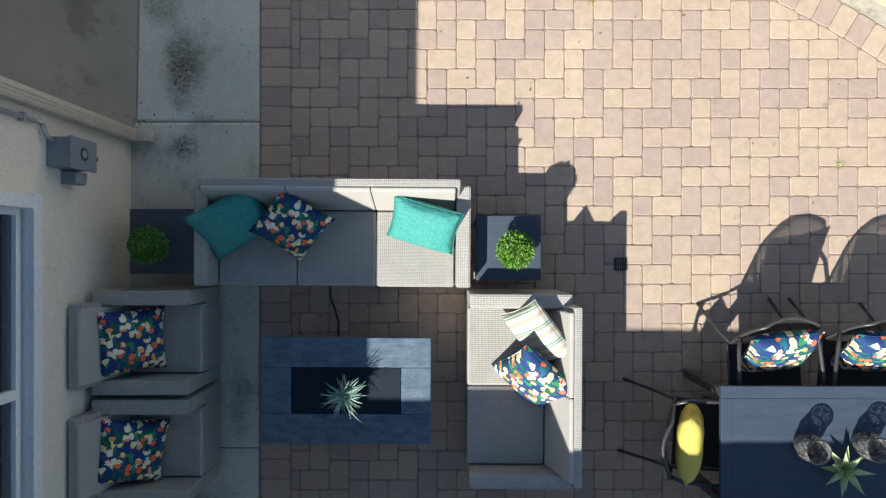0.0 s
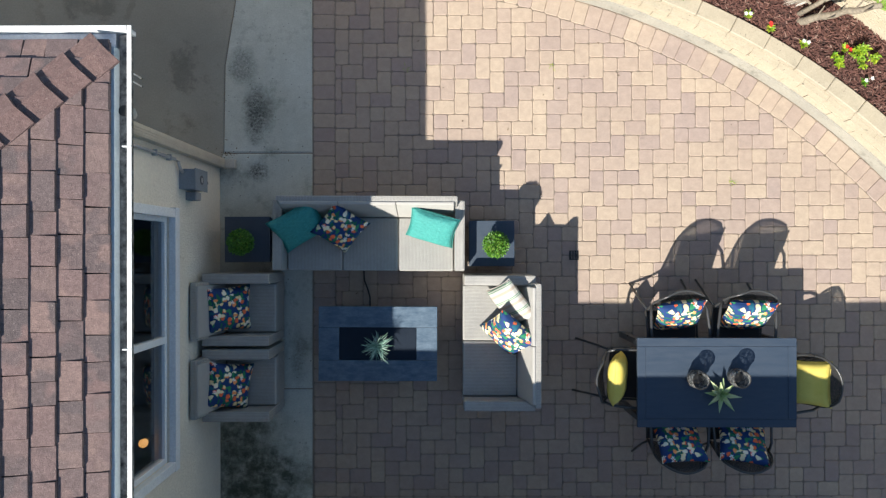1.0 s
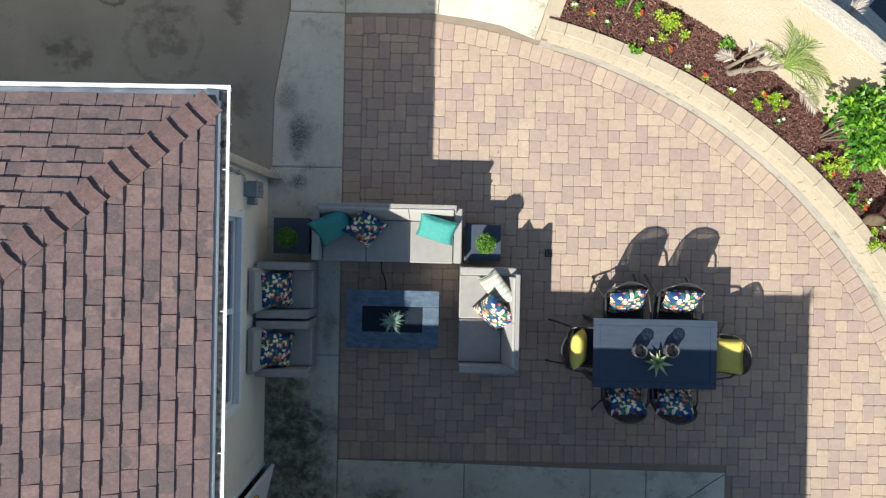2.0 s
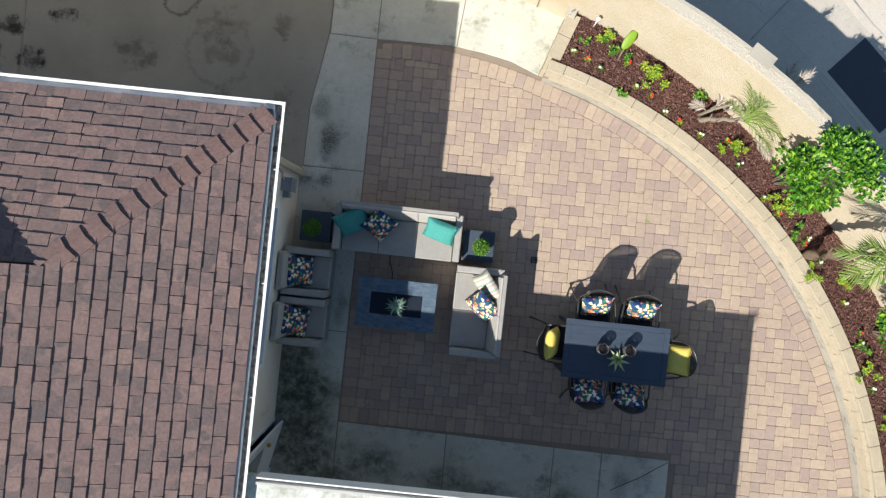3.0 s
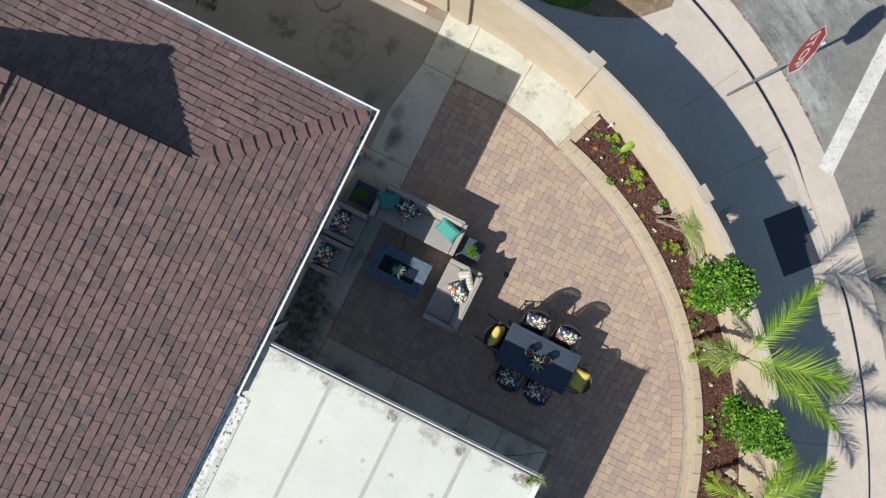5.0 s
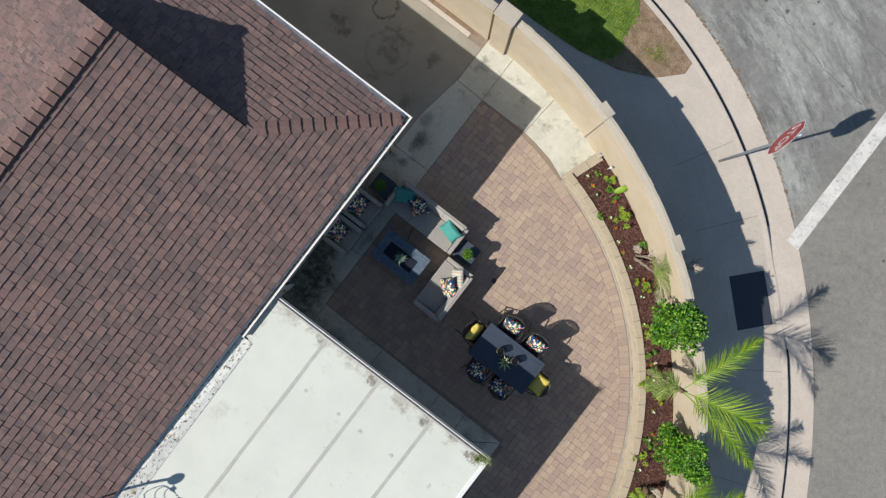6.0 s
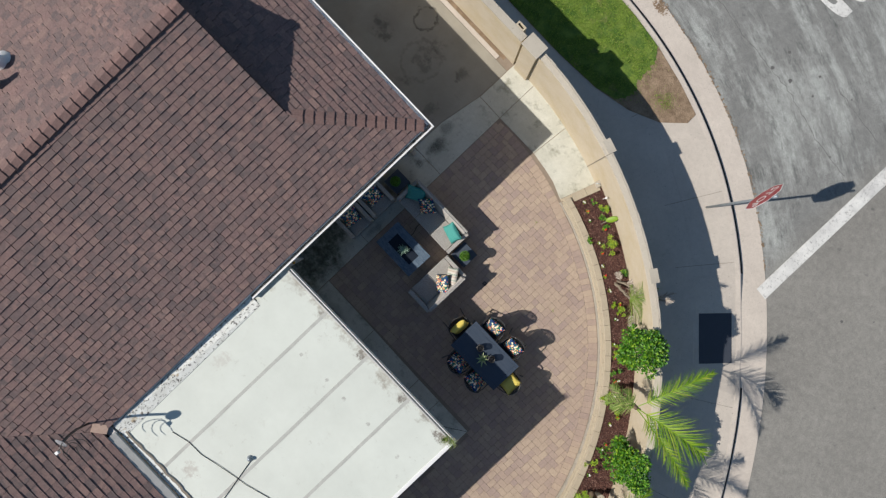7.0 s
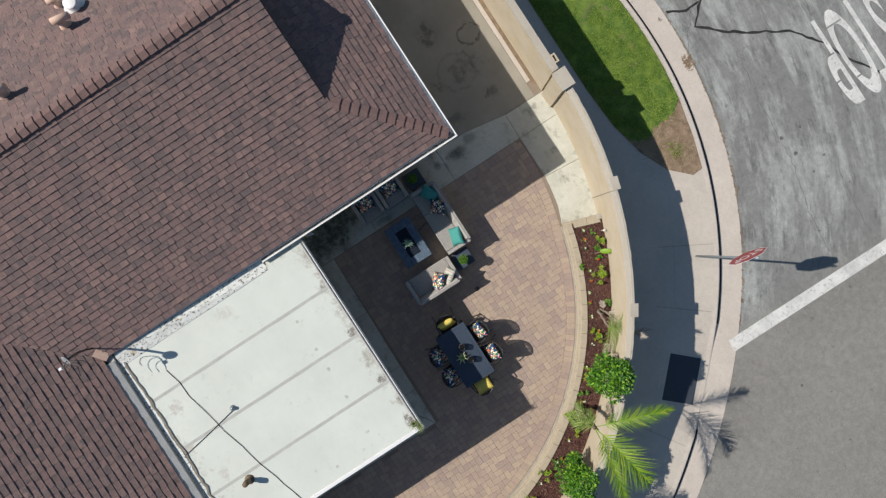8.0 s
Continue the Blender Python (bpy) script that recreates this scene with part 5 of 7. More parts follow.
door = thing("door_1", "white door standing ajar with a brass knob", "door", kind="structure")
leaf_m = pose(-2.45, -3.82, 0.0, 0, 0, 78)
bm = rbox(0.0, 0.0, 0.02, 0.80, 0.04, 2.03, 0.004)
bm.transform(leaf_m)
leaf = part("door_leaf", bm, VINYL, door)
bm = bmesh.new()
box(bm, 0.12, -0.004, 1.0, 0.68, 0.044, 1.9, leaf_m)
part("door_pane", bm, GLASS, leaf)
bm = bmesh.new()
bmesh.ops.create_uvsphere(bm, u_segments=12, v_segments=8, radius=0.033)
bm.transform(leaf_m @ Matrix.Translation((0.73, -0.055, 1.0)))
part("door_knob", bm, BRASS, leaf, "round brass knob", True)
for y0, y1 in ((-3.84, -3.80), (-3.06, -3.02)):
    bm = bmesh.new()
    box(bm, WX - 0.12, y0, 0.0, WX + 0.02, y1, 2.05)
    part("door_jamb", bm, VINYL, door)

# electric box, small junction box and conduit
ebox = thing("electric_box", "grey metal electric box with a dark sticker on the wall", "electric box", kind="structure")
part("box_body", rbox(-2.44, 0.512, 0.79, -2.29, 0.697, 1.07, 0.006), GREYBOX, ebox)
part("box_lid", rbox(-2.295, 0.504, 0.78, -2.283, 0.704, 1.08, 0.004), GREYBOX, ebox)
bm = bmesh.new()
lathe(bm, [(0.045, 0), (0.045, 0.002)], 8)
bm.transform(Matrix.Translation((-2.283, 0.607, 0.93)) @ Matrix.Rotation(math.pi / 2, 4, "Y"))
part("sticker", bm, DARKLABEL, ebox)
bm = bmesh.new()
lathe(bm, [(0.026, 0), (0.026, 0.002)], 6)
bm.transform(Matrix.Translation((-2.2805, 0.607, 0.93)) @ Matrix.Rotation(math.pi / 2, 4, "Y"))
part("sticker_emblem", bm, PALELABEL, ebox)
part("latch", rbox(-2.305, 0.582, 0.76, -2.285, 0.612, 0.79, 0.003), BLACKMETAL, ebox)
jbox = thing("junction_box", "small grey junction box beside the electric box", "junction box", kind="structure")
part("box_body", rbox(-2.44, 0.422, 0.79, -2.35, 0.502, 0.92, 0.005), GREYBOX, jbox)
part("box_lid", rbox(-2.355, 0.427, 0.795, -2.34, 0.497, 0.915, 0.003), CONDUIT, jbox)
cond = thing("conduit", "thin grey conduit pipe strapped to the stucco wall", "conduit", kind="structure")
bm = bmesh.new()
tube(bm, [(-2.415, 0.765, 2.6), (-2.415, 0.765, 1.22), (-2.412, 0.75, 1.15), (-2.405, 0.69, 1.12), (-2.40, 0.665, 1.07)], 0.015, 8)
part("pipe", bm, CONDUIT, cond, smooth=True)
for z in (2.1, 1.6, 1.32):
    part("pipe_strap", rbox(-2.44, 0.738, z, -2.396, 0.79, z + 0.018, 0.003), CONDUIT, cond)

# ---- patio cover ----
CZ = 2.66
cover = thing("patio_cover", "white coated flat patio cover with stained seams", "patio cover", kind="structure")
CX0, CX1, CY0, CY1 = -1.96, 3.20, -8.05, -2.94
cells = [(-1.96, -0.775), (-0.705, 0.525), (0.595, 1.805), (1.875, 3.12)]
bm = bmesh.new()
box(bm, CX0, CY0, CZ - 0.12, CX1 - 0.02, CY1 - 0.1, CZ - 0.004)
part("cover_deck", bm, SPOUT, cover)
for x0, x1 in cells:
    bm = bmesh.new()
    nx, ny = 8, 30
    grid = [[bm.verts.new((x0 + (x1 - x0) * i / nx, CY0 + 0.12 + (CY1 - 0.2 - CY0) * j / ny, CZ + 0.006 + 0.008 * noise.noise((x0 + i * 0.3, j * 0.25, 2.0)))) for i in range(nx + 1)] for j in range(ny + 1)]
    for j in range(ny):
        for i in range(nx):
            bm.faces.new((grid[j][i], grid[j][i + 1], grid[j + 1][i + 1], grid[j + 1][i]))
    part("roof_panel", bm, ROOFING, cover, "white coated roof panel with dirt stains", True)
for x in (-0.74, 0.56, 1.84):
    bm = bmesh.new()
    box(bm, x - 0.036, CY0 + 0.1, CZ - 0.004, x + 0.036, CY1 - 0.09, CZ + 0.009)
    part("seam_strip", bm, SEAM, cover, "grey sealed seam strip")
for x0, y0, x1, y1, metal_ in ((CX0, CY1 - 0.09, CX1, CY1 - 0.055, PALEMETAL), (CX0, CY1 - 0.02, CX1, CY1, WHITEPAINT), (CX1 - 0.08, CY0, CX1, CY1 - 0.09, WHITEPAINT)):
    part("edge_trim", rbox(x0, y0, CZ - 0.16, x1, y1, CZ + 0.024, 0.005), metal_, cover, "white metal edge trim")
bm = bmesh.new()
box(bm, CX0, CY1 - 0.055, CZ - 0.14, CX1, CY1 - 0.02, CZ - 0.06)
part("cover_gutter", bm, FLASHING, cover)
bm = bmesh.new()
prism(bm, [(CX0, CY0), (CX1, CY0), (CX1, CY0 + 0.12), (CX0, CY0 + 0.12)], CZ - 0.01, CZ + 0.03)
part("wall_flashing", bm, FLAKING, cover, "flaking white sealant strip against the house eave")
bm = bmesh.new()
box(bm, -2.19, CY0, CZ - 0.1, CX0, -3.96, CZ + 0.004)
part("roof_panel", bm, ROOFING, cover, "white roof panel tucked under the eave")
bm = bmesh.new()
prism(bm, [(-2.12, CY0 + 0.04), (-1.80, CY0 + 0.04), (-1.84, -3.97), (-2.12, -3.97)], CZ - 0.05,
      lambda x, y: CZ + 0.016 + (0.085 * (-3.97 - y) / 4.0 if x < -2 else 0.0))
part("edge_coating", bm, FLAKING, cover, "flaking white coating with dark pits along the eave")
part("roof_panel", rbox(-2.15, -3.95, CZ - 0.1, CX0 - 0.002, CY1, CZ - 0.012, 0.004), ROOFING, cover, "white roof panel tucked under the eave")
bm = bmesh.new()
prism(bm, [(CX0 - 0.05, VALLEY_Y - 0.30), (3.3, VALLEY_Y - 0.30), (3.3, VALLEY_Y - 0.02), (CX0 - 0.05, VALLEY_Y - 0.02)], CZ + 0.04, lambda x, y: wing_z(x, y) - 0.008)
part("eave_flashing", bm, PALEMETAL, cover, "pale metal flashing along the wing eave")
bm = bmesh.new()
box(bm, EAVE_X - 0.22, VALLEY_Y - 0.16, CZ - 0.05, CX0 - 0.002, VALLEY_Y - 0.001, EAVE_Z - 0.012)
part("corner_flashing", bm, PALEMETAL, cover, "pale metal flashing in the roof corner")
crack = ribbon("sealant_line", wander([(CX0, CY0 + 0.10), (-1.0, CY0 + 0.14), (0.2, CY0 + 0.12), (0.66, CY0 + 0.16), (1.6, CY0 + 0.12), (3.15, CY0 + 0.13)], 0.10, 0.012, 9), 0.026, CZ + 0.0325, GRIME, "", "")
crack.parent = cover
tagged(crack, "dark cracked sealant line beside the flashing")
for x in (-1.85, 0.7, 3.1):
    part("cover_post", rbox(x - 0.045, -4.35, 0.0, x + 0.045, -4.26, CZ - 0.12, 0.005), WHITEPAINT, cover)

# dry leaf litter at the downspout foot
r = random.Random(44)
pieces = []
for cx, cy, sx, sy, count in ((-2.36, 0.97, 0.05, 0.025, 16), (-2.30, 1.05, 0.12, 0.08, 8), (-2.1, 3.3, 0.2, 0.2, 6), (0.3, 1.2, 0.9, 0.8, 14), (3.2, 1.1, 1.2, 0.8, 12), (-2.35, -2.8, 0.06, 0.3, 8)):
    for _ in range(count):
        m_ = pose(r.gauss(cx, sx), r.gauss(cy, sy), 0.008 + 0.004 * r.random(), r.gauss(0, 14), r.gauss(0, 14), r.uniform(0, 360))
        ln, w_ = r.uniform(0.008, 0.02), r.uniform(0.003, 0.008)
        pieces.append(([tuple(m_ @ Vector(p)) for p in ((-ln, 0, 0), (0, -w_, 0.003), (ln, 0, 0), (0, w_, 0.003))], [(0, 1, 2, 3)]))
tagged(joined("leaf_litter", pieces, BARK, None, "small dry brown leaf bits on the paving"), "small dry brown leaf bits on the paving", "leaf litter")


# ---- woven seating ----
def seating(name, label, width, depth, seats, m, back_top=0.78, arm_top=0.62, group=""):
    """A woven sofa that faces -y, on the middle of its footprint."""
    t = thing(name, label, "armchair" if seats == 1 else "sofa", m, group)
    w, d, arm = width / 2, depth / 2, 0.10
    base = part("base", rbox(-w + arm, -d, 0.05, w - arm, d - 0.02, 0.31, 0.012), WICKER, t)
    for s in (-1, 1):
        x0, x1 = sorted((s * w, s * (w - arm)))
        part("arm", profile_x([(-d, 0.04), (d - 0.03, 0.04), (d - 0.03, arm_top), (-d, arm_top)], x0, x1, 0.014), WICKER, t)
    part("backrest", profile_x([(d - 0.16, 0.04), (d, 0.04), (d, back_top), (d - 0.055, back_top), (d - 0.16, 0.40)], -w + arm * 0.75, w - arm * 0.75, 0.012), WICKER, t)
    inner = width - 2 * arm - 0.012
    step = inner / seats
    for k in range(seats):
        x0 = -inner / 2 + k * step
        part("seat_cushion", rbox(x0 + 0.002, -d - 0.008, 0.312, x0 + step - 0.002, d - 0.19, 0.425, 0.022, 3), SEATCLOTH, t)
        part("back_cushion", profile_x([(d - 0.19, 0.427), (d - 0.155, 0.40), (d - 0.045, back_top - 0.02), (d - 0.06, back_top + 0.012), (d - 0.085, back_top + 0.008)], x0 + 0.002, x0 + step - 0.002, 0.010), BACKCLOTH, t)
    for sx in (-1, 1):
        for sy in (-1, 1):
            part("foot", rbox(sx * (w - 0.06) - 0.025, sy * (d - 0.07) - 0.025, 0.0, sx * (w - 0.06) + 0.025, sy * (d - 0.07) + 0.025, 0.05, 0.004), BLACKMETAL, base)
    return t


sofa = seating("sofa", "long grey woven three-seat outdoor sofa with three back cushions", 1.90, 0.725, 3, pose(-0.76, 0.108, 0, 0, 0, -0.4))
loveseat = seating("loveseat", "grey woven two-seat outdoor loveseat facing the fire table", 1.34, 0.735, 2, pose(0.548, -0.975, 0, 0, 0, -90.3), 0.80)
armchair = seating("armchair", "grey woven outdoor armchair against the house wall", 0.71, 0.69, 1, pose(-2.075, -0.635, 0, 0, 0, 90), 0.87, 0.66, "armchairs by the wall")
copy_thing(armchair, pose(-2.075, -1.378, 0, 0, 0, 90))


# ---- cushions ----
def cushion(name, label, material, size, thick, m, group="", sy=None, seed=0):
    bm = bmesh.new()
    n = 16
    sx, sy = size / 2, (sy or size) / 2
    layers = []
    for s in (1, -1):
        grid = []
        for j in range(n + 1):
            row = []
            for i in range(n + 1):
                u, v = 2 * i / n - 1, 2 * j / n - 1
                pinch = 1 - 0.09 * (1 - abs(v) ** 2.2) * abs(u) ** 3
                pinch2 = 1 - 0.09 * (1 - abs(u) ** 2.2) * abs(v) ** 3
                h = thick / 2 * max(0.0, (1 - u ** 4) * (1 - v ** 4)) ** 0.55
                h += 0.008 * noise.noise((u * 2.2 + seed, v * 2.2, s * 3.0)) * (1 - u * u) * (1 - v * v)
                row.append(bm.verts.new((u * sx * pinch, v * sy * pinch2, s * h)))
            grid.append(row)
        layers.append(grid)
        for j in range(n):
            for i in range(n):
                q = (grid[j][i], grid[j][i + 1], grid[j + 1][i + 1], grid[j + 1][i])
                bm.faces.new(q if s > 0 else q[::-1])
    bmesh.ops.remove_doubles(bm, verts=bm.verts[:], dist=1e-4)
    t = thing(name, label, "throw pillow", m, group)
    cover_part = part("cover", bm, material, t, smooth=True)
    edge = []
    for a, b in (((-1, -1), (1, -1)), ((1, -1), (1, 1)), ((1, 1), (-1, 1)), ((-1, 1), (-1, -1))):
        for k in range(8):
            u, v = a[0] + (b[0] - a[0]) * k / 8, a[1] + (b[1] - a[1]) * k / 8
            edge.append((u * sx * (1 - 0.09 * (1 - abs(v) ** 2.2) * abs(u) ** 3), v * sy * (1 - 0.09 * (1 - abs(u) ** 2.2) * abs(v) ** 3), 0))
    part("piping", tube(bmesh.new(), edge, 0.0035, 5, True), material, cover_part, smooth=True)
    return t


def lean(x, y, z, facing, tilt, spin=0):
    """A pillow that leans back by tilt degrees from upright and faces the bearing, turned in its own plane by spin."""
    return Matrix.Translation((x, y, z)) @ Matrix.Rotation(radians(facing), 4, "Z") @ Matrix.Rotation(radians(90 - tilt), 4, "X") @ Matrix.Rotation(radians(spin), 4, "Z")


cushion("throw_pillow", "teal woven throw pillow leaning in the sofa corner", TEAL, 0.51, 0.15, lean(-1.45, 0.19, 0.595, 28, 56, 2), "sofa pillows", 0.40, 1)
cushion("throw_pillow", "floral lemon-print navy throw pillow on the sofa", FLORAL, 0.42, 0.14, lean(-1.04, 0.17, 0.595, 14, 58, 38), "sofa pillows", None, 2)
cushion("throw_pillow", "teal woven throw pillow leaning on the sofa back", TEAL, 0.49, 0.15, lean(-0.13, 0.17, 0.60, -18, 48, 2), "sofa pillows", 0.38, 3)
cushion("throw_pillow", "cream and green striped throw pillow on the loveseat", STRIPE, 0.47, 0.13, lean(0.65, -0.58, 0.61, -50, 36, -4), "loveseat pillows", 0.40, 4)
cushion("throw_pillow", "floral lemon-print navy throw pillow on the loveseat", FLORAL, 0.47, 0.16, lean(0.62, -0.88, 0.60, -40, 36, -4), "loveseat pillows", None, 5)
cushion("throw_pillow", "floral lemon-print navy throw pillow on the armchair", FLORAL, 0.45, 0.15, lean(-2.15, -0.63, 0.58, 84, 50, 8), "armchair pillows", None, 6)
cushion("throw_pillow", "floral lemon-print navy throw pillow on the armchair", FLORAL, 0.45, 0.15, lean(-2.15, -1.39, 0.58, 86, 52, -5), "armchair pillows", None, 7)


# ---- leaves ----
class Bunch:
    """Leaves and blades gathered into one mesh."""

    def __init__(self):
        self.pieces = []

    def leaf(self, p, way, length, width, fold=0.25, curl=0.0, mid=0.5):
        p, way = Vector(p), Vector(way).normalized()
        side = way.cross(Vector((0, 0, 1)))
        if side.length < 0.1:
            side = way.cross(Vector((1, 0, 0)))
        side.normalize()
        up = side.cross(way)
        m = p + way * length * mid
        tip = p + way * length - up * curl * length
        lift = up * width * fold
        self.pieces.append(([tuple(p), tuple(m + side * width / 2 + lift), tuple(tip), tuple(m - side * width / 2 + lift), tuple(m)], [(0, 1, 4), (1, 2, 4), (0, 4, 3), (4, 2, 3)]))

    def blade(self, p, way, length, width, droop=0.3, steps=3):
        p, way = Vector(p), Vector(way).normalized()
        side = way.cross(Vector((0, 0, 1)))
        if side.length < 0.1:
            side = Vector((1, 0, 0))
        side.normalize()
        vs, fs = [], []
        d = way.copy()
        for i in range(steps):
            w = width * (1 - i / steps) ** 0.6 * (0.75 if i == 0 else 1)
            vs += [tuple(p + side * w / 2), tuple(p - side * w / 2)]
            p = p + d * length / steps
            d = (d + Vector((0, 0, -droop / steps))).normalized()
        vs.append(tuple(p))
        for i in range(steps - 1):
            fs.append((2 * i, 2 * i + 1, 2 * i + 3, 2 * i + 2))
        fs.append((2 * steps - 2, 2 * steps - 1, 2 * steps))
        self.pieces.append((vs, fs))

    def part(self, name, material, parent, label=""):
        ob = joined(name, self.pieces, material, parent, label)
        return ob


def ball_of_leaves(b, r, cx, cy, cz, rad, count, size, squash=1.0):
    for _ in range(count):
        d = Vector((r.gauss(0, 1), r.gauss(0, 1), r.gauss(0, 1))).normalized()
        q = rad * r.uniform(0.80, 1.0)
        p = Vector((cx, cy, cz)) + Vector((d.x * q, d.y * q, d.z * q * squash))
        way = (d + Vector((r.gauss(0, 0.6), r.gauss(0, 0.6), r.gauss(0, 0.6)))).normalized()
        b.leaf(p, way, size * r.uniform(0.7, 1.3), size * 0.6, 0.2)


def boxwood(x, y, z, rad, label):
    t = thing("boxwood_ball", label, "potted plant", pose(x, y, z), "boxwood balls")
    bm = bmesh.new()
    lathe(bm, [(0.055, 0.0), (0.075, 0.08), (0.08, 0.085), (0.072, 0.088), (0.065, 0.075)], 20)
    part("pot", bm, POT, t, "small white glazed pot", True)
    bm = bmesh.new()
    bmesh.ops.create_icosphere(bm, subdivisions=2, radius=rad * 0.82)
    bm.transform(Matrix.Translation((0, 0, 0.06 + rad)))
    core = part("core", bm, TURF, t, "dark inner twigs")
    b = Bunch()
    ball_of_leaves(b, random.Random(int(x * 100)), 0, 0, 0.06 + rad, rad, 1150, 0.028)
    b.part("leaves", BOXWOOD, core)


# ---- side tables ----
def side_table(label, x, y, group="side tables"):
    t = thing("side_table", label, "side table", pose(x, y, 0), group)
    part("tabletop", rbox(-0.232, -0.232, 0.380, 0.232, 0.232, 0.415, 0.006), SIDETOP, t)
    for sx in (-1, 1):
        for sy in (-1, 1):
            part("leg", rbox(sx * 0.2 - 0.022, sy * 0.2 - 0.022, 0.0, sx * 0.2 + 0.022, sy * 0.2 + 0.022, 0.380, 0.004), BLACKWOOD, t)
    part("shelf", rbox(-0.20, -0.20, 0.10, 0.20, 0.20, 0.12, 0.004), BLACKWOOD, t)
    for s in (-1, 1):
        part("apron", rbox(-0.178, s * 0.2 - 0.01, 0.32, 0.178, s * 0.2 + 0.01, 0.379, 0.003), BLACKWOOD, t)
        part("apron", rbox(s * 0.2 - 0.01, -0.178, 0.32, s * 0.2 + 0.01, 0.178, 0.379, 0.003), BLACKWOOD, t)
    return t


side_table("black square wooden side table at the sofa's sunny end", 0.470, 0.012)
side_table("black square wooden side table between sofa and house wall", -2.015, 0.06)
boxwood(0.498, 0.0, 0.415, 0.118, "round clipped boxwood ball in a white pot on the side table")
boxwood(-2.03, 0.03, 0.415, 0.118, "round clipped boxwood ball in a white pot by the wall")

# ---- fire table ----
fire = thing("fire_table", "slate-blue rectangular fire table with a dark burner lid", "fire table", pose(-0.682, -0.993, 0, 0, 0, -0.3))
for x0, y0, x1, y1 in ((-0.595, 0.165, 0.595, 0.373), (-0.595, -0.373, 0.595, -0.165), (-0.595, -0.163, -0.388, 0.163), (0.388, -0.163, 0.595, 0.163)):
    part("top_board", rbox(x0, y0, 0.455, x1, y1, 0.50, 0.004), SLATE, fire)
part("burner_lid", rbox(-0.385, -0.162, 0.462, 0.385, 0.162, 0.492, 0.004), NAVYLID, fire, "dark burner lid")
cabinet = part("base_cabinet", rbox(-0.47, -0.27, 0.0, 0.47, 0.27, 0.455, 0.008), SLATE, fire)
for s in (-1, 1):
    bm = bmesh.new()
    box(bm, -0.46, s * 0.271 - 0.003, 0.03, 0.46, s * 0.271 + 0.003, 0.43)
    part("side_panel", bm, BLACKWOOD, cabinet)
plant = thing("spiky_plant", "silver-green spiky artificial plant in a small pot on the fire table", "potted plant", pose(-0.675, -1.0, 0.492))
bm = bmesh.new()
lathe(bm, [(0.05, 0), (0.06, 0.10), (0.062, 0.105), (0.05, 0.106)], 16)
part("pot", bm, BLACKMETAL, plant, smooth=True)
b, r = Bunch(), random.Random(9)
for k in range(115):
    a, e, q = r.uniform(0, 6.28), r.uniform(0.0, 1.4), r.uniform(0.0, 0.06)
    turn = a + r.gauss(0, 0.9)
    b.blade((q * math.cos(a), q * math.sin(a), r.uniform(0.09, 0.17)), (math.cos(turn) * math.cos(e), math.sin(turn) * math.cos(e), math.sin(e)), r.uniform(0.08, 0.195), 0.0085, r.uniform(-0.5, 2.8), 5)
b.part("leaves", AIRPLANT, plant)
cord = thing("power_cord", "black power cord lying on the pavers by the fire table", "cord")
part("cable", tube(bmesh.new(), [(-0.88, 0.0, 0.012), (-0.88, -0.30, 0.012), (-0.875, -0.38, 0.012), (-0.84, -0.47, 0.012), (-0.815, -0.56, 0.012), (-0.815, -0.68, 0.012), (-0.81, -0.76, 0.012)], 0.0075, 6), RUBBER, cord, smooth=True)
drain = thing("floor_drain", "small black square drain grate in the pavers", "drain")
bm = bmesh.new()
for k in range(5):
    box(bm, 1.347 + 0.018 * k, -0.155, -0.02, 1.357 + 0.018 * k, -0.07, 0.006)
part("grate_bars", bm, RUBBER, drain)
bm = bmesh.new()
for q in ((1.338, -0.163, 1.438, -0.155), (1.338, -0.07, 1.438, -0.062), (1.338, -0.155, 1.346, -0.07), (1.43, -0.155, 1.438, -0.07)):
    box(bm, q[0], q[1], -0.02, q[2], q[3], 0.008)
part("grate_frame", bm, RUBBER, drain)

# ---- dining table ----
table = thing("dining_table", "dark painted rectangular outdoor dining table", "dining table", pose(2.61, -1.338, 0, 0, 0, -0.2))
TW, TD = 0.766, 0.43
part("top_panel", rbox(-TW + 0.082, -TD + 0.082, 0.725, TW - 0.082, TD - 0.082, 0.753, 0.002), TABLETOP, table)
for x0, y0, x1, y1 in ((-TW, TD - 0.08, TW, TD), (-TW, -TD, TW, -TD + 0.08), (-TW, -TD + 0.0815, -TW + 0.08, TD - 0.0815), (TW - 0.08, -TD + 0.0815, TW, TD - 0.0815)):
    part("border_board", rbox(x0, y0, 0.722, x1, y1, 0.756, 0.003), TABLETOP, table)
for s in (-1, 1):
    part("apron", rbox(-TW + 0.09, s * (TD - 0.06) - 0.012, 0.64, TW - 0.09, s * (TD - 0.06) + 0.012, 0.721, 0.003), BLACKMETAL, table)
    part("apron", rbox(s * (TW - 0.06) - 0.012, -TD + 0.09, 0.64, s * (TW - 0.06) + 0.012, TD - 0.09, 0.721, 0.003), BLACKMETAL, table)
    for q in (-1, 1):
        part("leg", rbox(s * (TW - 0.06) - 0.03, q * (TD - 0.06) - 0.03, 0.0, s * (TW - 0.06) + 0.03, q * (TD - 0.06) + 0.03, 0.72, 0.005), BLACKMETAL, table)


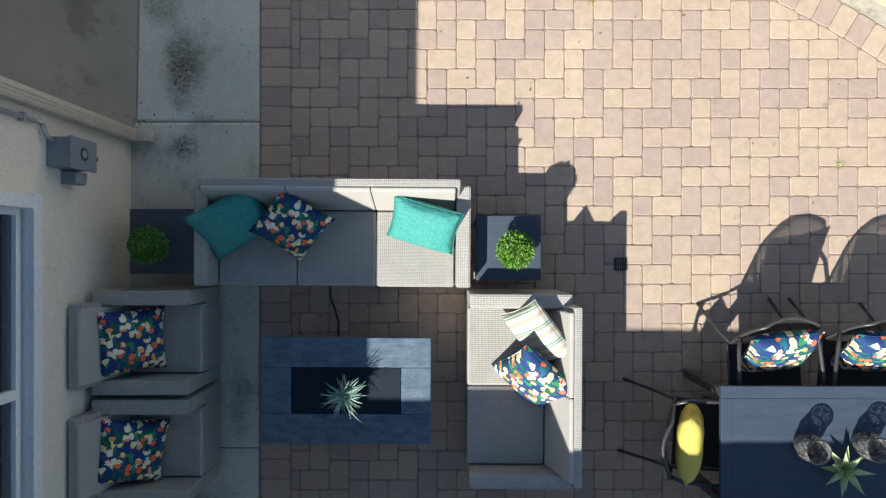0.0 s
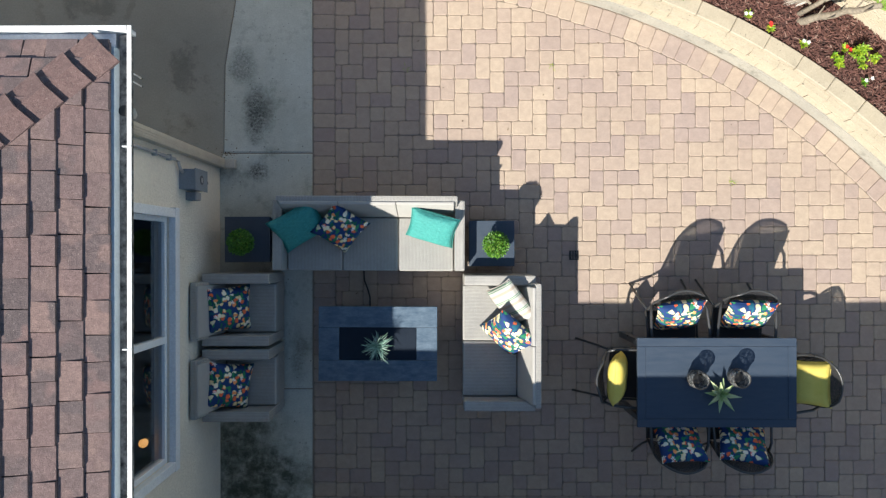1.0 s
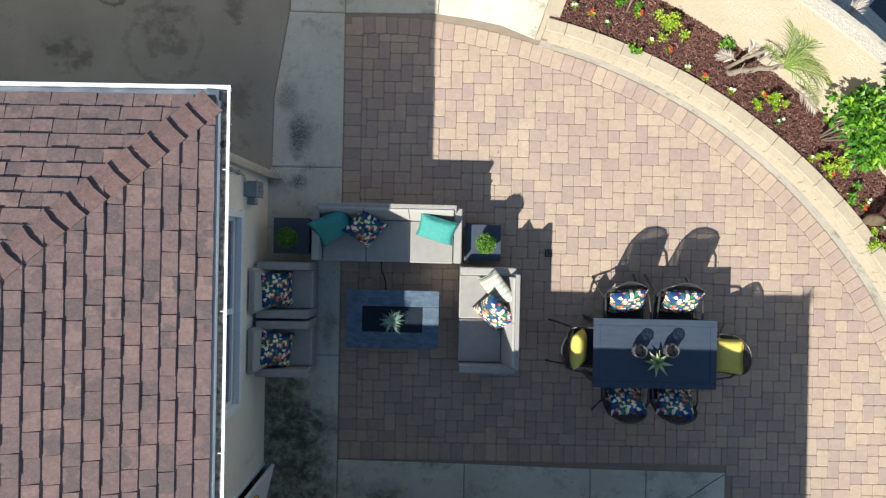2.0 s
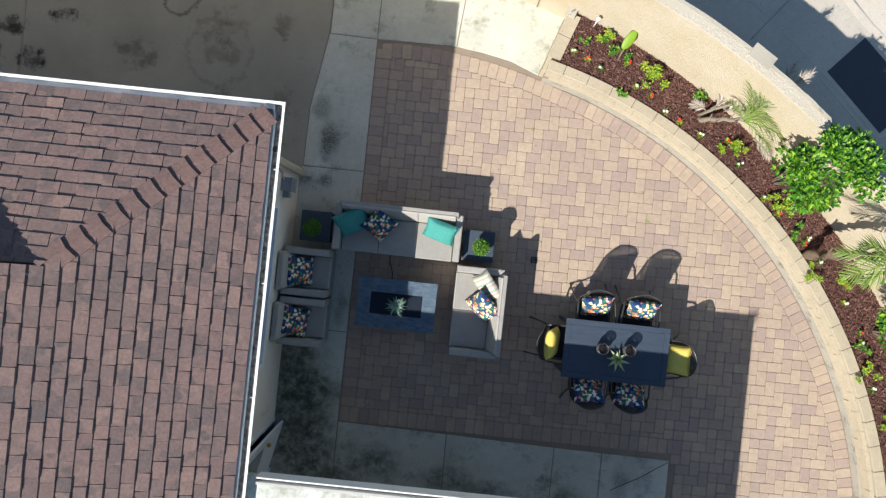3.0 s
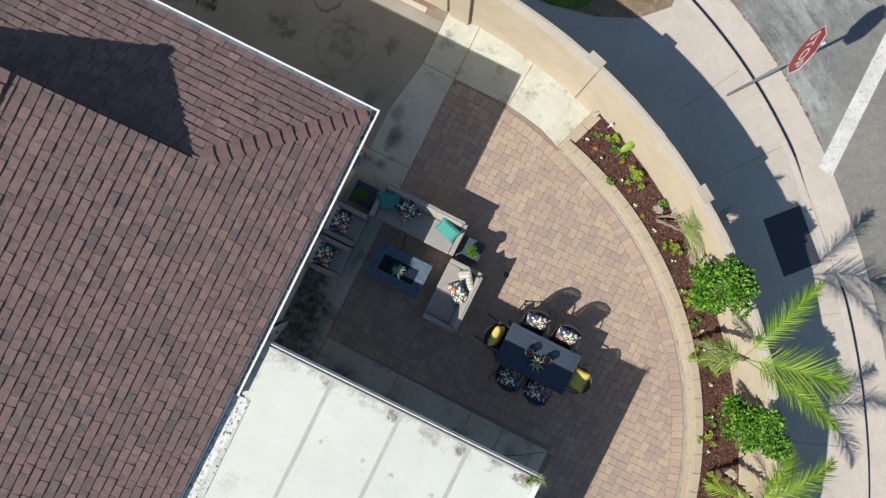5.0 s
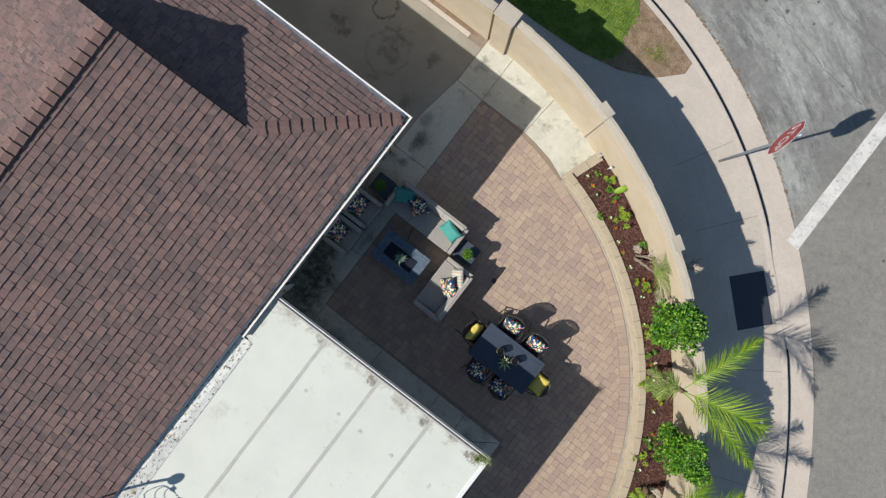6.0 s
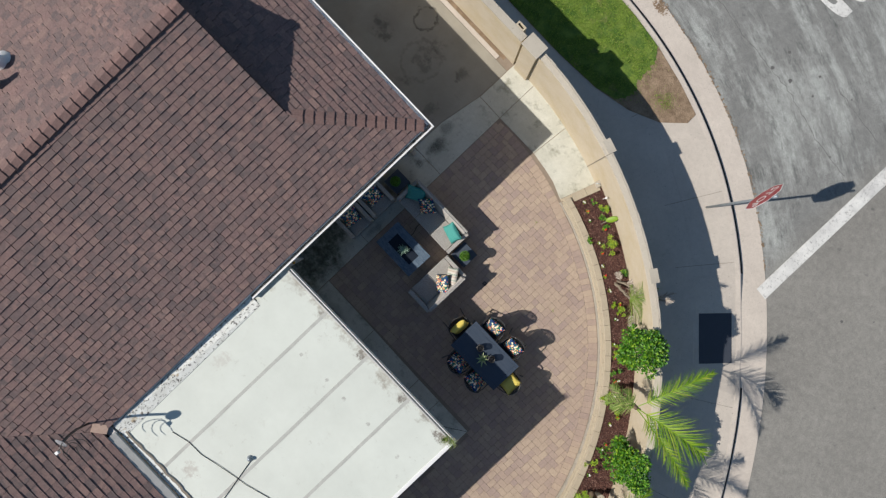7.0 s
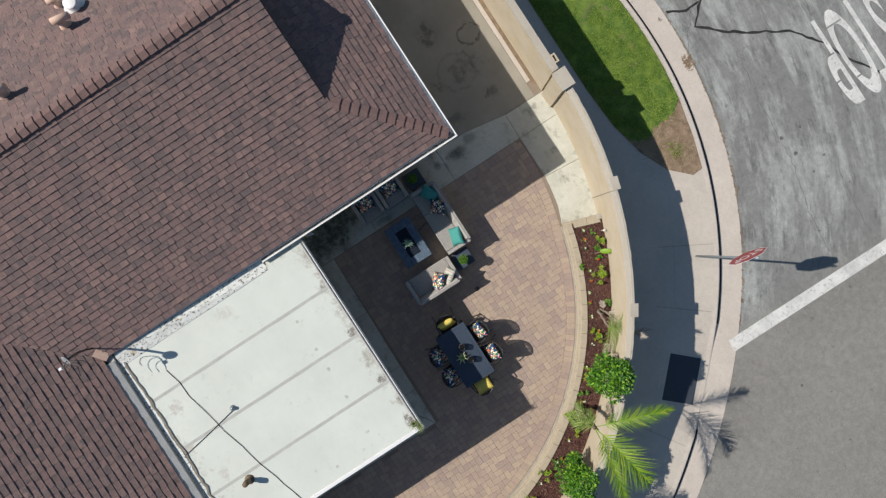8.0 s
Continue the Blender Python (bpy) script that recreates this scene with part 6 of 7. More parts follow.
# ---- dining chairs ----
def dining_chair(m):
    """A sling chair with a round-topped back; it faces -y."""
    t = thing("dining_chair", "black metal patio dining chair with a round mesh back", "chair", m, "chairs round the dining table")
    seat = part("seat", rbox(-0.235, -0.25, 0.40, 0.235, 0.20, 0.425, 0.010), SLING, t)

    def back(u, v):
        """u across from -1 to 1, v up from 0 to 1, over the bowed back."""
        wide = 0.248 * (1 - 0.34 * max(0.0, (v - 0.55) / 0.45) ** 2.2)
        return Vector((u * wide, 0.20 + 0.165 * v + 0.05 * (1 - u * u), 0.42 + 0.405 * v))

    strands = []
    for k in range(34):
        u = -1 + 2 * (k + 0.5) / 34
        line = [back(u, j / 10) for j in range(11)]
        strands.append(([tuple(p + Vector((w, 0, 0))) for p in line for w in (-0.0038, 0.0038)], [(2 * j, 2 * j + 1, 2 * j + 3, 2 * j + 2) for j in range(10)]))
    for k in range(32):
        v = (k + 0.5) / 32
        line = [back(i / 5 - 1, v) + Vector((0, 0.002, 0)) for i in range(11)]
        strands.append(([tuple(p + Vector((0, w * 0.4, w))) for p in line for w in (-0.0036, 0.0036)], [(2 * j, 2 * j + 1, 2 * j + 3, 2 * j + 2) for j in range(10)]))
    joined("backrest", strands, SLING, t, "black woven mesh backrest")
    loop = [back(-1, v / 8) for v in range(9)] + [back(u / 5, 1) for u in range(-4, 5)] + [back(1, v / 8) for v in range(8, -1, -1)]
    part("back_frame", tube(bmesh.new(), loop, 0.012, 8), BLACKMETAL, t, smooth=True)
    for s in (-1, 1):
        part("arm", tube(bmesh.new(), [(s * 0.248, 0.29, 0.63), (s * 0.275, 0.20, 0.65), (s * 0.285, 0.0, 0.65), (s * 0.28, -0.16, 0.645), (s * 0.272, -0.20, 0.62)], 0.014, 8), BLACKMETAL, t, smooth=True)
        part("front_leg", tube(bmesh.new(), [(s * 0.272, -0.20, 0.62), (s * 0.268, -0.22, 0.4), (s * 0.28, -0.27, 0.0)], 0.012, 8), BLACKMETAL, t, smooth=True)
        part("rear_leg", tube(bmesh.new(), [(s * 0.245, 0.22, 0.44), (s * 0.255, 0.28, 0.3), (s * 0.28, 0.46, 0.0)], 0.012, 8), BLACKMETAL, t, smooth=True)
        part("seat_rail", tube(bmesh.new(), [(s * 0.25, -0.25, 0.41), (s * 0.25, 0.21, 0.42)], 0.012, 8), BLACKMETAL, t, smooth=True)
    part("front_rail", tube(bmesh.new(), [(-0.262, -0.235, 0.405), (0.262, -0.235, 0.405)], 0.011, 8), BLACKMETAL, seat, smooth=True)
    return t


CHAIRS = [(2.30, -0.86, 4, FLORAL), (2.95, -0.86, -4, FLORAL), (2.29, -1.77, 180, FLORAL), (2.90, -1.77, 184, FLORAL), (1.85, -1.32, 86, YELLOW), (3.36, -1.38, -84, YELLOW)]
chair = None
for k, (x, y, turn, cloth) in enumerate(CHAIRS):
    m = pose(x, y, 0, 0, 0, turn)
    chair = dining_chair(m) if chair is None else copy_thing(chair, m)
    tilt = (35, 35, 44, 50, 22, 60)[k]
    spin = (6, 5, 2, -14, 4, -6)[k]
    place = m @ Matrix.Translation((0, 0.165, 0.63)) @ Matrix.Rotation(radians(90 - tilt), 4, "X") @ Matrix.Rotation(radians(spin), 4, "Z")
    word = "floral lemon-print navy throw pillow on the dining chair" if cloth is FLORAL else "plain bright yellow throw pillow on the dining chair"
    cushion("throw_pillow", word, cloth, 0.46, 0.17, place, "dining pillows", None, 10 + k)


# ---- on the dining table ----
def lantern(x, y):
    """An open-topped mottled glass cup in a wire frame, with a dark candle."""
    t = thing("glass_lantern", "mottled grey glass candle lantern with a wire frame", "lantern", pose(x, y, 0.756), "table lanterns")
    cup = bmesh.new()
    lathe(cup, [(0.058, 0.004), (0.076, 0.05), (0.084, 0.11), (0.083, 0.16), (0.076, 0.205), (0.072, 0.205), (0.078, 0.16), (0.079, 0.11), (0.071, 0.05), (0.054, 0.008)], 28)
    part("glass_cup", cup, MOTTLED, t, smooth=True)
    for z, rr in ((0.11, 0.0865), (0.205, 0.077)):
        ring = [(rr * math.cos(a), rr * math.sin(a), z) for a in (k * math.pi / 12 for k in range(24))]
        part("ring", tube(bmesh.new(), ring, 0.0035 if z < 0.19 else 0.0045, 6, True), WIRE, t, smooth=True)
    bm = bmesh.new()
    for k in range(4):
        a = k * math.pi / 2 + 0.4
        tube(bm, [(rr * math.cos(a), rr * math.sin(a), z) for z, rr in ((0.004, 0.061), (0.05, 0.079), (0.11, 0.087), (0.16, 0.086), (0.205, 0.078))], 0.003, 5)
    part("wire_frame", bm, WIRE, t, smooth=True)
    bm = bmesh.new()
    lathe(bm, [(0.044, 0.008), (0.046, 0.10), (0.04, 0.103), (0.012, 0.096)], 18)
    part("candle", bm, CANDLE, t, smooth=True)


lantern(2.375, -1.28)
lantern(2.76, -1.268)
succ = thing("succulent", "pale green star-shaped succulent on the dining table", "potted plant", pose(2.615, -1.435, 0.756))
bm = bmesh.new()
lathe(bm, [(0.03, 0), (0.04, 0.05), (0.042, 0.055), (0.034, 0.056)], 14)
part("pot", bm, POT, succ, smooth=True)
b, r = Bunch(), random.Random(4)
for ring_n, ln, e in ((8, 0.19, 0.22), (7, 0.16, 0.6), (5, 0.10, 1.0)):
    for k in range(ring_n):
        a = 2 * math.pi * k / ring_n + e * 3
        b.leaf((0, 0, 0.055), (math.cos(a) * math.cos(e), math.sin(a) * math.cos(e), math.sin(e)), ln * r.uniform(0.85, 1.12), 0.046, 0.3, 0.05, 0.42)
b.part("leaves", SUCCULENT, succ)


# ---- planting in the bed ----
def shrub(x, y, z, rx, ry, h, count, label, seed, leaf=0.074):
    turn = math.atan2(y - GARDEN[1], x - GARDEN[0])
    t = thing("shrub", label, "shrub", pose(x, y, z, 0, 0, math.degrees(turn)), "shrubs in the bed")
    r, out = random.Random(seed), math.hypot(x - GARDEN[0], y - GARDEN[1])
    bm = bmesh.new()
    for k in range(16):
        a, q = r.uniform(0, 6.28), r.uniform(0.3, 0.85)
        tube(bm, [(0.03 * math.cos(a), 0.03 * math.sin(a), -0.06), (q * 0.5 * rx * math.cos(a), q * 0.5 * ry * math.sin(a), h * 0.4), (q * 0.7 * rx * math.cos(a + 0.2), q * 0.7 * ry * math.sin(a + 0.2), h * r.uniform(0.6, 0.9))], 0.014, 5, r2=0.004)
    part("branches", bm, TWIG, t, "grey bare inner branches")
    b = Bunch()
    clumps = []
    for k in range(48):
        a, q = r.uniform(0, 6.28), math.sqrt(r.random()) * 0.92
        lump = 1.05 + 0.13 * math.sin(3 * a + seed) + 0.10 * math.sin(7 * a)
        clumps.append((q * rx * lump * math.cos(a), q * ry * lump * math.sin(a), h * (0.40 + 0.55 * (1 - q * q) * r.uniform(0.6, 1.0)) + r.gauss(0, 0.05), r.uniform(0.10, 0.19)))
        if math.hypot(out + clumps[-1][0], clumps[-1][1]) > 10.2:
            clumps[-1] = (*clumps[-1][:2], WALL_TOP - z + r.uniform(0.12, 0.3), clumps[-1][3])
    for k in range(count):
        cx, cy, cz, cr = r.choice(clumps)
        d = Vector((r.gauss(0, 1), r.gauss(0, 1), abs(r.gauss(0, 1)) * 0.9 - 0.2)).normalized()
        p = Vector((cx, cy, cz)) + d * cr * r.uniform(0.5, 1.05)
        if math.hypot(out + p.x, p.y) > 10.31 and z + p.z < WALL_TOP + 0.08:
            continue
        way = (d * 0.7 + Vector((r.gauss(0, 0.6), r.gauss(0, 0.6), r.gauss(0.05, 0.35)))).normalized()
        s = leaf * r.uniform(0.6, 1.3)
        b.leaf(p, way, s, s * 0.62, 0.18, r.uniform(0, 0.2))
    b.part("leaves", SHRUB, t, "glossy bright green leaves")
    return t


BED = 0.405
shrub(4.86, 1.45, BED, 0.36, 0.42, 1.7, 3300, "large glossy bright green shrub in the mulch bed", 27)
shrub(6.60, -0.66, BED, 0.30, 0.52, 1.6, 3700, "large glossy bright green shrub beside the palm", 29)


def frond(p, bearing, rise, length, leaflets, leaf_len, droop, r, width, leafmat, parent, name="frond", spine_mat=None):
    """A feather leaf of its own, with its spine under it."""
    b, bm, p = Bunch(), bmesh.new(), Vector(p)
    bearing, rise = radians(bearing), radians(rise)
    d = Vector((math.cos(bearing) * math.cos(rise), math.sin(bearing) * math.cos(rise), math.sin(rise)))
    sway = Vector((-d.y, d.x, 0)) * r.uniform(-0.25, 0.25)
    line, ways = [p.copy()], [d.copy()]
    n = 14
    for i in range(n):
        p = p + d * length / n
        d = (d + Vector((0, 0, -droop / n)) + sway / n).normalized()
        line.append(p.copy())
        ways.append(d.copy())
    tube(bm, line, 0.013, 5, r2=0.003)
    for k in range(leaflets):
        f = 0.14 + 0.86 * (k + 0.5) / leaflets
        i = min(n - 1, int(f * n))
        q = line[i].lerp(line[i + 1], f * n - i)
        along = ways[i]
        side = along.cross(Vector((0, 0, 1))).normalized()
        shape = math.sin(min(1.0, f * 1.05) * math.pi * 0.92 + 0.12) ** 0.6 if f < 0.98 else 0.4
        for s in (-1, 1):
            if r.random() < 0.07:
                continue
            way = side * s * (0.95 - 0.45 * f) + along * (0.55 + 0.6 * f) + Vector((0, 0, 0.22 + r.gauss(0, 0.12)))
            b.blade(q, way + Vector((r.gauss(0, 0.07), r.gauss(0, 0.07), 0)), leaf_len * max(0.25, shape) * r.uniform(0.75, 1.12), width, r.uniform(0.4, 0.9), 3)
    leaf = b.part(name, leafmat, parent)
    part("spine", bm, spine_mat or leafmat, leaf)
    return leaf


def palm(x, y, trunk, fronds, label, leafmat, seed, leaf_len=0.56, width=0.017, lean_to=(0.0, 0.0), thick=0.085, bark=BARK):
    t = thing("palm", label, "palm", pose(x, y, BED), "palms in the bed")
    r = random.Random(seed)
    bm = bmesh.new()
    pts = [(lean_to[0] * (k / 12) ** 1.2 + 0.01 * math.sin(k * 2.1), lean_to[1] * (k / 12) ** 1.2 + 0.01 * math.cos(k * 1.7), -0.06 + trunk * k / 12) for k in range(13)]
    tube(bm, pts, thick, 10, r2=thick * 0.62)
    stem = part("trunk", bm, bark, t, smooth=True)
    for k in range(9):
        a, i = k * 2.4, 3 + k
        c = Vector(pts[i])
        bm = bmesh.new()
        tube(bm, [c + Vector((0.6 * thick * math.cos(a), 0.6 * thick * math.sin(a), 0)), c + Vector((1.5 * thick * math.cos(a), 1.5 * thick * math.sin(a), 0.15))], thick * 0.26, 5, r2=thick * 0.14)
        part("leaf_base", bm, bark, stem)
    top = Vector(pts[-1]) - Vector((0, 0, 0.04))
    for bearing, rise, length, droop, *share in fronds:
        frond(top, bearing, rise, length, 62 if length > 1 else (26 if length > 0.7 else 18), leaf_len * (share[0] if share else min(1.0, (length + 0.2) / 1.6)), droop, r, width, leafmat if length > 0.7 or leafmat is PALMPALE else PALMPALE, t)
    return t


palm(5.42, 0.39, 2.15, [(78, 26, 1.9, 0.85, 0.62), (16, 30, 1.8, 0.95, 1.0), (-7, 24, 2.2, 1.0, 0.6), (188, 6, 0.70, 1.1, 0.4), (214, 4, 0.68, 1.1, 0.45), (238, -6, 0.55, 0.9, 0.35), (160, -8, 0.45, 1.0, 0.3)],
     "tall feathery green palm in the mulch bed", PALM, 31, 0.74, 0.019)
palm(7.0, -1.80, 1.8, [(62, 30, 1.6, 1.1), (25, 34, 1.7, 1.1), (185, 8, 0.9, 1.1), (-30, 30, 1.6, 1.2), (-90, 20, 1.3, 1.1), (85, 25, 1.2, 1.0)],
     "yellow-green feathery palm at the end of the bed", PALM, 32, 0.5)
palm(3.60, 2.27, 0.78, [(104, 60, 0.75, 1.2), (80, 62, 0.80, 1.2), (58, 68, 0.80, 1.2), (22, 36, 0.72, 1.3), (4, 30, 0.78, 1.3), (-14, 24, 0.80, 1.3), (-34, 22, 0.66, 1.2), (122, 25, 0.36, 1.2), (46, 60, 0.45, 1.2)],
     "small faded yellow-green palm leaning out of the mulch bed", PALMPALE, 33, 0.44, 0.009, (0.36, -0.12), 0.042, PALETRUNK)
dead = thing("dead_palm_leaves", "dry grey fallen palm leaves hanging over the mulch", "dry leaves", pose(3.66, 2.32, BED))
r = random.Random(35)
for p, bearing, rise, length, count, ln in (((-0.05, 0.05, 0.20), 150, 4, 0.22, 26, 0.16), ((0.0, 0.06, 0.26), 35, 20, 0.62, 60, 0.34), ((0.36, -0.06, 0.76), 47, 22, 1.0, 56, 0.19),
                                            ((0.1, 0.12, 0.30), 62, 10, 0.5, 44, 0.30), ((0.15, 0.0, 0.40), 28, 25, 0.45, 40, 0.30), ((0.66, -0.32, 0.28), -35, 8, 0.45, 26, 0.16), ((0.30, -0.08, 0.76), 42, 56, 0.95, 44, 0.24)):
    frond(p, bearing, rise, length, count, ln, 0.9, r, 0.014, DEADPALM, dead, "dry_frond", PALETRUNK)
part("dry_stem", tube(bmesh.new(), [(-0.06, 0.02, 0.0), (0.06, 0.07, 0.22), (0.22, 0.10, 0.48)], 0.030, 7, r2=0.018), PALETRUNK, dead, smooth=True)


def small_plant(x, y, size, count, material, label, seed, group="small bedding plants"):
    t = thing("bedding_plant", label, "plant", pose(x, y, BED), group)
    r, b = random.Random(seed), Bunch()
    bm = bmesh.new()
    for k in range(6):
        a = r.uniform(0, 6.28)
        tube(bm, [(0, 0, -0.03), (size * 0.4 * math.cos(a), size * 0.4 * math.sin(a), size * 0.7)], 0.004, 4, r2=0.002)
    part("stems", bm, TWIG, t)
    tufts = [(r.gauss(0, size * 0.5), r.gauss(0, size * 0.5), size * r.uniform(0.35, 1.0)) for _ in range(max(3, count // 14))]
    for k in range(int(count * 2.2)):
        cx, cy, cz = r.choice(tufts)
        d = Vector((r.gauss(0, 1), r.gauss(0, 1), r.uniform(-0.2, 1.0)))
        b.leaf((cx + r.gauss(0, size * 0.13), cy + r.gauss(0, size * 0.13), max(0.01, cz + r.gauss(0, size * 0.12))), d, 0.048 * r.uniform(0.6, 1.2), 0.026, 0.2, 0.1)
    b.part("leaves", material, t)
    return t


for k, (x, y, s, c, mt) in enumerate(((2.02, 3.37, 0.15, 90, LIME), (2.18, 3.18, 0.12, 60, SHRUB), (2.80, 2.84, 0.19, 150, LIME), (2.40, 3.10, 0.08, 30, SHRUB), (1.72, 3.26, 0.06, 22, SHRUB),
                                      (4.20, 1.88, 0.15, 90, LIME), (4.98, 1.02, 0.17, 110, LIME), (4.78, 1.22, 0.10, 40, LIME), (2.35, 2.52, 0.09, 34, SHRUB), (3.98, 1.86, 0.07, 30, LIME),
                                      (5.50, 0.12, 0.14, 70, LIME), (6.0, 0.02, 0.12, 60, LIME), (6.35, -0.95, 0.10, 40, SHRUB), (6.45, -1.3, 0.15, 80, LIME), (5.2, 0.72, 0.12, 60, SHRUB), (6.9, -2.0, 0.16, 90, LIME), (3.6, 2.62, 0.14, 80, SHRUB))):
    small_plant(x, y, s, c, mt, "bright lime-green bedding plant in the mulch" if mt is LIME else "small dark green bedding plant in the mulch", 50 + k)


def flower(x, y, petal, label, seed):
    t = thing("flower", label, "flower", pose(x, y, BED), "flowers in the bed")
    r, b, p = random.Random(seed), Bunch(), Bunch()
    for k in range(26):
        a = r.uniform(0, 6.28)
        b.leaf((0, 0, 0.01), (math.cos(a), math.sin(a), r.uniform(0.2, 1.2)), 0.055 * r.uniform(0.7, 1.3), 0.022, 0.2, 0.1)
    b.part("leaves", LIME if seed % 3 else SHRUB, t)
    for h in range(2):
        cx, cy, cz = r.gauss(0, 0.018), r.gauss(0, 0.018), r.uniform(0.06, 0.085)
        for k in range(7):
            a = k * 0.9 + r.random()
            p.leaf((cx, cy, cz), (math.cos(a), math.sin(a), 0.35), 0.024, 0.019, 0.1, 0.1)
    p.part("petals", petal, t)


WHITES = ((1.60, 3.10), (2.03, 2.88), (2.59, 2.66), (3.08, 2.33), (4.25, 1.64), (3.64, 2.03), (4.69, 1.17), (5.64, 0.30), (6.06, -0.28), (6.38, -0.85), (6.62, -1.55), (5.42, 0.62))
REDS = ((1.82, 3.0), (2.42, 3.0), (2.83, 2.54), (3.30, 2.19), (4.93, 0.96), (5.36, 0.56), (6.06, -0.02), (4.05, 1.98), (6.35, -0.7))
for k, (x, y) in enumerate(WHITES):
    flower(x, y, WHITEPETAL, "small white bedding flower in the mulch", 80 + k)
for k, (x, y) in enumerate(REDS):
    flower(x, y, REDPETAL, "small red bedding flower in the mulch", 100 + k)

cactus = thing("paddle_cactus", "single bright green paddle cactus in the mulch bed", "cactus", pose(2.28, 3.14, BED))
part("stem", tube(bmesh.new(), [(0.0, -0.12, -0.03), (0.01, -0.05, 0.12), (0.03, 0.0, 0.22)], 0.014, 6), TWIG, cactus, smooth=True)
bm = bmesh.new()
bmesh.ops.create_uvsphere(bm, u_segments=14, v_segments=10, radius=1.0)
bm.transform(pose(0.06, 0.10, 0.34, -62, 10, -25) @ Matrix.Diagonal((0.075, 0.022, 0.16, 1)))
part("paddle", bm, LIME, cactus, "bright green flat paddle", True)
spike = thing("path_light", "white plastic garden light on a stake in the bed", "garden light", pose(1.86, 3.50, BED))
part("stake", tube(bmesh.new(), [(0, 0, -0.05), (0.0, 0.0, 0.28)], 0.010, 8), LAMPWHITE, spike, smooth=True)
bm = bmesh.new()
lathe(bm, [(0.014, 0.27), (0.03, 0.30), (0.032, 0.35), (0.02, 0.37)], 12)
part("lamp_head", bm, LAMPWHITE, spike, smooth=True)
hose = thing("irrigation_box", "weathered grey irrigation box with a metal tap on the planter end", "valve box", pose(1.50, 3.66, 0.445, 0, 0, -20))
part("box_body", rbox(-0.075, -0.08, 0.0, 0.075, 0.08, 0.06, 0.008), CAPSTONE, hose)
part("tap", tube(bmesh.new(), [(-0.03, -0.05, 0.07), (0.0, 0.0, 0.075), (0.03, 0.04, 0.07)], 0.010, 6), GALV, hose, smooth=True)
rocks = thing("bed_rock", "pale rough flat stone lying in the mulch bed", "rock", pose(7.25, -1.75, BED - 0.02))
bm = bmesh.new()
bmesh.ops.create_icosphere(bm, subdivisions=2, radius=1.0)
for v in bm.verts:
    v.co *= 1 + 0.25 * noise.noise(v.co * 1.7)
bm.transform(Matrix.Diagonal((0.22, 0.13, 0.07, 1)))
part("stone", bm, CAPSTONE, rocks)

# weed in the cover's corner and a weed at the wall
for x, y, z, n_, ln in ((3.12, -3.0, CZ + 0.03, 60, 0.17), (-0.42, 1.9, 0.0, 7, 0.05), (1.18, 1.92, 0.0, 6, 0.06), (3.1, 0.68, 0.0, 10, 0.05), (-2.1, 8.22, ROAD_Z + 0.012, 44, 0.07)):
    w = thing("weed", "dry thin weed growing out of a crack", "weed", pose(x, y, z), "weeds")
    b = Bunch()
    for k in range(n_):
        a = r.uniform(0, 6.28)
        b.blade((r.gauss(0, 0.02), r.gauss(0, 0.02), 0), (math.cos(a), math.sin(a), r.uniform(0.3, 1.4)), ln * r.uniform(0.6, 1.3), 0.006, 0.4, 3)
    b.part("blades", PALMPALE if z > 1 else (DEADPALM if z < -0.1 else LIME), w)

moss = thing("moss_clump", "olive green moss clump in the patio cover's corner", "moss", pose(3.0, -3.06, CZ + 0.012))
b = Bunch()
for k in range(420):
    a, q = r.uniform(0, 6.28), abs(r.gauss(0, 0.5))
    b.leaf((0.10 * q * math.cos(a), 0.13 * q * math.sin(a), 0.03 * max(0.0, 1 - q) * r.random()), (math.cos(a), math.sin(a), r.uniform(0.4, 2.0)), 0.022 * r.uniform(0.6, 1.4), 0.012, 0.2, 0.1)
b.part("tufts", PALMPALE, moss)

# ---- stop sign ----
sign = thing("stop_sign", "red octagonal stop sign on a galvanised pole", "traffic sign", pose(3.95, 5.45, WALK_Z))
part("pole", tube(bmesh.new(), [(0, 0, -0.1), (0, 0, 1.5), (0, 0, 3.52)], 0.030, 8), GALV, sign, smooth=True)
SIGN_TURN = -5.0
plate_m = Matrix.Translation((0, 0, 3.03)) @ Matrix.Rotation(radians(SIGN_TURN - 90), 4, "Z") @ Matrix.Rotation(math.pi / 2, 4, "X")


def octagon(rad, z0, z1):
    bm = bmesh.new()
    lathe(bm, [(rad, z0), (rad, z1)], 8)
    bm.transform(plate_m @ Matrix.Rotation(radians(22.5), 4, "Z"))
    return bm


plate = part("plate", octagon(0.455, 0.034, 0.038), SIGNWHITE, sign, "white sign border")
part("face", octagon(0.432, 0.0385, 0.041), SIGNRED, plate, "red sign face")
words("lettering", "STOP", 0.38, SIGNWHITE, plate, plate_m @ Matrix.Translation((0, 0, 0.043)), 0.001, 0.78)

# ---- roof fittings ----
dish = thing("satellite_dish", "small grey satellite dish on a bent roof mast with hanging cables", "satellite dish", pose(-2.49, -8.22, 2.95))
part("mast", tube(bmesh.new(), [(0, 0, -0.06), (0.0, 0.0, 0.5), (0.05, 0.01, 0.85), (0.11, 0.04, 1.12)], 0.030, 8), BLACKMETAL, dish, smooth=True)
part("mast_foot", rbox(-0.09, -0.09, -0.05, 0.09, 0.09, -0.02, 0.004, 2, pose(0, 0, 0, 0, 22.6, 0)), BLACKMETAL, dish)
bm = bmesh.new()
lathe(bm, [(0.012, 0.0), (0.07, 0.009), (0.125, 0.03), (0.127, 0.036), (0.07, 0.016), (0.012, 0.006)], 20)
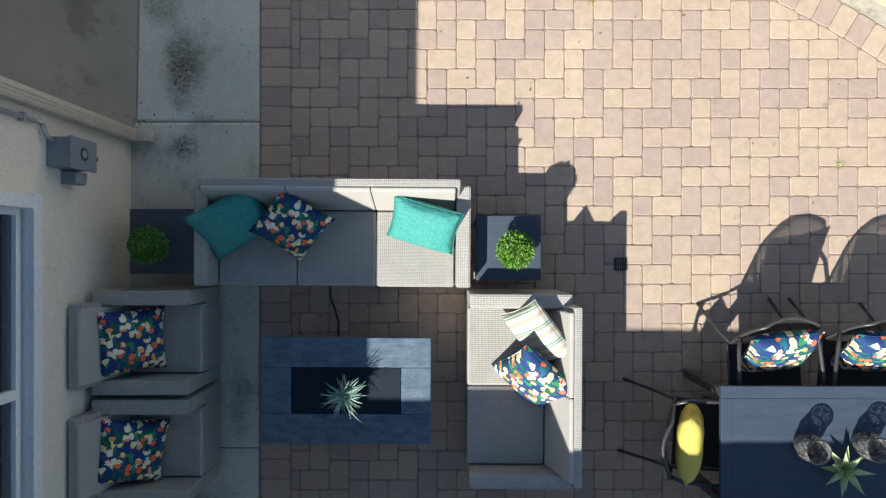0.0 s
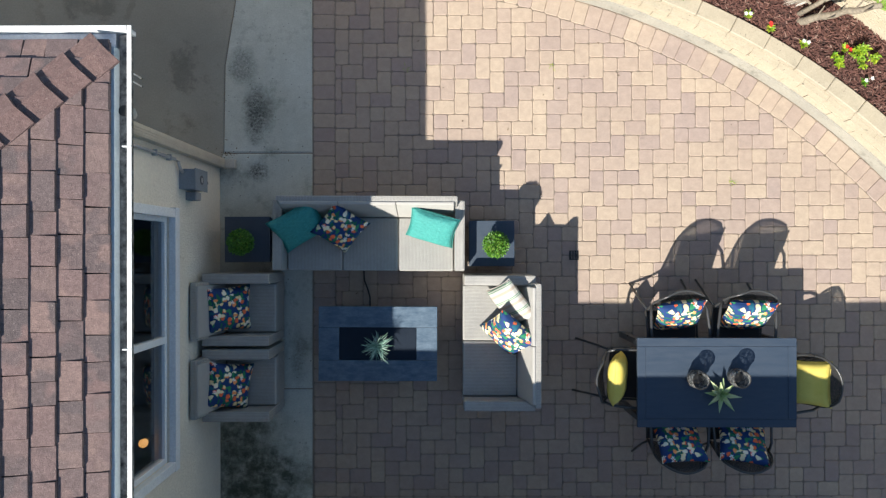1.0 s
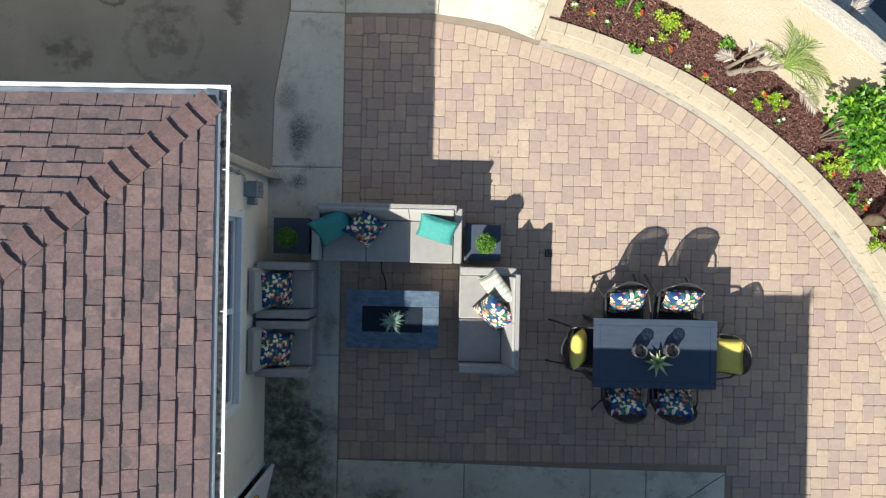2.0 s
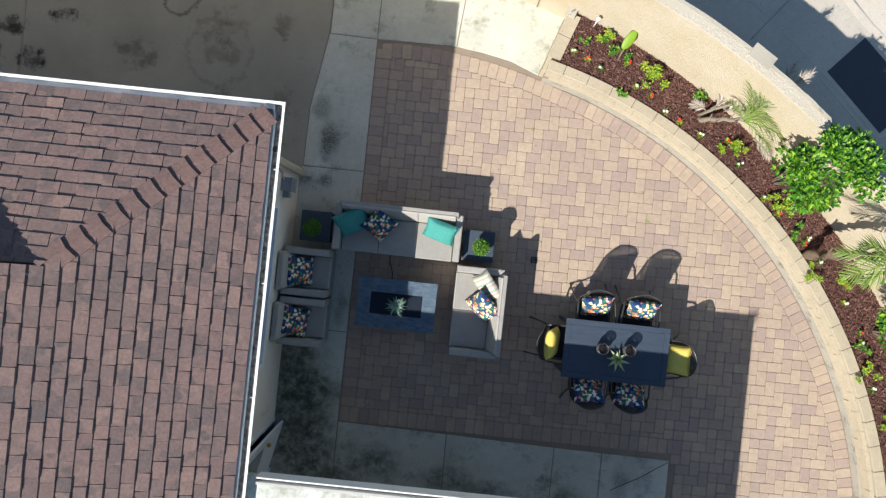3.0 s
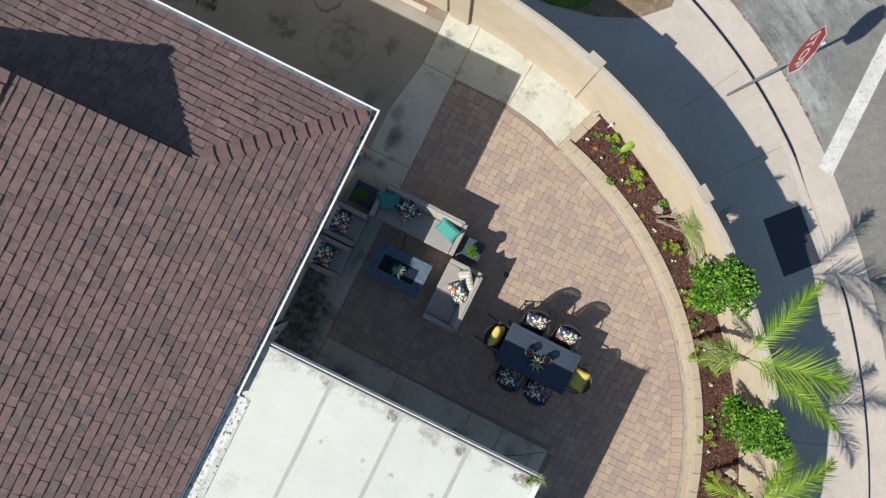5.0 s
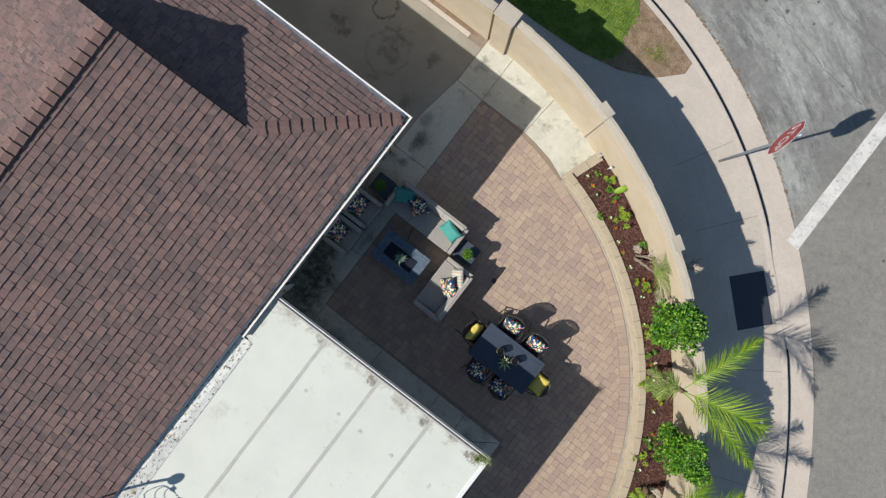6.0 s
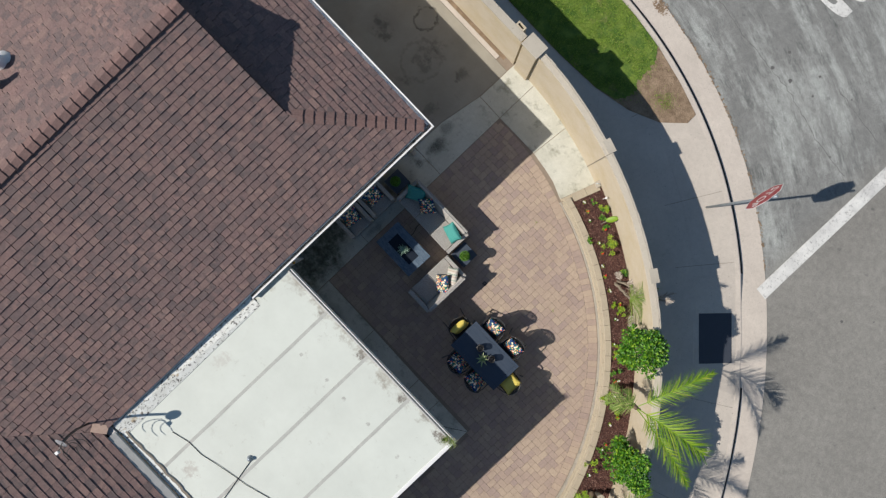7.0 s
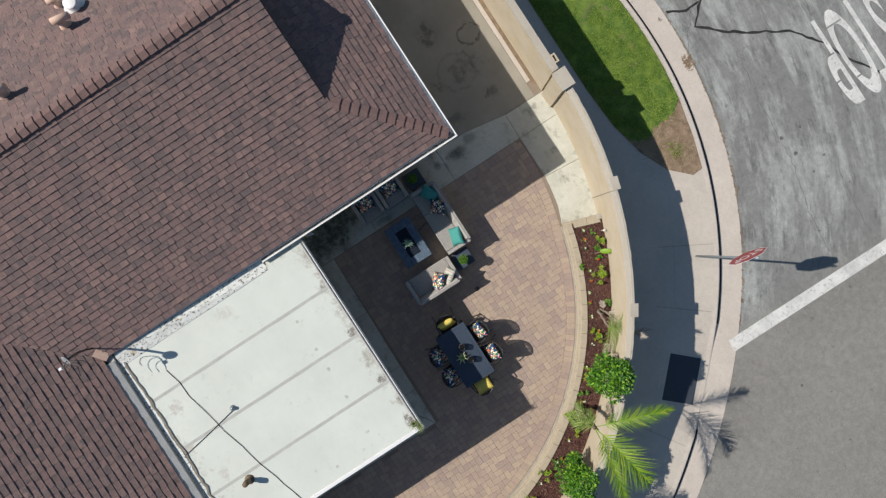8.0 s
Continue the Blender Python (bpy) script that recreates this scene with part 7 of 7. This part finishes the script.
bm.transform(pose(0.11, 0.04, 1.14, 48, 0, 25))
reflector = part("reflector", bm, CONDUIT, dish, smooth=True)
part("feed_arm", tube(bmesh.new(), [(0.11, 0.04, 1.12), (0.20, -0.16, 1.16)], 0.010, 6), BLACKMETAL, reflector, smooth=True)
part("feed_head", rbox(0.17, -0.20, 1.12, 0.23, -0.13, 1.19, 0.008), WHITEPAINT, reflector)
for pts, h in ((((-1.30, -7.18), (-1.50, -7.16), (-1.64, -7.32), (-1.75, -7.55), (-1.66, -7.64), (-1.57, -7.64)), 1.05), (((-1.28, -7.18), (-1.51, -7.18), (-1.60, -7.38), (-1.51, -7.53), (-1.33, -7.52)), 1.15),
               (((-1.18, -7.20), (-1.40, -7.13), (-1.45, -7.27), (-1.38, -7.39), (-1.22, -7.37)), 1.22)):
    line = [Vector((x - 0.654 * h + 2.49, y - 0.864 * h + 8.22, CZ + h - 2.95)) for x, y in pts]
    bend = [line[0]] + [line[i].lerp(line[i + 1], f) for i in range(len(line) - 1) for f in (0.25, 0.75)] + [line[-1]]
    part("cable_loop", tube(bmesh.new(), bend, 0.008, 5), RUBBER, dish, smooth=True)
board = thing("roof_patch", "tan weathered patch plate on the shingle roof", "roof patch", pose(-2.26, -8.17, 2.905, 0, 22.6, 30))
part("plate", rbox(-0.16, -0.10, -0.02, 0.16, 0.10, 0.006, 0.004), PIPEPAINT, board)
cable = thing("roof_cable", "thin dark cable lying across the white patio cover", "cable")
part("wire", tube(bmesh.new(), [(x, y, CZ + 0.021) for x, y in wander([(-1.18, -7.20), (-0.75, -7.11), (-0.40, -7.10), (0.47, -6.92), (1.79, -6.57), (3.0, -6.22)], 0.25, 0.010, 6)] + [(3.18, -6.17, CZ + 0.035)], 0.007, 5), RUBBER, cable, smooth=True)
stay = thing("roof_cable", "thin dark wire leading to a roof cap", "cable")
part("wire", tube(bmesh.new(), [(0.72, -7.90, CZ + 0.036), (0.60, -7.2, CZ + 0.021), (0.45, -6.44, CZ + 0.025)], 0.008, 5), RUBBER, stay, smooth=True)
for x, y, rr, h, mt, label in ((0.40, -6.40, 0.045, 0.10, GALV, "small galvanised cap on the patio cover"), (2.0, -6.98, 0.072, 0.36, BARK, "dark stubby vent pipe on the patio cover")):
    v = thing("roof_vent", label, "roof vent", pose(x, y, CZ))
    bm = bmesh.new()
    lathe(bm, [(rr * 1.6, 0.0), (rr * 1.6, 0.016), (rr * 0.8, 0.022), (rr * 0.8, h * 0.6), (rr, h * 0.62), (rr * 0.9, h)], 14)
    part("pipe_cap", bm, mt, v, smooth=True)
for x, y, rr, h, mt, bend in ((-8.35, -4.40, 0.085, 0.30, PIPEPAINT, 1), (-8.65, -4.05, 0.15, 0.24, WHITEPAINT, 0), (-7.67, -6.18, 0.085, 0.30, PIPEPAINT, 1), (-8.95, -4.35, 0.075, 0.25, PIPEPAINT, 1)):
    z = west_z(x, y)
    v = thing("roof_vent", "pale painted vent pipe on the shingle roof", "roof vent", pose(x, y, z), "shingle roof vents")
    bm = bmesh.new()
    lathe(bm, [(rr * 1.9, -0.12), (rr * 1.7, 0.02), (rr, 0.06), (rr, h), (rr * 0.8, h + 0.01)], 14)
    part("pipe", bm, mt, v, smooth=True)
    if bend:
        part("cap_arm", tube(bmesh.new(), [(-0.02, -0.12, h + 0.03), (0.01, 0.05, h + 0.04), (0.05, 0.26, h + 0.03)], rr * 0.9, 10), mt, v, smooth=True)

# dry weeds grown in the corner of the cover's gutter
weeds = thing("dry_weeds", "dry pale weeds growing in the corner of the patio cover gutter", "weeds", pose(3.12, -3.0, CZ - 0.02))
b, r = Bunch(), random.Random(61)
for k in range(70):
    a, e = r.uniform(0, 6.28), r.uniform(0.1, 1.3)
    b.blade((r.gauss(0, 0.05), r.gauss(0, 0.03), 0.0), (math.cos(a) * math.cos(e), math.sin(a) * math.cos(e), math.sin(e)), r.uniform(0.08, 0.24), 0.006, r.uniform(0.2, 1.6), 4)
b.part("stalks", DEADPALM, weeds)


# ---- pavers, piece by piece ----
U = 0.0766
STONES = ((0, 0, 2, 3), (2, 0, 2, 2), (4, 0, 3, 2))
X_EDGE, Y_SOUTH = -1.425, -2.955


def edge_radius(deg):
    k = min(1.0, max(0.0, (deg - 74.0) / 20.0))
    return 7.445 + 0.185 * k


def stone(poly, rng):
    return soft_prism(poly, -0.05, rng.uniform(-0.003, 0.003), 0.006, 0.0045)


def gap(poly, g=0.0020):
    cx, cy = sum(p[0] for p in poly) / len(poly), sum(p[1] for p in poly) / len(poly)
    hx, hy = max(abs(p[0] - cx) for p in poly), max(abs(p[1] - cy) for p in poly)
    return [(cx + (x - cx) * (1 - g / hx), cy + (y - cy) * (1 - g / hy)) for x, y in poly]


def rounded(poly, cut=0.016):
    """Corners taken off, as tumbled stones have."""
    out = []
    for a, b, c in zip(poly[-1:] + poly[:-1], poly, poly[1:] + poly[:1]):
        for e in (a, c):
            d = math.hypot(e[0] - b[0], e[1] - b[1])
            k = min(cut, d * 0.3) / max(d, 1e-6)
            out.append((b[0] + (e[0] - b[0]) * k, b[1] + (e[1] - b[1]) * k))
    return out


laid = []
ox, oy = -0.046, 1.801
for k in range(-75, 76):
    for m_ in range(-20, 21):
        for sx, sy, w, h in STONES:
            gx, gy = sx + 2 * k + 7 * m_, sy + 2 * k - m_
            x0, y1 = ox + gx * U, oy - gy * U
            x1, y0 = x0 + w * U, y1 - h * U
            if x1 < X_EDGE + 0.24 or x0 > 7.3 or y0 > 3.2 or y1 < -8.2:
                continue
            poly = [(x0, y0), (x1, y0), (x1, y1), (x0, y1)]
            poly = clip(poly, X_EDGE + 0.238, 0, 1, 0)
            if x0 < 3.85 and y0 < Y_SOUTH + 0.24 and len(poly) > 2:
                poly = clip(poly, 0, Y_SOUTH + 0.238, 0, 1) if x1 < 3.95 or y1 > Y_SOUTH + 0.24 else clip(poly, 3.85, 0, 1, 0)
            if len(poly) < 3:
                continue
            cx, cy = (x0 + x1) / 2 - PATIO[0], (y0 + y1) / 2 - PATIO[1]
            deg = math.degrees(math.atan2(cy, cx))
            rim = edge_radius(deg) - 0.238
            if math.hypot(cx, cy) > rim - 0.25:
                d = math.hypot(cx, cy)
                poly = clip(poly, PATIO[0] + cx / d * rim, PATIO[1] + cy / d * rim, -cx, -cy)
            if len(poly) > 2 and area(poly) > 0.0012:
                laid.append(poly)
y = Y_SOUTH + 0.245
while y < 3.0:
    if math.hypot(X_EDGE + 0.1 - PATIO[0], y + 0.15 - PATIO[1]) < 7.60:
        laid.append([(X_EDGE, y), (X_EDGE + 0.235, y), (X_EDGE + 0.235, y + 2 * U), (X_EDGE, y + 2 * U)])
    y += 2 * U
x = X_EDGE
while x < 3.8:
    laid.append([(x, Y_SOUTH), (x + 2 * U, Y_SOUTH), (x + 2 * U, Y_SOUTH + 0.235), (x, Y_SOUTH + 0.235)])
    x += 2 * U
deg, step = 96.0, math.degrees(2 * U / 7.40)
while deg > -25:
    r1, r0 = edge_radius(deg - step / 2), edge_radius(deg - step / 2) - 0.235
    if on_arc(PATIO, r0, deg)[0] > X_EDGE:
        laid.append([on_arc(PATIO, r0, deg), on_arc(PATIO, r0, deg - step), on_arc(PATIO, r1, deg - step), on_arc(PATIO, r1, deg)])
    deg -= step

rng = random.Random(17)
laid = [p if area(p) > 0 else p[::-1] for p in laid]
laid.sort(key=lambda p: math.hypot(p[0][0] - 0.75, p[0][1] - 0.9))
shapes, rest = {}, []
for k, poly in enumerate(laid):
    poly = rounded(gap(poly))
    if k < 300:
        cx, cy = poly[0]
        local = [(x - cx, y - cy) for x, y in poly]
        key = tuple(round(v, 3) for p in local for v in p)
        if key not in shapes:
            shapes[key] = mesh_of("paver", soft_prism(local, -0.05, 0.0, 0.006, 0.0045))
        ob = part("paver", shapes[key], PAVER, floor)
        ob.location = (cx, cy, rng.uniform(-0.003, 0.003))
        ob.rotation_euler = (rng.gauss(0, 0.006), rng.gauss(0, 0.006), rng.gauss(0, 0.006))
    else:
        rest.append(raw(stone(poly, rng)))
joined("pavers_beyond", rest, PAVER_REST, floor, "tan and mauve concrete pavers further off")

# ---- shingles, piece by piece ----
COURSE = 0.137
SEG = (0.15, 0.17, 0.19, 0.20, 0.22, 0.25)


def tab(poly, zf, drop, rise):
    """One shingle tab: drop(x, y) is its distance up from the lower edge, over the course."""
    bm = bmesh.new()
    prism(bm, poly, lambda x, y: zf(x, y) - 0.011, lambda x, y: zf(x, y) + rise * (1 - drop(x, y)))
    return raw(bm)


tabs = []
rng = random.Random(23)


def lay(zf, axis, start, sign_, courses, lo, hi, cut):
    """Courses from the eave up. axis 0: courses step along x. cut(poly, middle) trims at hips, valleys and rakes."""
    for c in range(courses):
        s0 = start + sign_ * c * COURSE
        top = start + sign_ * (c + 1) * COURSE
        t = lo - rng.random() * 0.3
        thick = c % 2
        while t < hi:
            w = rng.choice(SEG)
            g = 0.0024
            a0, a1, j = t + g, t + w - g, rng.choice((-0.0025, 0.0, 0.0, 0.0015))
            low, s1 = s0 + j, top + sign_ * rng.uniform(-0.004, 0.012)
            nick = [(a0, low), (a0 + w * 0.35, low + rng.uniform(-0.001, 0.001)), (a0 + w * 0.65, low + rng.uniform(-0.001, 0.001)), (a1, low)]
            skew = rng.uniform(-0.002, 0.008)
            poly = [(q, p) for p, q in nick] + [(s1, a1 + skew), (s1, a0 + skew)]
            if axis == 1:
                poly = [(q, p) for p, q in poly]
            if area(poly) < 0:
                poly = poly[::-1]
            poly = cut(poly, (s0 + top) / 2)
            if len(poly) > 2 and area(poly) > 0.001:
                rise = (rng.uniform(0.011, 0.015), rng.uniform(0.020, 0.026))[thick]
                i = 0 if axis == 0 else 1
                mx, my = poly[0]
                tabs.append((math.hypot(mx + 2.6, my - 0.2), tab(poly, zf, lambda x, y: min(1.0, abs((x if i == 0 else y) - s0) / COURSE), rise)))
            t += w
            thick = 1 - thick if rng.random() < 0.85 else thick


def cut_east(poly, mid):
    poly = clip(clip(poly, EAVE_X, VALLEY_Y, -1, 1), RIDGE_X, 0, 1, 0)
    if len(poly) < 3:
        return poly
    return clip(poly, EAVE_X, EAVE_Y, 1, -1) if mid > HIP_X else clip(poly, 0, GABLE_Y, 0, -1)


def cut_north(poly, mid):
    poly = clip(poly, EAVE_X, EAVE_Y, -1, 1)
    return clip(poly, 2 * RIDGE_X - EAVE_X, EAVE_Y, 1, 1) if len(poly) > 2 else poly


lay(east_z, 0, EAVE_X - 0.12, -1, 33, -12.6, 1.5, cut_east)
lay(north_z, 1, EAVE_Y - 0.10, -1, 17, -9.8, -1.9, cut_north)
lay(west_z, 0, -11.0, 1, 32, -9.5, GABLE_Y, lambda p, m_: clip(p, 0, GABLE_Y, 0, -1))
lay(wing_z, 1, VALLEY_Y - 0.17, -1, 31, -6.6, 3.5, lambda p, m_: clip(p, EAVE_X, VALLEY_Y, 1, -1))
tabs.sort(key=lambda q: q[0])
for _, (v, f) in tabs[:300]:
    me = bpy.data.meshes.new("shingle")
    me.from_pydata(v, [], f)
    part("shingle", me, SHINGLE, roof)
joined("shingles_beyond", [q for _, q in tabs[300:]], SHINGLE_REST, roof, "brown asphalt shingles further off")


def cap_row(a, b, count, spread, lift=0.03, drop=(0.0, 0.0)):
    """Folded cap shingles from a up to b; spread: half the width, drop: fall of the two wings."""
    a, b = Vector(a), Vector(b)
    d = (b - a) / count
    way = d.normalized()
    side = Vector((way.y, -way.x, 0)).normalized()
    for k in range(count):
        low, high = a + d * k, a + d * (k + 1.1)
        vs, fs = [], []
        for p, up in ((low, lift + 0.018), (high, lift - 0.012)):
            for s, fall in ((-1, drop[0]), (0, 0.0), (1, drop[1])):
                for th in (0.0, -0.02):
                    vs.append(tuple(p + side * s * spread + Vector((0, 0, up - fall + th))))
        fs = [(0, 2, 8, 6), (2, 4, 10, 8), (1, 7, 9, 3), (3, 9, 11, 5), (0, 1, 3, 2), (2, 3, 5, 4), (6, 8, 9, 7), (8, 10, 11, 9), (0, 6, 7, 1), (4, 5, 11, 10)]
        me = bpy.data.meshes.new("cap_shingle")
        me.from_pydata(vs, [], fs)
        me.update()
        part("cap_shingle", me, CAPSHINGLE, roof)


HIP_STEP = 0.1429
cap_row((EAVE_X - 0.15, EAVE_Y - 0.15, EAVE_Z + 0.067), (EAVE_X - 0.15 - 13 * HIP_STEP, EAVE_Y - 0.15 - 13 * HIP_STEP, EAVE_Z + 0.067 + PITCH * 13 * HIP_STEP), 13, 0.128, 0.02, (0.045, 0.045))
cap_row((RIDGE_X, GABLE_Y, RIDGE_Z), (RIDGE_X, -12.5, RIDGE_Z), 58, 0.14, 0.045, (0.05, 0.05))
